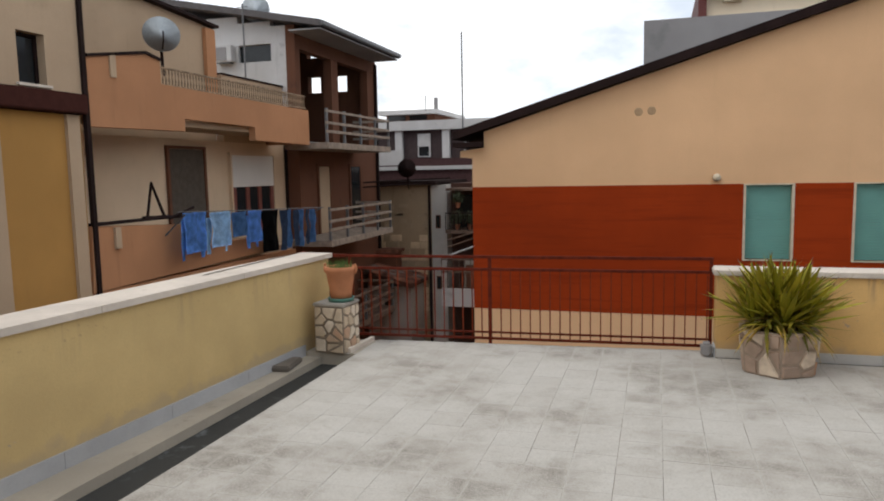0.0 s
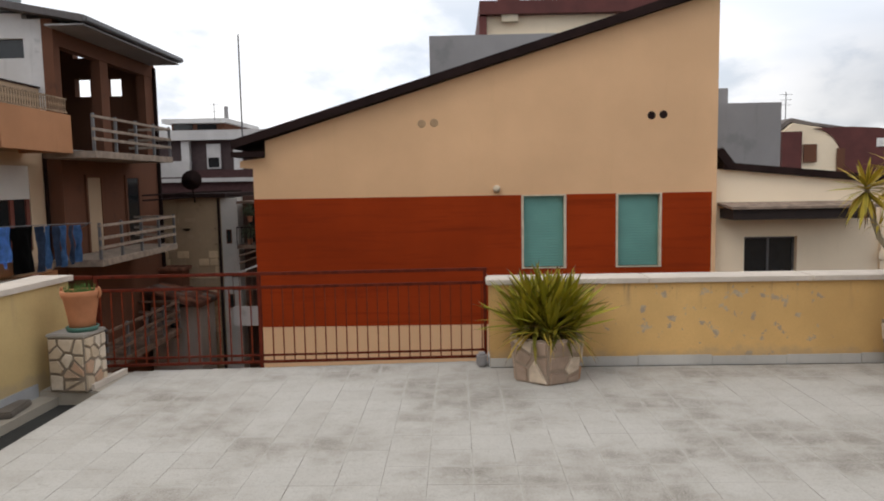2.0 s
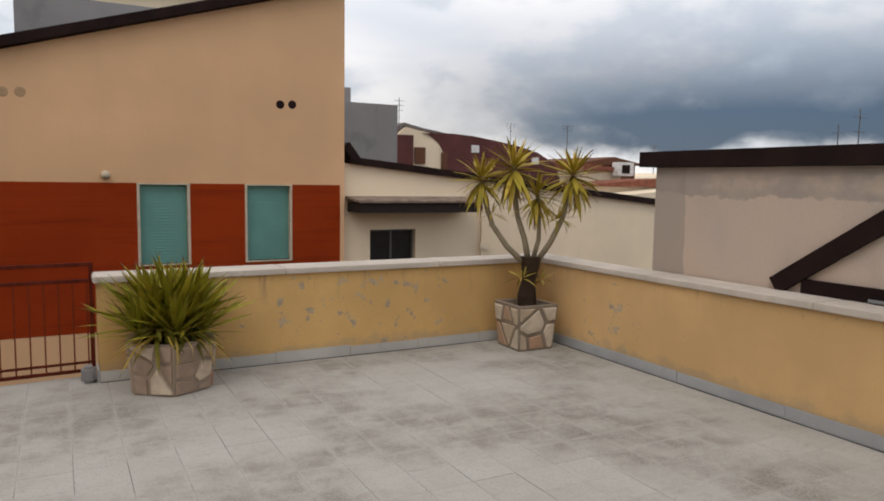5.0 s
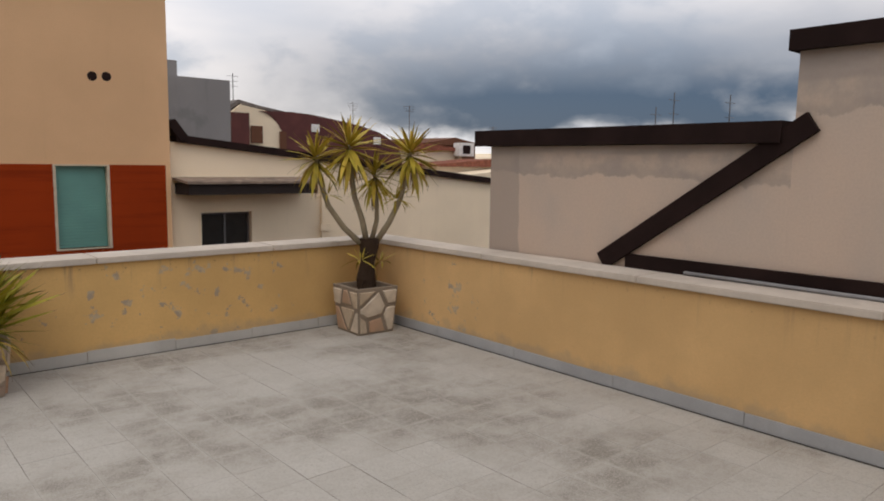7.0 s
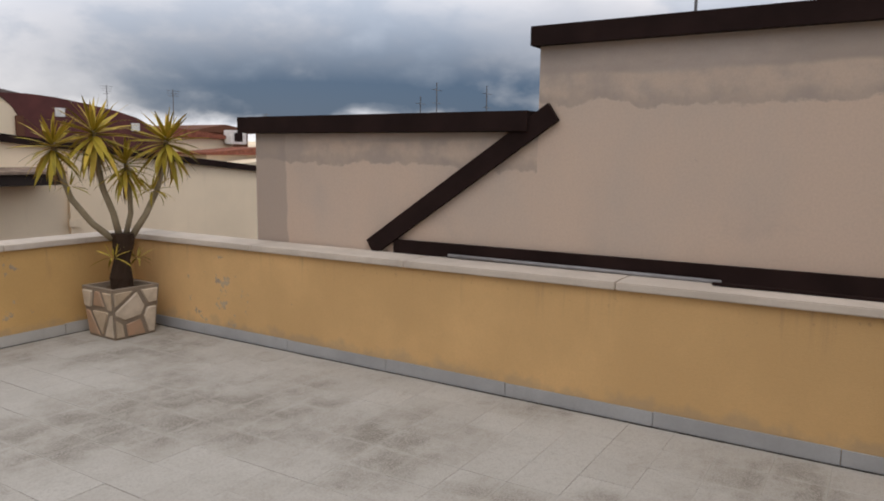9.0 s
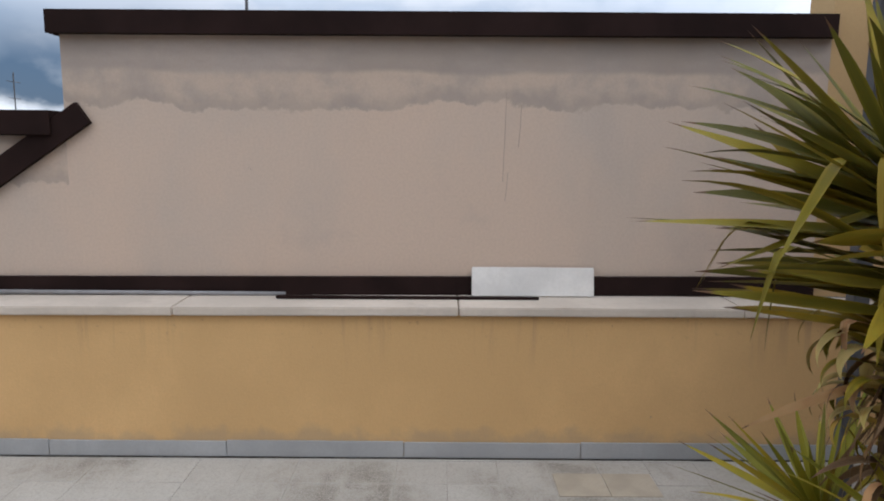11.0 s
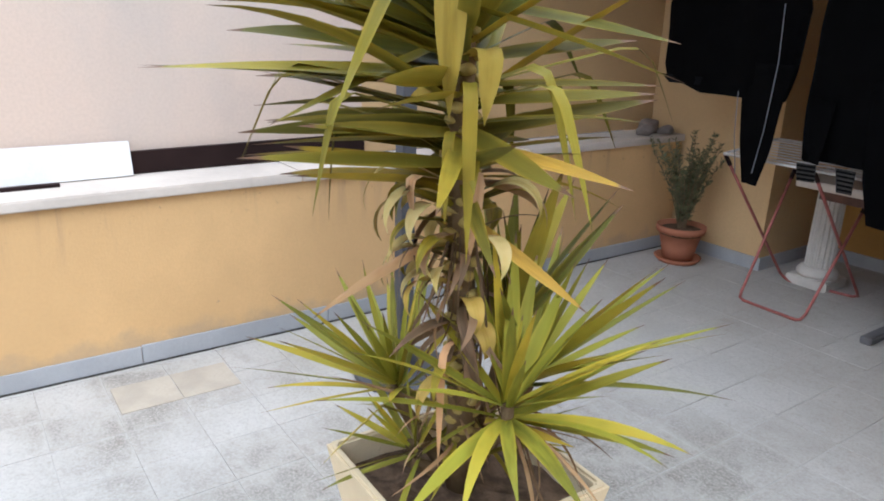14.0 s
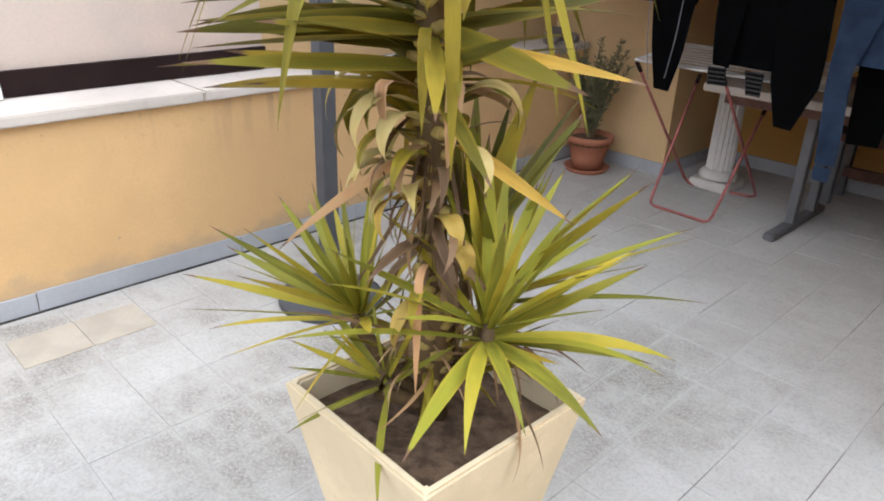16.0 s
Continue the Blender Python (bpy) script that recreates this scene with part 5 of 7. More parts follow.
# pot with the thin shrub
p2 = thing("plant_pot", pose(4.72, -2.64, 0), "brown terracotta pot with a wiry green shrub", "plant pot")
bm = bmesh.new()
lathe(bm, [(0.10, 0.02), (0.115, 0.10), (0.14, 0.20), (0.158, 0.205), (0.162, 0.245), (0.148, 0.248), (0.14, 0.20)], 28)
part("body", bm, CLAY_DARK, p2, smooth=True)
bm = bmesh.new()
lathe(bm, [(0.13, 0), (0.155, 0.03), (0.142, 0.032), (0.12, 0.01)], 28)
part("saucer", bm, CLAY_DARK, p2, smooth=True)
bm = bmesh.new()
lathe(bm, [(0.14, 0.19), (0.14, 0.215), (0.03, 0.225)], 20)
part("soil", bm, SOIL, p2)
SHRUB = plain("shrub_green", (0.10, 0.108, 0.05), 0.7, 0, 0.35, 30)
rs = random.Random(3)
tips = []
for k in range(36):
    a, l = rs.uniform(0, 6.28), rs.uniform(0.34, 0.66)
    s = rs.uniform(0.06, 0.50)
    bm = bmesh.new()
    p = [(0.02 * math.cos(a), 0.02 * math.sin(a), 0.21)]
    for q in range(1, 5):
        t = q / 4
        p.append((s * l * t ** 1.3 * math.cos(a) + rs.uniform(-0.012, 0.012), s * l * t ** 1.3 * math.sin(a) + rs.uniform(-0.012, 0.012), 0.21 + l * t))
    tube(bm, p, 0.0045, 5, taper=0.0015)
    tips.append(p)
    part("stem", bm, BARK, p2)
bm = bmesh.new()
for p in tips:
    for q in range(120):
        t = rs.uniform(0.15, 1.0) * 4
        i = min(3, int(t))
        c0 = Vector(p[i]).lerp(Vector(p[i + 1]), t - i)
        d = Vector((rs.uniform(-1, 1), rs.uniform(-1, 1), rs.uniform(0.1, 1.2))).normalized() * rs.uniform(0.022, 0.044)
        sd = d.cross(Vector((rs.uniform(-1, 1), rs.uniform(-1, 1), 0.3))).normalized() * 0.0042
        m0 = c0 + d * 0.5
        bm.faces.new([bm.verts.new(v) for v in (c0, m0 + sd, c0 + d, m0 - sd)])
tagged(part("foliage", bm, SHRUB, p2), kind="stuff")

# stones and driftwood on the coping
for i, (x, y, s) in enumerate(((5.08, -2.60, 0.055), (5.15, -2.72, 0.075), (5.05, -2.78, 0.05))):
    bm = bmesh.new()
    bmesh.ops.create_icosphere(bm, subdivisions=3, radius=s)
    for v in bm.verts:
        v.co *= 1 + 0.35 * noise.noise(v.co * 22 + Vector((i * 3, 0, 0)))
        v.co.z = max(v.co.z * 0.75, -s * 0.45)
    bmesh.ops.translate(bm, verts=bm.verts, vec=(0, 0, s * 0.45))
    o = part("rough_stone", bm, plaster("rough_grey_stone", (0.20, 0.17, 0.15), (0.1, 0.09, 0.08), 0.6, big=12), smooth=True)
    o.location = (x, y, HP)
    tagged(o, "rough grey-brown stone lying on the marble coping", "stone", "stones on the coping")

# wall ornament
orn = thing("wall_ornament", pose(XZ - 0.012, -1.80, 1.715), "wrought iron wall ornament with a round lemon plate", "wall ornament")
bm = bmesh.new()
for s in (-1, 1):
    tube(bm, [(0, s * (0.012 + 0.028 * math.sin(a) * (1 - a / 9)), 0.17 + 0.055 * (1 - math.cos(a)) / 2 * (1.4 - a / 9)) for a in [k * 0.5 for k in range(12)]], 0.004, 6)
tube(bm, [(0, 0, 0.14), (0, 0, 0.26)], 0.004, 6)
part("scroll", bm, DARK_METAL, orn)
bm = bmesh.new()
lathe(bm, [(0.066, -0.006), (0.07, 0.0), (0.066, 0.006), (0.05, 0.003)], 24)
bmesh.ops.rotate(bm, verts=bm.verts, matrix=Matrix.Rotation(radians(-90), 3, "Y"))
bmesh.ops.translate(bm, verts=bm.verts, vec=(0, 0, 0.07))
part("plate", bm, WHITE_PAINT, orn)
for y, z in ((0.012, 0.08), (-0.014, 0.062), (0.006, 0.052)):
    bm = bmesh.new()
    bmesh.ops.create_uvsphere(bm, u_segments=12, v_segments=8, radius=0.019)
    bmesh.ops.translate(bm, verts=bm.verts, vec=(-0.008, y, z))
    part("lemon", bm, plain("lemon_yellow", (0.65, 0.36, 0.02), 0.5), orn, smooth=True)

# white fluted column, trestle and marble table
WHITE_CEMENT = plaster("white_cement", (0.62, 0.59, 0.54), (0.45, 0.42, 0.38), 0.4, big=4, grain=80)
col = thing("fluted_column", pose(3.97, -3.02, 0), "short white fluted cement column carrying the table", "column")
part("plinth", boxes((-0.128, 0.128, -0.128, 0.128, 0, 0.06), bevel=0.008), WHITE_CEMENT, col)
bm = bmesh.new()
lathe(bm, [(0.118, 0.061), (0.122, 0.085), (0.106, 0.11), (0.09, 0.125)], 24)
part("base_ring", bm, WHITE_CEMENT, col, smooth=True)
bm = bmesh.new()
rings = []
for z in (0.12, 0.35, 0.62):
    rings.append([bm.verts.new(((0.084 - 0.008 * z - 0.011 * (k % 4 in (0, 1))) * math.cos(2 * math.pi * k / 64), (0.084 - 0.008 * z - 0.011 * (k % 4 in (0, 1))) * math.sin(2 * math.pi * k / 64), z)) for k in range(64)])
for r0, r1 in zip(rings, rings[1:]):
    for k in range(64):
        bm.faces.new((r0[k], r0[(k + 1) % 64], r1[(k + 1) % 64], r1[k]))
part("shaft", bm, WHITE_CEMENT, col)
bm = bmesh.new()
lathe(bm, [(0.078, 0.615), (0.10, 0.64), (0.106, 0.655)], 24)
part("capital", bm, WHITE_CEMENT, col, smooth=True)
part("abacus", boxes((-0.122, 0.122, -0.122, 0.122, 0.656, 0.70), bevel=0.006), WHITE_CEMENT, col)
tb = thing("marble_table", pose(3.2, -2.78, 0), "long table with a pale marble top on a grey steel trestle", "table")
part("tabletop", boxes((-0.85, 0.70, -0.36, 0.34, 0.701, 0.745), bevel=0.006), MARBLE, tb)
part("under_frame", boxes((-0.80, 0.60, -0.28, -0.24, 0.64, 0.70), (-0.80, 0.60, 0.22, 0.26, 0.64, 0.70)), WOOD_DARK, tb)
for x in (0.15, -0.75):
    part("foot", boxes((x - 0.03, x + 0.03, -0.32, 0.42, 0.0, 0.04), bevel=0.006), GREY_METAL, tb)
    for y in (-0.16, 0.14):
        part("leg", boxes((x - 0.025, x + 0.025, y - 0.03, y + 0.03, 0.041, 0.639), bevel=0.004), GREY_METAL, tb)
bn = thing("wooden_bench", pose(2.95, -3.38, 0), "dark stained wooden bench along the back wall", "bench")
part("seat", boxes((-0.6, 0.55, -0.17, 0.17, 0.40, 0.45), bevel=0.006), WOOD_DARK, bn)
part("stretcher", boxes((-0.45, 0.40, -0.02, 0.02, 0.16, 0.22)), WOOD_DARK, bn)
for x in (-0.48, 0.43):
    for y in (-0.12, 0.12):
        part("leg", boxes((x - 0.03, x + 0.03, y - 0.03, y + 0.03, 0, 0.40), bevel=0.004), GREY_METAL, bn)
part("backboard", boxes((-0.6, 0.55, -0.20, -0.172, 0.45, 0.72)), WOOD_DARK, bn)

# folding drying rack
PINK = plain("worn_red_enamel", (0.30, 0.095, 0.08), 0.45, 0.2, 0.25, 20)
WIRE = plain("white_coated_wire", (0.45, 0.42, 0.38), 0.5)
rk = thing("drying_rack", pose(0, 0, 0), "folding clothes drying rack with worn red legs", "drying rack")
LEGS = (
    ("front_leg", (4.20, -2.22, 0.836), (4.104, -2.889, 0.01), (3.684, -2.985, 0.01), (3.70, -2.22, 0.84)),
    ("rear_leg", (4.035, -2.66, 0.745), (4.056, -2.344, 0.01), (3.67, -2.335, 0.01), (3.655, -2.75, 0.61)),
)
for nm, *corners in LEGS:
    A, B, C, D = [Vector(c) for c in corners]
    bm = bmesh.new()
    tube(bm, [A, A.lerp(B, 0.5), A.lerp(B, 0.94), B.lerp(C, 0.02) + Vector((0, 0, 0.012)), B.lerp(C, 0.09), B.lerp(C, 0.5), B.lerp(C, 0.91), B.lerp(C, 0.98) + Vector((0, 0, 0.012)), C.lerp(D, 0.06), C.lerp(D, 0.5), D], 0.0085, 10)
    leg = part(nm, bm, PINK, rk, smooth=True)
    for tip, toward in ((A, B), (D, C)):
        bm = bmesh.new()
        tube(bm, [tip, tip.lerp(toward, 0.07)], 0.0115, 10)
        part("cap", bm, DARK_METAL, leg, "dark plastic end cap")
rack_at = lambda x, u: (x, -2.22 - 0.46 * u, 0.842 + 0.055 * u)
bm = bmesh.new()
tube(bm, [rack_at(4.21, 0), rack_at(4.18, 1), rack_at(3.22, 1), rack_at(3.20, 0), rack_at(4.21, 0)], 0.008, 8)
part("top_frame", bm, WIRE, rk)
for k in range(1, 9):
    bm = bmesh.new()
    tube(bm, [rack_at(4.20, k / 9), rack_at(3.21, k / 9)], 0.0042, 6)
    part("wire", bm, WIRE, rk)

# washing line with dark clothes
line = thing("washing_line", pose(0, 0, 0), "thin washing line strung across the porch", "washing line")
bm = bmesh.new()
tube(bm, [(5.30, -2.14, 1.98), (4.2, -2.14, 1.93), (3.0, -2.14, 1.92), (2.30, -2.14, 1.97)], 0.003, 6)
tube(bm, [(5.30, -2.24, 1.97), (4.2, -2.24, 1.93), (3.0, -2.24, 1.92), (2.30, -2.24, 1.97)], 0.003, 6)
part("cord", bm, WHITE_PAINT, line)


CUFF = Nodes("striped_rib_knit", 0.95)
cz = CUFF.n.new("ShaderNodeSeparateXYZ")
CUFF.l.new(CUFF.coord, cz.inputs[0])
CUFF.color(CUFF.mix(CUFF.step(CUFF.mul(CUFF.mul(cz.outputs[2], 300.0), 1.0, "SINE"), -0.1, 0.1), (0.004, 0.004, 0.005), (0.06, 0.055, 0.05)))


def garment(name, pieces, label, cat, seed, depth=0.03, y=-2.14):
    """A hung garment: (part name, rows of cloth, material, step towards the viewer)."""
    g = thing(name, pose(0, y, 0), label, cat, "clothes on the line")
    for i, (nm, rows, mat, off) in enumerate(pieces):
        bm = bmesh.new()
        drape(bm, rows, depth, seed + i * 2.3, y=off)
        part(nm, bm, mat, g, smooth=True)
    return g


g = garment("track_jacket", [
    ("body", [(1.94, 4.58, 3.90), (1.60, 4.62, 3.82), (1.30, 4.63, 3.84), (1.235, 4.60, 3.85), (1.16, 4.36, 3.87)], BLACK_CLOTH, 0),
    ("sleeve", [(1.34, 4.12, 3.82), (1.10, 4.09, 3.85), (0.95, 4.07, 3.87), (0.73, 4.02, 3.92)], BLACK_CLOTH, 0.03),
    ("waistband", [(1.245, 4.605, 4.34), (1.20, 4.56, 4.36)], cloth_mat("charcoal_rib", (0.010, 0.010, 0.012)), 0.02),
], "black track jacket with a white sleeve stripe", "jacket", 1.0)
bm = bmesh.new()
tube(bm, [(3.90, 0.085, 1.62), (3.885, 0.085, 1.35), (3.905, 0.08, 1.02), (3.935, 0.075, 0.80)], 0.0024, 6)
part("stripe", bm, STRIPE, g)
bm = bmesh.new()
tube(bm, [(4.075, 0.085, 1.20), (4.06, 0.085, 0.98), (4.025, 0.08, 0.78)], 0.0024, 6)
part("stripe", bm, STRIPE, g)
garment("black_hoodie", [
    ("body", [(1.94, 3.74, 3.22), (1.50, 3.76, 3.22), (1.18, 3.76, 3.24), (0.90, 3.73, 3.36)], BLACK_CLOTH, 0),
    ("sleeve", [(1.30, 3.46, 3.21), (1.0, 3.44, 3.20), (0.86, 3.42, 3.20), (0.66, 3.36, 3.27)], BLACK_CLOTH, 0.03),
    ("sleeve", [(1.2, 3.75, 3.60), (0.89, 3.735, 3.63)], BLACK_CLOTH, 0.02),
    ("cuff", [(0.888, 3.735, 3.645), (0.80, 3.725, 3.64)], CUFF.mat, 0.02),
    ("cuff", [(0.888, 3.56, 3.46), (0.775, 3.535, 3.46)], CUFF.mat, 0.02),
], "black hooded sweatshirt with striped cuffs hung upside down", "sweatshirt", 3.7)
garment("denim_shirt", [
    ("body", [(1.93, 3.10, 2.52), (1.4, 3.14, 2.50), (0.98, 3.15, 2.60)], NAVY, 0),
    ("sleeve", [(1.25, 3.18, 3.00), (0.96, 3.175, 3.08), (0.62, 3.15, 3.06), (0.53, 3.14, 3.055)], NAVY, 0.03),
    ("cuff", [(0.528, 3.14, 3.055), (0.46, 3.135, 3.06)], NAVY, 0.032),
    ("pocket", [(1.30, 2.86, 2.70), (1.16, 2.86, 2.70)], NAVY, 0.045),
], "faded blue denim shirt hung by its hem", "shirt", 5.1)
garment("black_trousers", [
    ("leg", [(1.93, 3.10, 2.86), (1.2, 3.11, 2.90), (0.62, 3.07, 2.94)], BLACK_CLOTH, 0),
    ("leg", [(1.93, 2.85, 2.60), (1.2, 2.86, 2.62), (0.58, 2.84, 2.66)], BLACK_CLOTH, 0.01),
], "black trousers hung over the line", "trousers", 7.9, y=-2.24)

# ---- the houses across the street ----
OLD_SHUTTER = plain("greyish_white_shutter", (0.66, 0.64, 0.60), 0.7, 0, 0.05, 0.8)
XL = -7.84
lh = thing("peach_house", pose(0, 0, 0), "peach and pale rendered house with two long balconies", "house")
PALE_WARM = plaster("pale_cream_render", (0.64, 0.49, 0.34), (0.46, 0.35, 0.24), 0.35, big=0.4)
part("wall", boxes((-16, -9.0, 9.86, 18.05, GROUND, 2.44)), PALE_WARM, lh)
bm = bmesh.new()
prism(bm, [(9.86, 2.441), (15.2, 2.441), (15.2, 5.02), (12.9, 5.16), (9.86, 5.2)], -15.5, -9.2, "x")
part("upper_wall", bm, PALE, lh)
part("corner_pillar", boxes((-9.195, -9.10, 14.85, 15.2, 2.75, 4.98)), PEACH, lh)
bm = bmesh.new()
prism(bm, [(9.8, 5.21), (12.9, 5.17), (15.3, 5.03), (15.3, 5.09), (12.9, 5.24), (9.8, 5.28)], -15.5, -9.05, "x")
part("roof_edge", bm, DARK_METAL, lh)
bm = bmesh.new()
prism(bm, [(9.84, 2.46), (12.2, 2.50), (12.2, 2.73), (14.65, 2.71), (14.65, 2.42), (17.22, 2.40), (17.22, 3.26), (11.58, 3.30), (11.58, 3.70), (11.2, 3.77), (9.84, 3.53)], XL - 0.16, XL, "x")
b1 = part("balcony", bm, PEACH, lh, "upper balcony with a solid peach front")
part("balcony_floor", boxes((-9.0, XL - 0.161, 9.86, 17.05, 2.60, 2.72)), PALE, b1)
part("end_front", boxes((-9.0, XL - 0.161, 17.06, 17.22, 2.42, 3.26)), PEACH, b1)
bm = bmesh.new()
prism(bm, [(9.84, 3.531), (11.2, 3.771), (11.58, 3.701), (11.58, 3.75), (11.2, 3.82), (9.84, 3.58)], XL - 0.19, XL + 0.03, "x")
part("cap", bm, DARK_METAL, b1)
RAILP = plain("rusty_cream_iron", (0.27, 0.19, 0.12), 0.7, 0.1, 0.45, 12)
part("rail", boxes((XL - 0.10, XL - 0.06, 11.58, 17.2, 3.60, 3.63)), RAILP, b1)
part("rail", boxes((XL - 0.10, XL - 0.06, 11.58, 17.2, 3.30, 3.33)), RAILP, b1)
src = part("baluster", boxes((XL - 0.09, XL - 0.07, -0.012, 0.012, 3.33, 3.60)), RAILP, b1)
src.location.y = 11.65
for i in range(1, 62):
    o = new("baluster", src.data)
    o.parent, o.location = b1, (0, 11.65 + i * 0.09, 0)
part("drain_box", boxes((XL + 0.001, XL + 0.03, 10.32, 10.45, 3.28, 3.66)), PALE, b1)
bm = bmesh.new()
prism(bm, [(9.66, -0.15), (15.0, -0.06), (15.0, 0.30), (11.95, 0.30), (11.95, 0.77), (9.72, 0.90)], XL - 0.16, XL, "x")
b2 = part("balcony", bm, PEACH, lh, "lower balcony with a solid peach front")
part("balcony_floor", boxes((-9.0, XL - 0.161, 9.86, 16.4, -0.16, -0.02)), PALE, b2)
part("lower_front", boxes((-9.0, XL - 0.02, 9.70, 16.3, GROUND, -0.161)), PEACH, b2)
part("cap", boxes((XL - 0.20, XL + 0.03, 9.72, 11.95, 0.90, 0.94)), DARK_METAL, b2)
part("drain_box", boxes((XL + 0.001, XL + 0.05, 10.17, 10.29, 0.50, 0.85)), PALE, b2)
for y in (11.98, 12.12, 12.26, 12.40):
    part("baluster", boxes((XL - 0.09, XL - 0.06, y, y + 0.04, 0.30, 0.80)), WHITE_OLD, b2)
part("downpipe", boxes((XL - 0.03, XL + 0.04, 9.72, 9.80, GROUND, 3.0)), DARK_METAL, lh)
part("downpipe", boxes((-8.985, -8.93, 17.95, 18.03, GROUND, 2.43)), DARK_METAL, lh)
d = part("door", boxes((-8.995, -8.93, 13.05, 13.12, -0.02, 2.30), (-8.995, -8.93, 14.30, 14.37, -0.02, 2.30), (-8.995, -8.93, 13.12, 14.30, 2.24, 2.30)), BROWN, lh, "balcony door with a dark insect screen")
part("screen", boxes((-8.992, -8.955, 13.125, 14.295, -0.02, 2.235)), plain("dull_screen", (0.09, 0.075, 0.06), 0.9), d)
d = part("window", boxes((-8.995, -8.92, 15.30, 15.36, 0.2, 2.2), (-8.995, -8.92, 17.26, 17.32, 0.2, 2.2), (-8.995, -8.92, 15.36, 17.26, 2.14, 2.2)), PALE_WARM, lh, "wide window with a half-lowered white roller shutter")
part("roller_shutter", boxes((-8.99, -8.945, 15.365, 17.255, 1.38, 2.135)), OLD_SHUTTER, d)
for k in range(14):
    part("slat", boxes((-8.944, -8.932, 15.37, 17.25, 1.385 + k * 0.0535, 1.432 + k * 0.0535)), OLD_SHUTTER, d)
part("pane", boxes((-8.992, -8.975, 15.365, 17.255, 0.2, 1.379)), DARK_GLASS, d)
for y in (15.37, 15.95, 16.5, 17.1):
    part("casement", boxes((-8.974, -8.94, y, y + 0.14, 0.2, 1.375)), plain("red_brown_wood", (0.16, 0.04, 0.025), 0.6), d)
part("terrace_parapet", boxes((-9.2, -9.0, 15.21, 18.02, 2.441, 3.98)), PALE, lh)
part("parapet_cap", boxes((-9.23, -8.97, 15.21, 18.04, 3.981, 4.02)), DARK_METAL, lh)
# airing bracket on the lower balcony
fr = thing("airing_bracket", pose(0, 0, 0), "black iron airing bracket on the balcony cap", "bracket")
bm = bmesh.new()
tube(bm, [(XL, 11.0, 0.95), (XL, 11.15, 1.55), (XL, 11.45, 0.95)], 0.03, 6)
tube(bm, [(XL, 10.9, 0.95), (XL, 11.6, 0.93)], 0.04, 6)
tube(bm, [(XL, 11.6, 0.9), (XL + 0.15, 12.1, 1.08)], 0.025, 6)
part("frame", bm, DARK_METAL, fr)

wl2 = thing("washing_line", pose(0, 0, 0), "washing line along the balcony front", "washing line")
bm = bmesh.new()
for x in (-7.52, -7.40):
    tube(bm, [(x, 11.4, 1.03), (x, 14.0, 0.92), (x, 17.0, 0.82)], 0.008, 6)
for y in (11.45, 16.9):
    tube(bm, [(XL, y, 0.6), (-7.4, y, 0.98 if y < 12 else 0.83)], 0.015, 6)
part("cord", bm, GREY_METAL, wl2)


def far_garment(name, y0, y1, z0, z1, mat, label, cat, sleeves=False, seed=0.0):
    g = thing(name, pose(-7.5, 0, 0, 0, 0, 90), label, cat, "balcony laundry")
    bm = bmesh.new()
    w = y1 - y0
    drape(bm, [(z1, y0, y1), ((z0 + z1) / 2, y0 + 0.05 * w, y1 - 0.05 * w), (z0, y0 + 0.03 * w, y1 - 0.08 * w)], 0.05, seed, fold=9)
    if sleeves:
        for s in (y0 - 0.01, y1 - 0.14):
            drape(bm, [(z1 - 0.1, s, s + 0.16), (z0 + 0.1, s - 0.03, s + 0.1), (z0 - 0.12, s - 0.02, s + 0.08)], 0.04, seed + 2, nx=5, fold=9, y=0.05)
    part("cloth", bm, mat, g, smooth=True)


far_garment("blue_shirt", 11.50, 12.22, 0.25, 1.0, MIDBLUE, "mid-blue long-sleeved shirt pegged on the line", "shirt", True, 0.4)
far_garment("pale_blue_shirt", 12.32, 13.00, 0.28, 0.96, SKYBLUE, "pale blue long-sleeved shirt pegged on the line", "shirt", True, 1.9)
far_garment("blue_blouse", 13.08, 13.60, 0.42, 0.92, JEANS, "greyish blue cotton blouse pegged on the line", "blouse", False, 3.0)
far_garment("blue_jumper", 13.66, 14.16, 0.25, 0.92, MIDBLUE, "bright blue jumper pegged on the line", "jumper", True, 4.1)
far_garment("black_blanket", 14.22, 14.92, -0.02, 0.88, BLACK_CLOTH, "black blanket folded over the line", "blanket", False, 5.2)
for i in range(6):
    y = 14.98 + i * 0.29
    far_garment("jeans", y, y + 0.25, -0.06 + 0.02 * (i % 3), 0.86 - 0.012 * i, JEANS if i % 2 else NAVY, "blue jeans leg pegged on the line", "jeans", False, 6.0 + i)

yh = thing("yellow_house", pose(0, 0, 0), "ochre and pale yellow rendered house with dark ledge", "house")
part("wall", boxes((-16, XL - 0.06, -12.0, 9.70, GROUND, 2.62)), OCHRE, yh)
wy0, wy1, wz0, wz1 = 8.58, 9.06, 3.0, 3.72
for spec in ((-16, XL, -12.0, wy0, 2.94, 5.6), (-16, XL, wy1, 9.80, 2.94, 5.6), (-16, XL, wy0, wy1, wz1, 5.6), (-16, XL, wy0, wy1, 2.94, wz0)):
    part("upper_wall", boxes(spec), PALE, yh)
w = part("window", boxes((XL - 0.20, XL - 0.14, wy0, wy0 + 0.05, wz0, wz1), (XL - 0.20, XL - 0.14, wy1 - 0.05, wy1, wz0, wz1), (XL - 0.20, XL - 0.14, wy0 + 0.05, wy1 - 0.05, wz1 - 0.05, wz1)), DARK_METAL, yh)
part("pane", boxes((XL - 0.19, XL - 0.17, wy0 + 0.051, wy1 - 0.051, wz0, wz1 - 0.051)), DARK_GLASS, w)
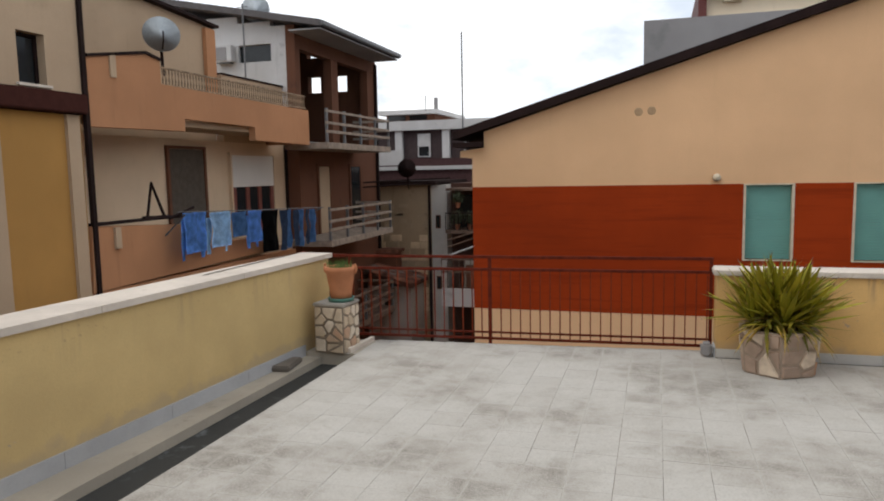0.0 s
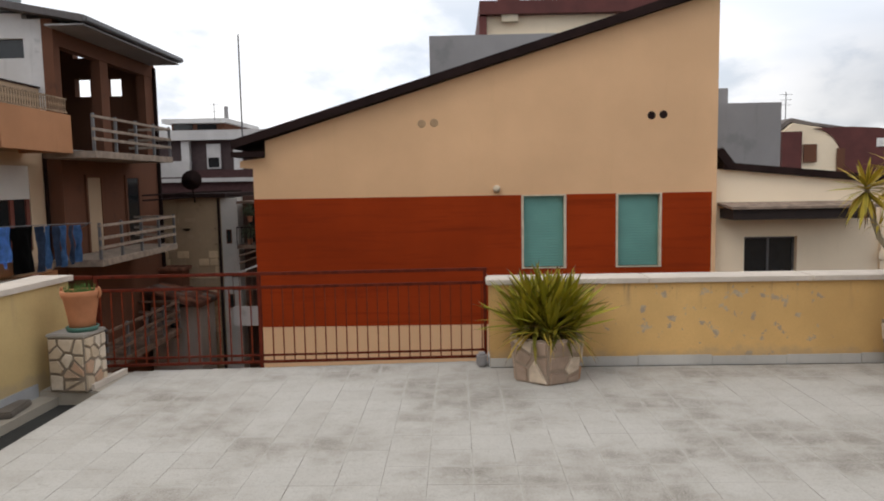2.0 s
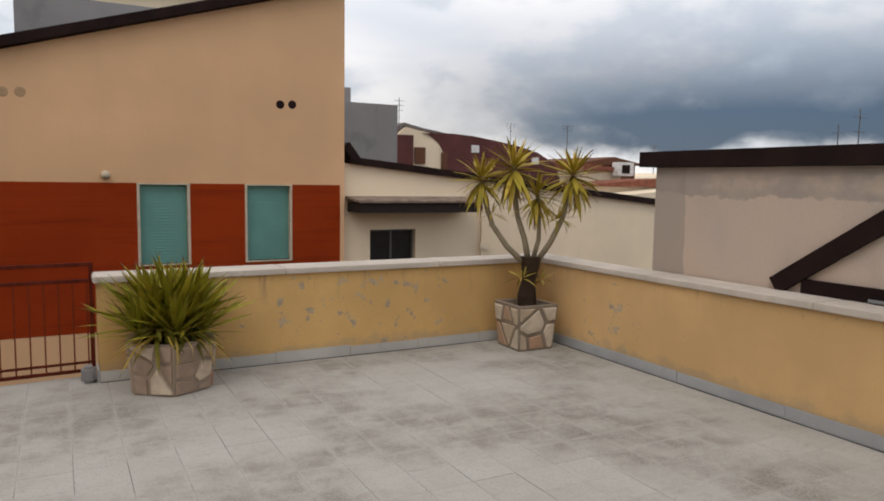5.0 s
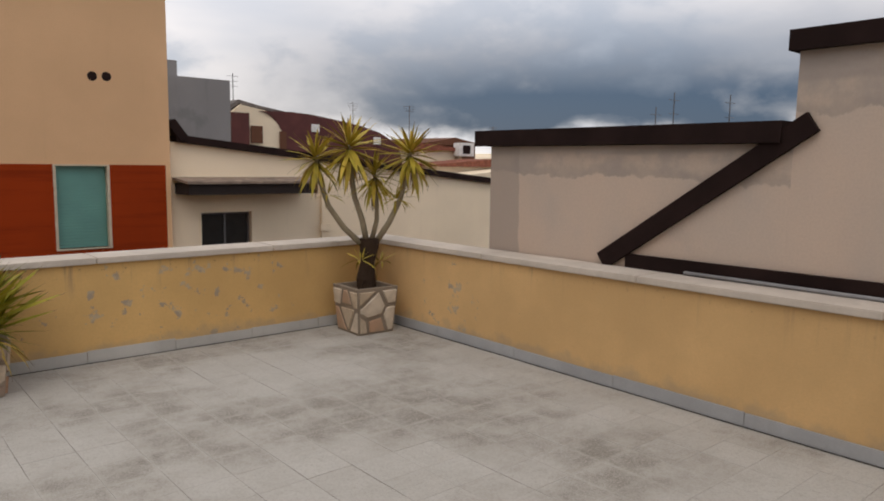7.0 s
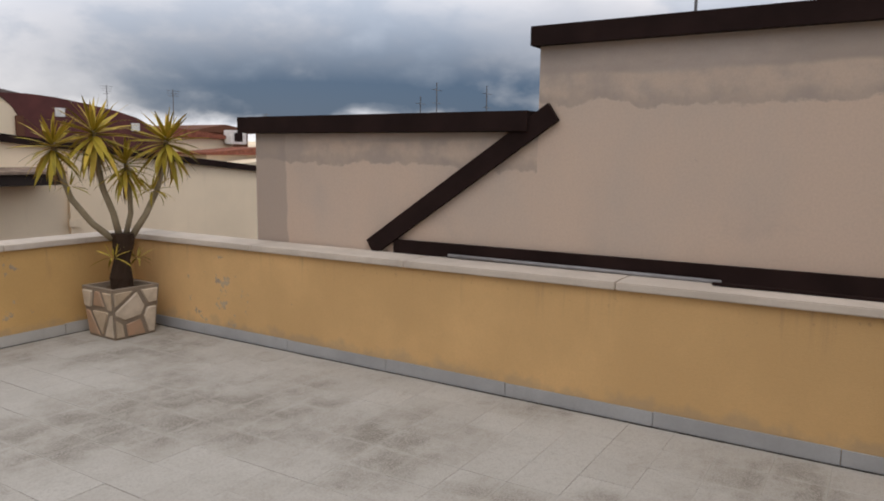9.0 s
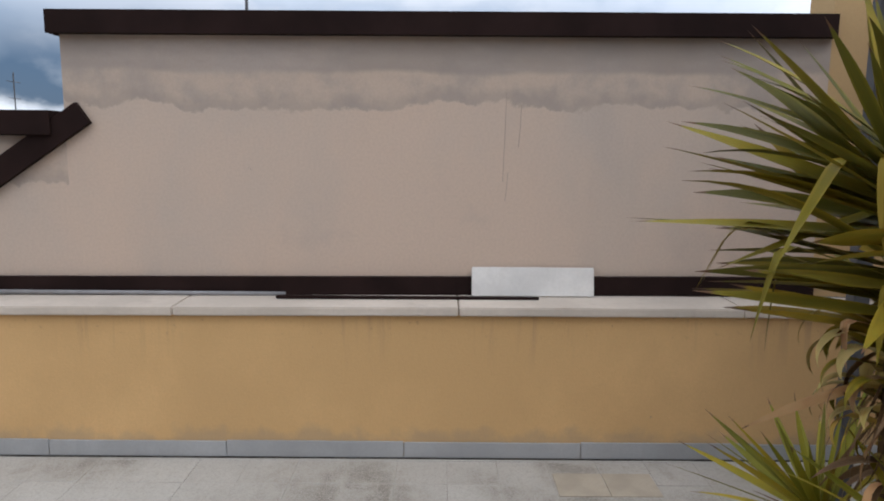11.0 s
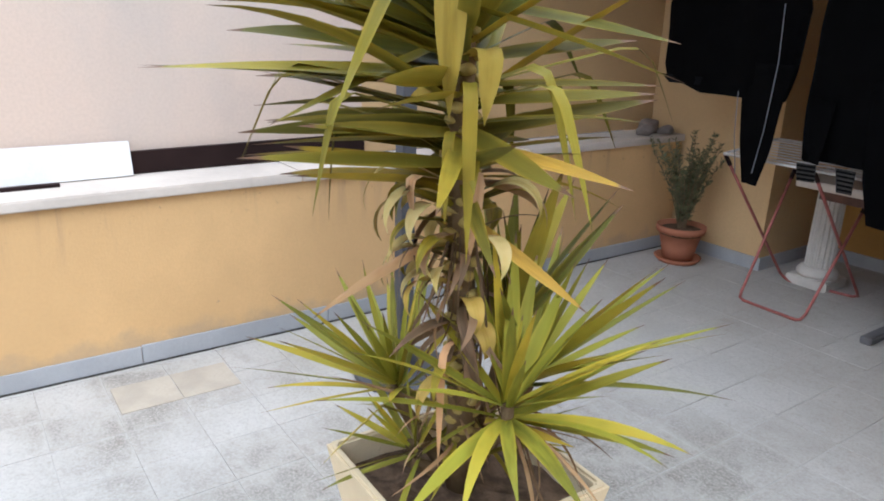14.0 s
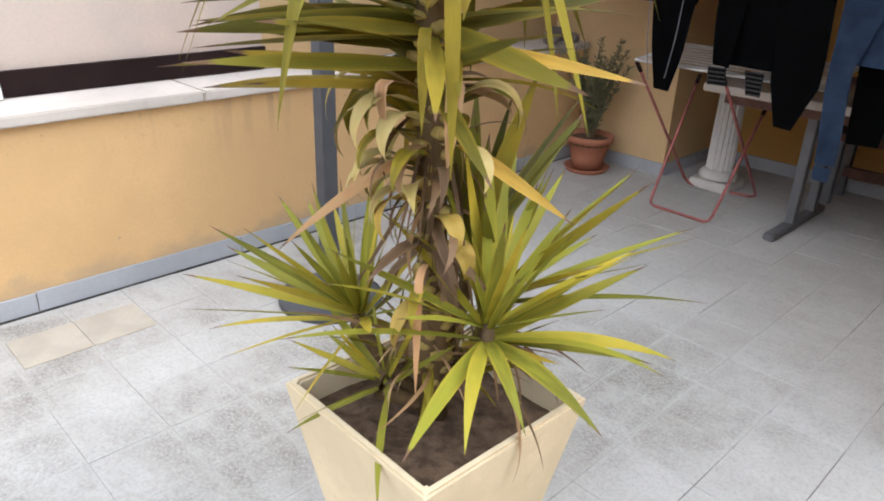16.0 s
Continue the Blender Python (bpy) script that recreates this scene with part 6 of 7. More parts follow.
part("window_sill", boxes((XL - 0.2, XL + 0.05, wy0 - 0.05, wy1 + 0.05, wz0 - 0.04, wz0)), MARBLE, w)
part("ledge", boxes((-16, XL + 0.12, -12.0, 9.70, 2.63, 2.93), bevel=0.02), plain("dark_maroon_ledge", (0.05, 0.016, 0.012), 0.9), yh)
for a, b in ((9.38, 9.62), (7.9, 8.2), (6.4, 6.7)):
    part("pilaster", boxes((XL - 0.06, XL, a, b, GROUND, 2.62)), PALE, yh)
part("drainpipe", boxes((XL + 0.001, XL + 0.05, 9.70, 9.78, 2.94, 5.6)), DARK_METAL, yh)
dish = thing("satellite_dish", pose(-8.5, 12.52, 4.36, 0, 80, -46), "grey satellite dish on the upper balcony", "satellite dish")
bm = bmesh.new()
lathe(bm, [(0.34, 0.07), (0.25, 0.035), (0.12, 0.008), (0.02, 0.0), (0.02, -0.012), (0.13, -0.006), (0.26, 0.02), (0.345, 0.06)], 28)
part("reflector", bm, plain("dish_grey", (0.33, 0.37, 0.40), 0.5), dish, smooth=True)
bm = bmesh.new()
tube(bm, [(0.3, 0, 0.05), (0.2, 0, 0.3), (0.05, 0, 0.36)], 0.015, 6)
part("feed_arm", bm, DARK_METAL, dish)
bm = bmesh.new()
tube(bm, [(0, 0, -0.02), (0.2, 0, -0.12), (0.75, 0, -0.16)], 0.03, 8)
part("mount", bm, DARK_METAL, dish)

HX, HZ = (-10.97, -10.48, -9.97, -9.50), (4.44, 5.0)
bh = thing("brown_house", pose(0, 0, 0), "brown weathered house with open loggia and balconies", "house")
part("wall", boxes((-16, -8.6, 18.06, 23.7, GROUND, 2.45)), BROWN, bh)
part("loggia_floor", boxes((-16, -8.6, 18.06, 23.7, 2.451, 2.56)), CONCRETE, bh)
for spec in ((-13.5, -10.30, 18.06, 18.26, 2.561, 5.93), (-9.31, -8.851, 18.06, 18.26, 2.561, 5.60), (-10.30, -9.31, 18.06, 18.26, 5.16, 5.74), (-10.30, -9.31, 18.06, 18.26, 2.561, 4.70)):
    so = part("south_wall", boxes(spec), WHITE_OLD, bh, "stained white upper wall")
part("pane", boxes((-10.299, -9.311, 18.16, 18.18, 4.701, 5.159)), DARK_GLASS, so)
aircon = thing("air_conditioner", pose(-10.66, 18.0, 4.72), "old white air conditioner on the stained wall", "air conditioner")
part("case", boxes((-0.27, 0.27, -0.16, 0.058, 0, 0.44), bevel=0.02), WHITE_OLD, aircon)
part("grille", boxes((-0.22, 0.12, -0.175, -0.161, 0.05, 0.39)), CONCRETE, aircon)
part("bracket", boxes((-0.2, 0.2, -0.14, 0.058, -0.03, -0.001)), GREY_METAL, aircon)
part("corner_post", boxes((-8.85, -8.59, 18.03, 18.30, 2.561, 4.999)), BROWN, bh)
part("beam", boxes((-8.85, -8.58, 18.03, 23.7, 5.0, 5.60)), BROWN, bh)
part("pillar", boxes((-8.85, -8.6, 20.25, 20.70, 2.561, 4.999)), BROWN, bh)
ends = [(HX[0], HX[1]), (HX[2], HX[3])]
spec = [(a, b, 23.4, 23.7, 2.561, 5.62) for a, b in ((HX[1], HX[2]), (HX[3], -8.851))] + [(-12.6, HX[0], 23.4, 23.7, 2.561, 6.02)]
spec += [(a, b, 23.4, 23.7, 2.561, HZ[0]) for a, b in ends] + [(a, b, 23.4, 23.7, HZ[1], 5.62) for a, b in ends]
part("end_wall", boxes(*spec), BROWN, bh)
part("corner_post", boxes((-8.85, -8.60, 23.0, 23.7, 2.561, 4.999)), BROWN, bh)
BX = -12.6
wallb = boxes((BX - 0.2, BX - 0.002, 18.27, 23.7, 2.561, 6.3))
part("back_wall", wallb, BROWN, bh)
bm = bmesh.new()
prism(bm, [(-7.62, 5.42), (-13.6, 6.58), (-13.6, 6.74), (-7.62, 5.58)], 17.62, 23.5)
part("roof", bm, plain("grey_brown_roof", (0.10, 0.09, 0.09), 0.8), bh)
part("soffit", boxes((-8.575, -7.67, 17.7, 23.45, 5.36, 5.40)), CONCRETE, bh)
part("eave_gutter", boxes((-7.66, -7.54, 17.62, 23.5, 5.44, 5.56), bevel=0.02), GREY_METAL, bh)
part("downpipe", boxes((-8.59, -8.50, 23.55, 23.64, GROUND, 5.3)), DARK_METAL, bh)
RAILG = plain("pale_concrete_rail", (0.29, 0.235, 0.19), 0.9, 0, 0.2, 5)
RAIL_OLD = plain("rusty_brown_balcony", (0.15, 0.10, 0.075), 0.9, 0, 0.4, 3)
for z0, RAILG in ((2.30, RAILG), (-0.22, RAILG), (-2.74, RAIL_OLD)):
    b = part("balcony", boxes((-8.6, -7.35, 17.3, 21.75, z0, z0 + 0.16)), RAILG, bh, "concrete balcony with plain rails")
    for dz in (0.40, 0.62, 0.92):
        part("rail", boxes((-7.42, -7.37, 17.3, 21.75, z0 + dz, z0 + dz + (0.07 if dz < 0.9 else 0.06))), RAILG, b)
        part("side_rail", boxes((-8.59, -7.42, 21.68, 21.73, z0 + dz, z0 + dz + 0.07)), RAILG, b)
    for y in (17.32, 18.4, 19.5, 20.6, 21.68):
        part("post", boxes((-7.44, -7.38, y, y + 0.06, z0 + 0.16, z0 + 1.02)), GREY_METAL, b)
for ya_, yb_, mat in ((19.15, 19.85, PALE), (21.35, 22.1, DARK_GLASS)):
    dd = part("door", boxes((-8.598, -8.55, ya_ - 0.08, ya_, -0.05, 1.95), (-8.598, -8.55, yb_, yb_ + 0.08, -0.05, 1.95), (-8.598, -8.55, ya_, yb_, 1.87, 1.95)), BROWN, bh)
    part("leaf_panel", boxes((-8.597, -8.575, ya_ + 0.001, yb_ - 0.001, -0.05, 1.869)), mat, dd)
for z in (1.35, 1.2):
    bm = bmesh.new()
    tube(bm, [(-8.5, 22.2, z), (-7.6, 23.4, z + 0.05), (-6.2, 24.4, z + 0.08)], 0.03, 6)
    part("pipe", bm, DARK_METAL, bh)
d2 = thing("satellite_dish", pose(-6.92, 22.0, 1.78, 84, 0, 14), "black satellite dish on a bracket", "satellite dish")
bm = bmesh.new()
lathe(bm, [(0.28, 0.06), (0.15, 0.012), (0.02, 0.0), (0.02, -0.012), (0.16, 0.0), (0.29, 0.05)], 24)
part("reflector", bm, DARK_METAL, d2, smooth=True)
bm = bmesh.new()
tube(bm, [(0, 0, -0.01), (0, -0.25, -0.2), (0.0, -0.6, -0.6)], 0.025, 6)
part("bracket", bm, DARK_METAL, d2)
d3 = thing("satellite_dish", pose(-9.85, 18.3, 6.12, 82, 0, 28), "pale satellite dish on the roof edge", "satellite dish")
bm = bmesh.new()
lathe(bm, [(0.36, 0.08), (0.2, 0.02), (0.02, 0.0), (0.02, -0.012), (0.2, 0.008), (0.37, 0.07)], 24)
part("reflector", bm, plain("dish_pale", (0.4, 0.44, 0.47), 0.5), d3, smooth=True)
bm = bmesh.new()
tube(bm, [(0, 0, -0.01), (0, -0.6, -0.45)], 0.03, 6)
part("bracket", bm, GREY_METAL, d3)

# ---- down the street ----
RUBBLE_TOP = plaster("stained_rubble_render", (0.36, 0.265, 0.17), (0.20, 0.14, 0.085), 0.7, big=0.8, grain=9, bump=0.9)
st = thing("stone_house", pose(0, 0, 0), "old rubble stone house with patched wall", "house")
part("wall", boxes((-12.0, -6.78, 24.0, 30.0, GROUND, 1.22)), RUBBLE_TOP, st)
part("roof_edge", boxes((-12.0, -6.55, 23.8, 30.0, 1.221, 1.36)), DARK_METAL, st)
part("downpipe", boxes((-6.86, -6.79, 23.92, 23.99, GROUND, 1.2)), DARK_METAL, st)
part("white_side", boxes((-6.78, -6.24, 24.05, 30.0, GROUND, 1.2)), plaster("dirty_white_wall", (0.50, 0.47, 0.43), (0.27, 0.24, 0.21), 0.7, big=0.9), st)
for z in (-0.28, -2.4):
    w = part("window", boxes((-6.63, -6.45, 24.02, 24.048, z, z + 0.46)), BROWN, st)
    part("pane", boxes((-6.60, -6.48, 24.012, 24.019, z + 0.03, z + 0.43)), DARK_GLASS, w)
rs2 = random.Random(8)
# rows of squared stones in the lower wall, uneven in size and depth
PALE_STONE = plaster("pale_squared_stone", (0.60, 0.45, 0.29), (0.40, 0.28, 0.17), 0.6, big=2.5, grain=14, bump=0.8)
z = -3.4
while z < -0.50:
    hgt = rs2.uniform(0.17, 0.27)
    x = -8.95 - rs2.uniform(0, 0.2)
    while x < -6.95:
        wdt = rs2.uniform(0.20, 0.52)
        if rs2.random() < 0.9 - 0.25 * (z > -0.9):
            o = part("stone", boxes((x + 0.014, min(x + wdt, -6.9) - 0.014, 24.0 - rs2.uniform(0.02, 0.055), 24.02, z + 0.014, z + hgt - 0.01), bevel=0.012), PALE_STONE if rs2.random() < 0.6 else STONE_WALL, st)
        x += wdt
    z += hgt
# a patch of bare stones higher up
for k in range(9):
    x, z = rs2.uniform(-8.6, -7.1), rs2.uniform(-0.3, 0.9)
    part("stone", boxes((x, x + rs2.uniform(0.15, 0.35), 23.985, 24.02, z, z + rs2.uniform(0.10, 0.18)), bevel=0.012), STONE_WALL, st)
dk = thing("dark_house", pose(0, 0, 0), "dark narrow house with balconies in the lane", "house")
part("wall", boxes((-6.23, -3.6, 24.6, 32.0, GROUND, 1.25)), plaster("dark_brown_render", (0.085, 0.045, 0.034), (0.04, 0.025, 0.02), 0.6, big=0.8), dk)
part("door", boxes((-6.0, -5.45, 24.55, 24.598, -0.27, 0.85)), DARK_GLASS, dk)
bq = part("balcony", boxes((-6.1, -3.4, 23.4, 24.6, -0.40, -0.28)), RAIL_OLD, dk, "dark balcony hung with plants")
part("rail", boxes((-6.1, -3.4, 23.38, 23.42, 0.26, 0.30)), DARK_METAL, bq)
for k in range(18):
    part("baluster", boxes((-6.1 + k * 0.15, -6.08 + k * 0.15, 23.39, 23.41, -0.28, 0.26)), DARK_METAL, bq)
part("awning", boxes((-6.1, -3.4, 23.5, 24.6, 1.02, 1.10)), RAIL_OLD, dk)
part("door", boxes((-5.55, -5.05, 24.55, 24.598, -2.3, -1.3)), DARK_GLASS, dk)
# the lower terrace with its pale front and a railing that climbs along the stairs
bq = part("balcony", boxes((-5.86, -3.4, 22.0, 24.6, -2.60, -2.46)), WHITE_OLD, dk, "pale balcony front above a dark passage")
part("front", boxes((-5.86, -3.4, 22.0, 22.06, -2.46, -2.02)), WHITE_OLD, bq)
part("side_wall", boxes((-5.42, -3.4, 23.2, 23.3, -2.46, -1.25)), plaster("stained_cream_wall", (0.46, 0.41, 0.35), (0.25, 0.21, 0.17), 0.7, big=1.2), bq)
part("door", boxes((-5.36, -5.06, 23.17, 23.199, -2.4, -1.42)), BROWN, bq)
for z in (-1.52, -1.12):
    part("rail", boxes((-5.86, -3.4, 22.0, 22.04, z, z + 0.05)), RAIL_OLD, bq)
for k in range(14):
    part("baluster", boxes((-5.85 + k * 0.19, -5.83 + k * 0.19, 22.01, 22.03, -2.02, -1.12)), RAIL_OLD, bq)
for z0_, zs in ((-1.05, 0.42), (-0.78, 0.42), (-0.55, 0.36)):
    bm = bmesh.new()
    tube(bm, [(-5.80, 22.6, z0_), (-4.6, 22.9, z0_ + zs)], 0.028, 6)
    part("stair_rail", bm, RAIL_OLD if z0_ > -1 else WHITE_OLD, bq)
# potted climbers on the upper balcony
for x, y, z, r, seed in ((-5.72, 23.55, -0.28, 0.30, 5), (-5.30, 23.6, -0.28, 0.26, 6), (-5.68, 23.5, 0.45, 0.24, 7)):
    q = thing("balcony_plant", pose(x, y, z), "dark leafy plant in a small clay pot on a balcony", "potted plant", "plants on the dark balcony")
    bm = bmesh.new()
    lathe(bm, [(0.06, 0), (0.085, 0.15), (0.095, 0.15), (0.095, 0.18), (0.08, 0.18)], 12)
    part("pot", bm, CLAY_DARK, q)
    rq = random.Random(seed)
    bm = bmesh.new()
    for k in range(260):
        d = Vector((rq.gauss(0, 1), rq.gauss(0, 1), rq.gauss(0, 1))).normalized() * r * rq.uniform(0.3, 1.0)
        c0 = Vector((0, 0, 0.18 + r * 0.75)) + d
        u = Vector((rq.uniform(-1, 1), rq.uniform(-1, 1), rq.uniform(-1, 1))).normalized()
        w_ = u.orthogonal().normalized() * 0.018
        bm.faces.new([bm.verts.new(p) for p in (c0 - u * 0.04, c0 + w_, c0 + u * 0.04, c0 - w_)])
    tagged(part("foliage", bm, plain("dark_climber_green", (0.045, 0.055, 0.025), 0.7, 0, 0.4, 20), q), kind="stuff")
md = thing("white_brown_flats", pose(0, 0, 0), "modern flats with white frames and dark brown panels", "apartment building")
part("wall", boxes((-16, 2, 30.2, 40, GROUND, 3.45)), plain("dark_brown_panel", (0.055, 0.035, 0.035), 0.7), md)
part("cornice", boxes((-16, 2, 29.9, 40, 3.451, 3.85)), WHITE_OLD, md)
for x in (-10.1, -7.97, -5.9, -3.8):
    part("pillar", boxes((x - 0.16, x + 0.16, 30.0, 30.199, 2.2, 3.45)), WHITE_OLD, md)
for x in (-8.98, -6.9, -4.8):
    w = part("window", boxes((x - 0.28, x + 0.28, 30.1, 30.198, 2.3, 3.3)), WHITE_OLD, md)
    part("pane", boxes((x - 0.22, x + 0.22, 30.085, 30.099, 2.35, 2.75)), DARK_GLASS, w)
part("terrace_wall", boxes((-16, 2, 28.0, 30.0, GROUND, 2.2)), plain("dull_red_brown", (0.075, 0.04, 0.04), 0.85), md)
part("terrace_cap", boxes((-16, 2, 27.9, 28.2, 1.75, 1.9)), WHITE_OLD, md)
part("panel", boxes((-11.5, -9.2, 27.95, 27.999, 1.95, 2.55)), WHITE_OLD, md)
ph = part("penthouse", boxes((-11.0, -8.75, 31, 35, 3.851, 4.2)), BROWN, md)
part("slab", boxes((-11.25, -8.55, 30.6, 35.5, 4.2, 4.38)), WHITE_OLD, ph)
for x in (-10.5, -9.5):
    part("pane", boxes((x - 0.4, x + 0.4, 30.95, 30.998, 3.95, 4.17)), DARK_GLASS, ph)
part("chimney", boxes((-8.92, -8.78, 31.5, 31.64, 4.38, 4.95)), CONCRETE, ph)
lo_h = thing("low_tiled_house", pose(0, 0, 0), "low old house with broken clay tile roof", "house")
part("wall", boxes((-8.5, -6.98, 22.3, 23.6, GROUND, -2.06)), plaster("dirty_pale_wall", (0.36, 0.31, 0.27), (0.17, 0.14, 0.12), 0.7, big=0.9), lo_h)
part("window", boxes((-7.9, -7.66, 22.27, 22.299, -3.0, -2.5)), DARK_GLASS, lo_h)
part("gable", boxes((-8.5, -8.0, 22.31, 23.6, -2.06, -1.62)), BROWN, lo_h)
OLDTILES = [plain("old_tiles_%s" % n, c, 0.95, 0, 0.5, 3, 0.6) for n, c in (("brown", (0.11, 0.05, 0.035)), ("rust", (0.19, 0.085, 0.055)), ("grey", (0.13, 0.10, 0.085)))]
bm = bmesh.new()
prism(bm, [(-8.49, -1.50), (-6.85, -1.94), (-6.85, -2.04), (-8.49, -1.60)], 21.9, 23.75)
part("roof", bm, OLDTILES[0], lo_h)
rt4 = random.Random(12)
for k in range(9):
    y = 21.95 + k * 0.20
    for c in range(5):
        x0 = -8.48 + c * 0.33
        jig = rt4.uniform(-0.03, 0.03)
        bm = bmesh.new()
        tube(bm, [(x0, y + jig, -1.47 - (x0 + 8.49) * 0.268), (x0 + 0.36, y - jig, -1.455 - (x0 + 0.36 + 8.49) * 0.268)], 0.085, 7, taper=0.07)
        part("roof_tile", bm, rt4.choice(OLDTILES), lo_h)
# the taller tiled end behind it
part("rear_roof", boxes((-8.8, -7.75, 23.2, 23.9, -1.06, -0.95)), OLDTILES[1], lo_h)
part("rear_wall", boxes((-8.75, -7.85, 23.3, 23.85, -1.6, -1.07)), BROWN, lo_h)
# ---- roofs beyond the houses in front ----
gb = thing("grey_block", pose(0, 0, 0), "grey concrete stair block with a slatted vent", "building")
part("wall", boxes((5.3, 7.6, 16.0, 20.0, GROUND, 3.12)), CONCRETE, gb)
part("vent_box", boxes((5.8, 6.62, 16.3, 17.5, 3.121, 3.46), bevel=0.01), CONCRETE, gb)
tl = thing("tall_rear_house", pose(0, 0, 0), "cream and grey house with maroon roof trim", "house")
part("wall", boxes((0.34, 6.0, 17.0, 17.4, 2.0, 4.80)), CONCRETE, tl)
part("upper_wall", boxes((1.60, 6.2, 17.41, 24, 2.0, 5.28)), CREAM, tl)
part("trim", boxes((1.46, 5.6, 17.2, 24, 5.281, 5.57)), MAROON, tl)
part("trim", boxes((1.45, 1.62, 17.25, 24, 4.2, 5.25)), MAROON, tl)
part("light_box", boxes((1.95, 2.32, 17.25, 17.409, 5.13, 5.30)), CREAM_PAINT, tl)
part("chimney", boxes((1.90, 2.36, 17.3, 18.0, 5.571, 5.84), bevel=0.01), MAROON, tl)
rk3 = random.Random(4)
for x, h in ((2.83, 0.55), (2.95, 0.75), (3.08, 0.7), (3.20, 0.45), (3.39, 0.25), (4.63, 0.75), (4.80, 0.8), (4.96, 0.7), (5.50, 0.6)):
    a = thing("roof_aerial", pose(x, 18.0, 5.571), "thin metal aerial on the maroon roof", "aerial", "aerials on the rear roof")
    bm = bmesh.new()
    tube(bm, [(0, 0, 0), (0, 0, h)], 0.012, 6)
    part("mast", bm, GREY_METAL, a)
    bm = bmesh.new()
    for k in range(3):
        z = h * rk3.uniform(0.45, 0.98)
        tube(bm, [(-0.07, 0, z), (0.07, 0, z)], 0.006, 4)
    part("rods", bm, GREY_METAL, a)
mr = thing("arched_roof_house", pose(0, 0, 0), "cream house with a maroon arched sheet roof", "house")
part("wall", boxes((9.9, 11.08, 20.03, 26.0, GROUND, 2.6)), CREAM, mr)
part("side_panel", boxes((9.4, 9.9, 19.9, 26.0, GROUND, 2.75)), MAROON, mr)
bm = bmesh.new()
arc = [(10.25 + 0.85 * math.sin(a), 1.55 + 1.28 * math.cos(a)) for a in [math.pi / 2 * k / 12 for k in range(12, -1, -1)]]
prism(bm, [(11.1, -1.0)] + arc + [(11.2, 2.86), (11.9, 2.82), (12.8, 2.70), (13.6, 2.57), (14.3, 2.40), (15.0, 2.06), (15.2, 1.6), (15.2, -1.0)], 20.0, 27.0)
part("arched_roof", bm, MAROON, mr)
bm = bmesh.new()
prism(bm, [(9.35, 2.72), (9.75, 3.02), (10.3, 2.92), (12.8, 2.55), (12.8, 2.62), (10.3, 3.0), (9.75, 3.12), (9.3, 2.85)], 20.2, 27.0)
part("gable_roof", bm, plain("grey_tiles", (0.16, 0.14, 0.13), 0.9), mr)
bm = bmesh.new()
prism(bm, [(9.4, 2.7), (9.75, 2.98), (10.3, 2.88), (11.2, 2.72), (11.2, 2.5), (9.4, 2.5)], 20.05, 20.3)
part("gable", bm, CREAM, mr)
w = part("window", boxes((9.98, 10.32, 19.96, 19.998, 1.95, 2.42)), BROWN, mr)
part("door", boxes((10.85, 11.05, 19.96, 19.998, 1.6, 2.3)), BROWN, mr)
for x in (12.0, 14.2):
    bm = bmesh.new()
    z = 2.45 if x < 13 else 2.15
    box(bm, x - 0.13, x + 0.13, 19.97, 20.1, z - 0.12, z + 0.10)
    part("skylight", bm, WHITE_PAINT, mr)
for i, (x0, x1, y0, y1, z0, z1, mt, lab) in enumerate((
    (22, 30.5, 34, 40, 2.2, 2.7, TERRACOTTA_ROOF, "distant flat-roofed house with clay-red parapet"),
    (26, 34, 31, 33, 1.3, 1.75, TERRACOTTA_ROOF, "distant low roof of red clay tiles"),
    (24, 36, 29, 30.5, 0.6, 1.2, CREAM, "distant pale rendered house wall"),
    (29.5, 33.5, 36, 42, 2.6, 3.1, BROWN, "distant brown penthouse on a roof"),
    (18, 25, 38, 44, 1.8, 2.5, TERRACOTTA_ROOF, "distant house with a red tiled roof"),
    (34, 60, 40, 60, 1.5, 2.4, CREAM, "distant row of pale houses"),
    (30, 34, 26, 28, 0.2, 0.9, CONCRETE, "distant grey flat roof"),
    (-40, -14, 40, 60, 0, 3.2, BROWN, "distant brown row of town houses"),
)):
    h = thing("distant_house", pose(0, 0, 0), lab, "house", "distant houses")
    part("wall", boxes((x0, x1, y0, y1, GROUND, z0)), CREAM if mt is TERRACOTTA_ROOF else mt, h)
    bm = bmesh.new()
    prism(bm, [(x0 - 0.3, z0), (x1 + 0.3, z0), (x1 + 0.3, z0 + 0.12), ((x0 + x1) / 2, z1), (x0 - 0.3, z0 + 0.12)], y0 - 0.3, y1 + 0.3)
    part("roof", bm, mt, h)
ac = thing("air_conditioner", pose(30.3, 33.6, 1.9), "white air conditioner unit on a far roof", "air conditioner")
part("case", boxes((-0.6, 0.6, -0.3, 0.3, 0, 0.8), bevel=0.04), WHITE_PAINT, ac)
part("fan_disc", boxes((-0.35, 0.25, -0.33, -0.301, 0.15, 0.65), bevel=0.02), DARK_METAL, ac)


def aerial(x, y, z0, z1, label, bars=4, width=0.5, r=0.02):
    a = thing("tv_aerial", pose(x, y, 0), label, "aerial", "roof aerials")
    bm = bmesh.new()
    tube(bm, [(0, 0, z0), (0, 0, z1)], r, 6)
    part("mast", bm, GREY_METAL, a)
    for k in range(bars):
        bm = bmesh.new()
        z = z1 - 0.08 - k * 0.14
        tube(bm, [(-width * (1 - k * 0.12) / 2, 0, z), (width * (1 - k * 0.12) / 2, 0, z)], r * 0.5, 5)
        part("crossbar", bm, GREY_METAL, a)


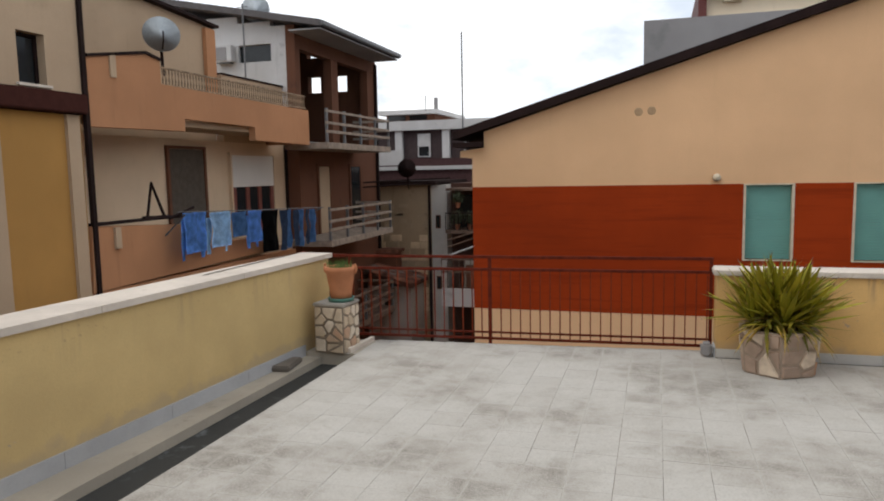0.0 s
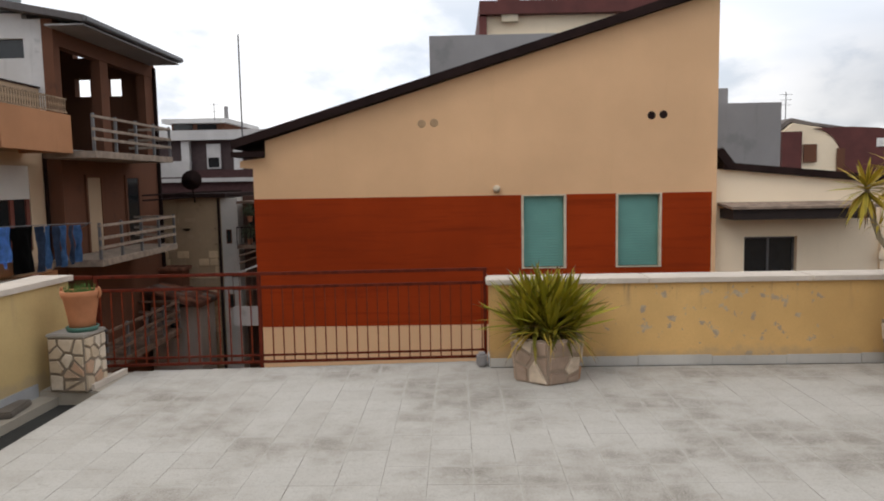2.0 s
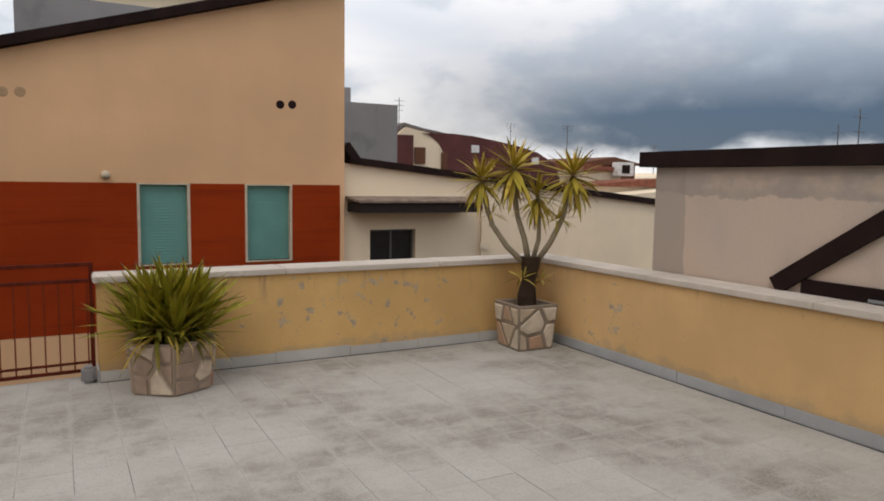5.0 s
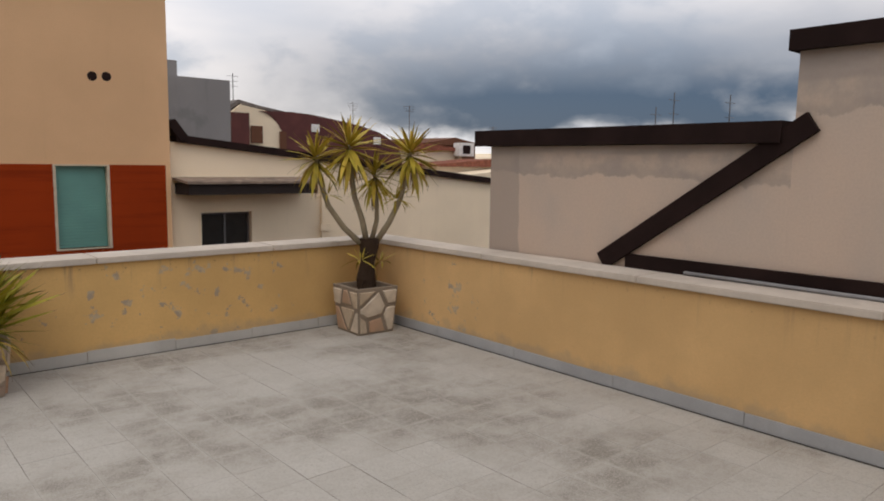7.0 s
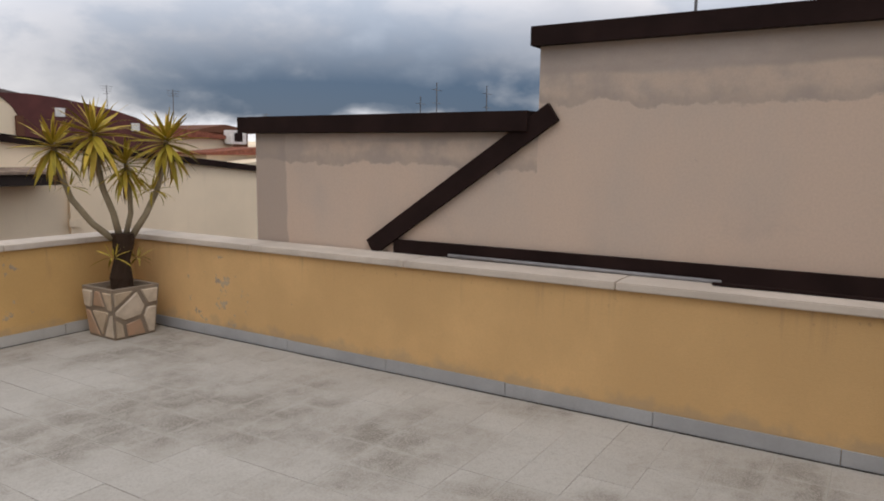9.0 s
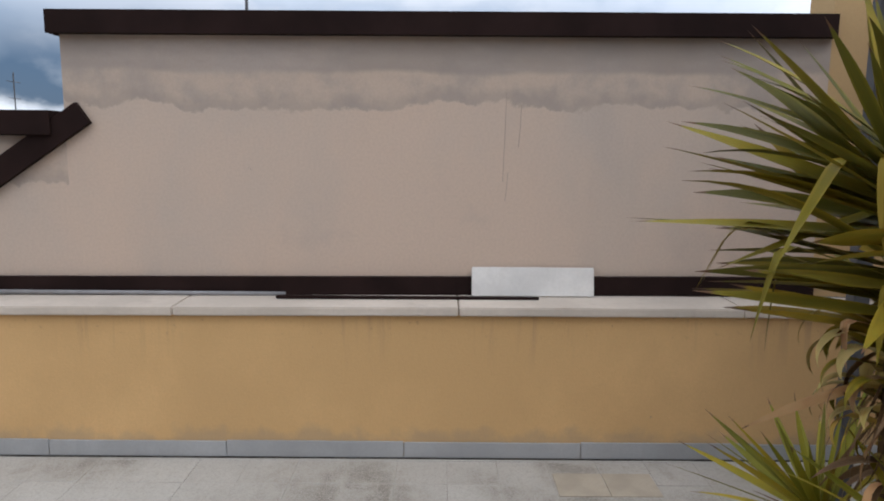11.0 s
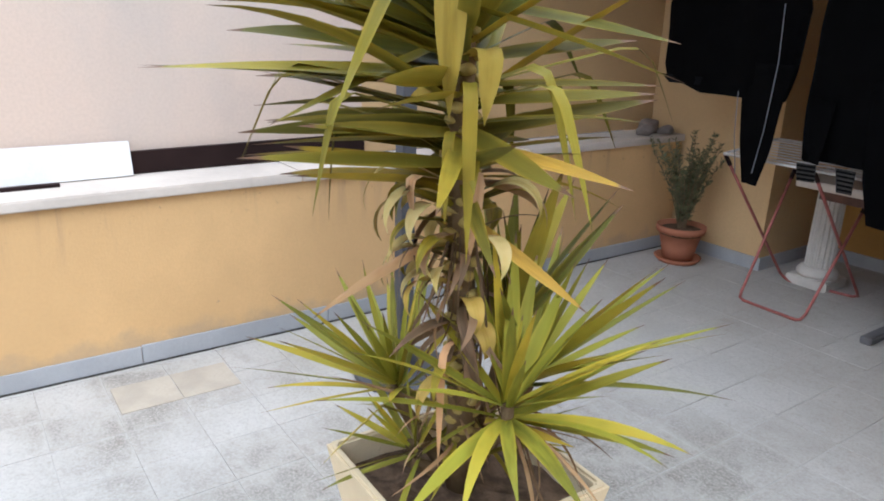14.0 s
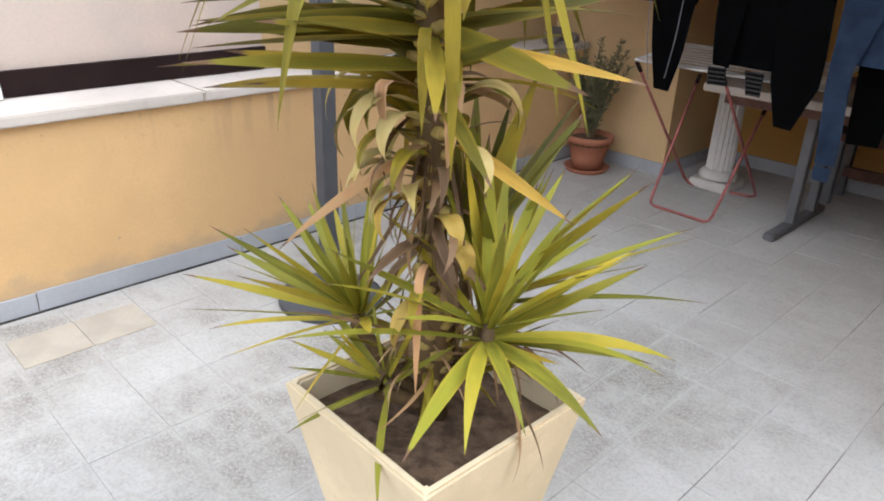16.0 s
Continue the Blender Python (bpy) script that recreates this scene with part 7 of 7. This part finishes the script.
aerial(-2.48, 12.3, 2.3, 3.95, "thin bare aerial mast on the house corner", 0, 0, 0.012)
aerial(9.95, 21.0, 2.9, 3.9, "thin television aerial on a tiled roof", 3, 0.35, 0.012)
aerial(26.6, 40.0, 2.0, 5.2, "television aerial on a far roof", 4, 0.8, 0.02)
aerial(28.0, 36.0, 2.0, 4.9, "tall television aerial on a far roof", 3, 0.9, 0.025)
aerial(44.0, 45.0, 2.0, 4.6, "television aerial on a far roof", 3, 0.9, 0.03)
aerial(7.8, 5.74, 1.74, 2.24, "television aerial behind the flat roof", 3, 0.2, 0.006)
aerial(7.8, 5.13, 1.74, 2.18, "television aerial behind the flat roof", 3, 0.2, 0.006)
aerial(7.8, 5.95, 1.74, 2.10, "television aerial behind the flat roof", 2, 0.2, 0.006)
aerial(7.0, 2.9, 2.2, 2.85, "thin aerial mast on the roof", 0, 0, 0.012)
aerial(-9.0, 30.5, 4.3, 5.0, "television aerial on the flats", 3, 0.4, 0.014)
aerial(-9.4, 16.9, 3.6, 5.95, "thin aerial mast by the house wall", 1, 0.3, 0.02)

# ---- floor tiles ----


def tile_mat(name, island):
    """Pale cement tile: smooth and chalky near its joints, worn to dark and white grit in the middle of some tiles."""
    m = Nodes(name, 0.88)
    pos = m.n.new("ShaderNodeNewGeometry").outputs["Position"]
    sep = m.n.new("ShaderNodeSeparateXYZ")
    m.l.new(pos, sep.inputs[0])
    r = m.random(island)
    r2 = m.mul(m.mul(r, 37.7), 1.0, "FRACT")
    base = m.mix(r2, (0.428, 0.41, 0.374), (0.468, 0.452, 0.416))
    base = m.mix(m.mul(m.step(m.noise(0.9, 5, 0.6, pos), 0.36, 0.68), 0.40), base, (0.355, 0.325, 0.28))
    scuffs = m.step(m.noise(4.2, 6, 0.68, pos), 0.40, 0.68)
    base = m.mix(m.mul(scuffs, 0.40), base, (0.50, 0.482, 0.445))
    # distance from the joints, as a share of a tile
    def inner(v, start):
        u = m.mul(m.mul(m.mul(v, start, "SUBTRACT"), 1 / S), 1.0, "FRACT")
        return m.mul(0.5, m.mul(m.mul(u, 0.5, "SUBTRACT"), 1.0, "ABSOLUTE"), "SUBTRACT")
    edge = m.mul(inner(sep.outputs[0], TX0), inner(sep.outputs[1], TY0), "MINIMUM")
    middle = m.step(m.mul(edge, m.mul(m.noise(11, 5, 0.7, pos), 0.20), "ADD"), 0.085, 0.20, 0.25, 1.0)
    worn = m.step(m.mul(m.noise(0.9, 6, 0.62, pos), m.mul(r, 0.045), "ADD"), 0.45, 0.66)
    worn = m.mul(worn, m.step(sep.outputs[1], -1.6, -0.4, 0.12, 1.0))
    worn = m.mul(m.mul(worn, middle), m.step(m.noise(4.6, 6, 0.7, pos), 0.36, 0.62, 0.15, 1.0))
    grit = m.step(m.noise(95, 4, 0.7, pos), 0.40, 0.58)
    base = m.mix(m.mul(worn, 0.42), base, (0.275, 0.25, 0.21))
    base = m.mix(m.mul(m.mul(grit, worn), 0.70), base, (0.135, 0.12, 0.10))
    chips = m.step(m.noise(130, 3, 0.6, pos), 0.60, 0.66)
    base = m.mix(m.mul(m.mul(chips, worn), 0.8), base, (0.60, 0.58, 0.54))
    base = m.mix(m.mul(m.step(m.noise(75, 5, 0.75, pos), 0.45, 0.66), 0.30), base, (0.22, 0.20, 0.172))
    fine = m.step(m.noise(26, 6, 0.78, pos), 0.48, 0.70)
    base = m.mix(m.mul(fine, 0.34), base, (0.28, 0.255, 0.22))
    stain = m.step(m.noise(2.6, 6, 0.7, pos, (1.0, 1.6, 1.0)), 0.58, 0.72)
    base = m.mix(m.mul(stain, 0.35), base, (0.28, 0.245, 0.20))
    spots = m.step(m.noise(13, 5, 0.7, pos), 0.72, 0.76)
    base = m.mix(m.mul(spots, 0.6), base, (0.16, 0.14, 0.12))
    m.color(base).bump(m.mul(m.noise(120, 4, 0.7, pos), m.mul(worn, grit), "SUBTRACT"), 0.4, 0.003)
    return m.mat


S, TX0, TY0 = 0.25, 0.20, 0.165
TILE, TILE_REST = tile_mat("cement_tile", False), tile_mat("cement_tile_far", True)


def west_edge(y):
    return -1.985


def north_edge(x):
    return YF - 0.027 if x > XS - 0.02 else 7.06 + (x + 2.3) * 0.24 / 3.45


floor_ob = bpy.data.objects["floor"]
gap, gap_y, depth = 0.0013, 0.0006, 0.0042


def tile_bm(bm, x0, x1, y0, y1, z=0.0):
    b = 0.0012
    lo = [bm.verts.new(p) for p in ((x0, y0, z - depth), (x1, y0, z - depth), (x1, y1, z - depth), (x0, y1, z - depth))]
    mid = [bm.verts.new(p) for p in ((x0, y0, z - b), (x1, y0, z - b), (x1, y1, z - b), (x0, y1, z - b))]
    hi = [bm.verts.new(p) for p in ((x0 + b, y0 + b, z), (x1 - b, y0 + b, z), (x1 - b, y1 - b, z), (x0 + b, y1 - b, z))]
    bm.faces.new(hi)
    for p, q in ((lo, mid), (mid, hi)):
        for k in range(4):
            j = (k + 1) % 4
            bm.faces.new((p[k], p[j], q[j], q[k]))


bm = bmesh.new()
tile_bm(bm, gap - S / 2, S / 2 - gap, gap_y - S / 2, S / 2 - gap_y)
tile_me = bpy.data.meshes.new("tile")
bm.to_mesh(tile_me)
bm.free()
tile_me.materials.append(TILE)
patch_me = tile_me.copy()
patch_me.materials[0] = plaster("beige_replacement_tile", (0.43, 0.38, 0.305), (0.34, 0.30, 0.245), 0.5, big=5, grain=90)
rest = bmesh.new()
rt = random.Random(77)
count = 0
for i in range(-10, 20):
    for j in range(-29, 29):
        x0, y0 = TX0 + i * S, TY0 + j * S
        x1, y1 = x0 + S, y0 + S
        cx, cy = x0 + S / 2, y0 + S / 2
        wob = rt.uniform(-0.0012, 0.0008)
        if 1.4 < cx < 4.9 and -1.9 < cy < 3.4 and x1 < XR - 0.02 and count < 300:
            o = new("tile", tile_me)
            o.parent, o.location = floor_ob, (cx, cy, wob)
            o.rotation_euler = (rt.uniform(-0.002, 0.002), rt.uniform(-0.002, 0.002), 0)
            count += 1
            continue
        a, b = max(x0, west_edge(cy)), min(x1, XR - 0.027)
        c, d = max(y0, YR - 0.69), min(y1, north_edge(cx))
        if b - a > 0.02 and d - c > 0.02:
            tile_bm(rest, a + gap, b - gap, c + gap_y, d - gap_y, wob)
for y0_ in (0.662, 0.902):
    o = new("tile", patch_me)
    o.parent, o.location, o.scale = floor_ob, (4.70, y0_ - 0.12, 0.0035), (0.232 / S, 0.238 / S, 1)
tagged(part("tile_field", rest, TILE_REST, floor_ob), kind="stuff")
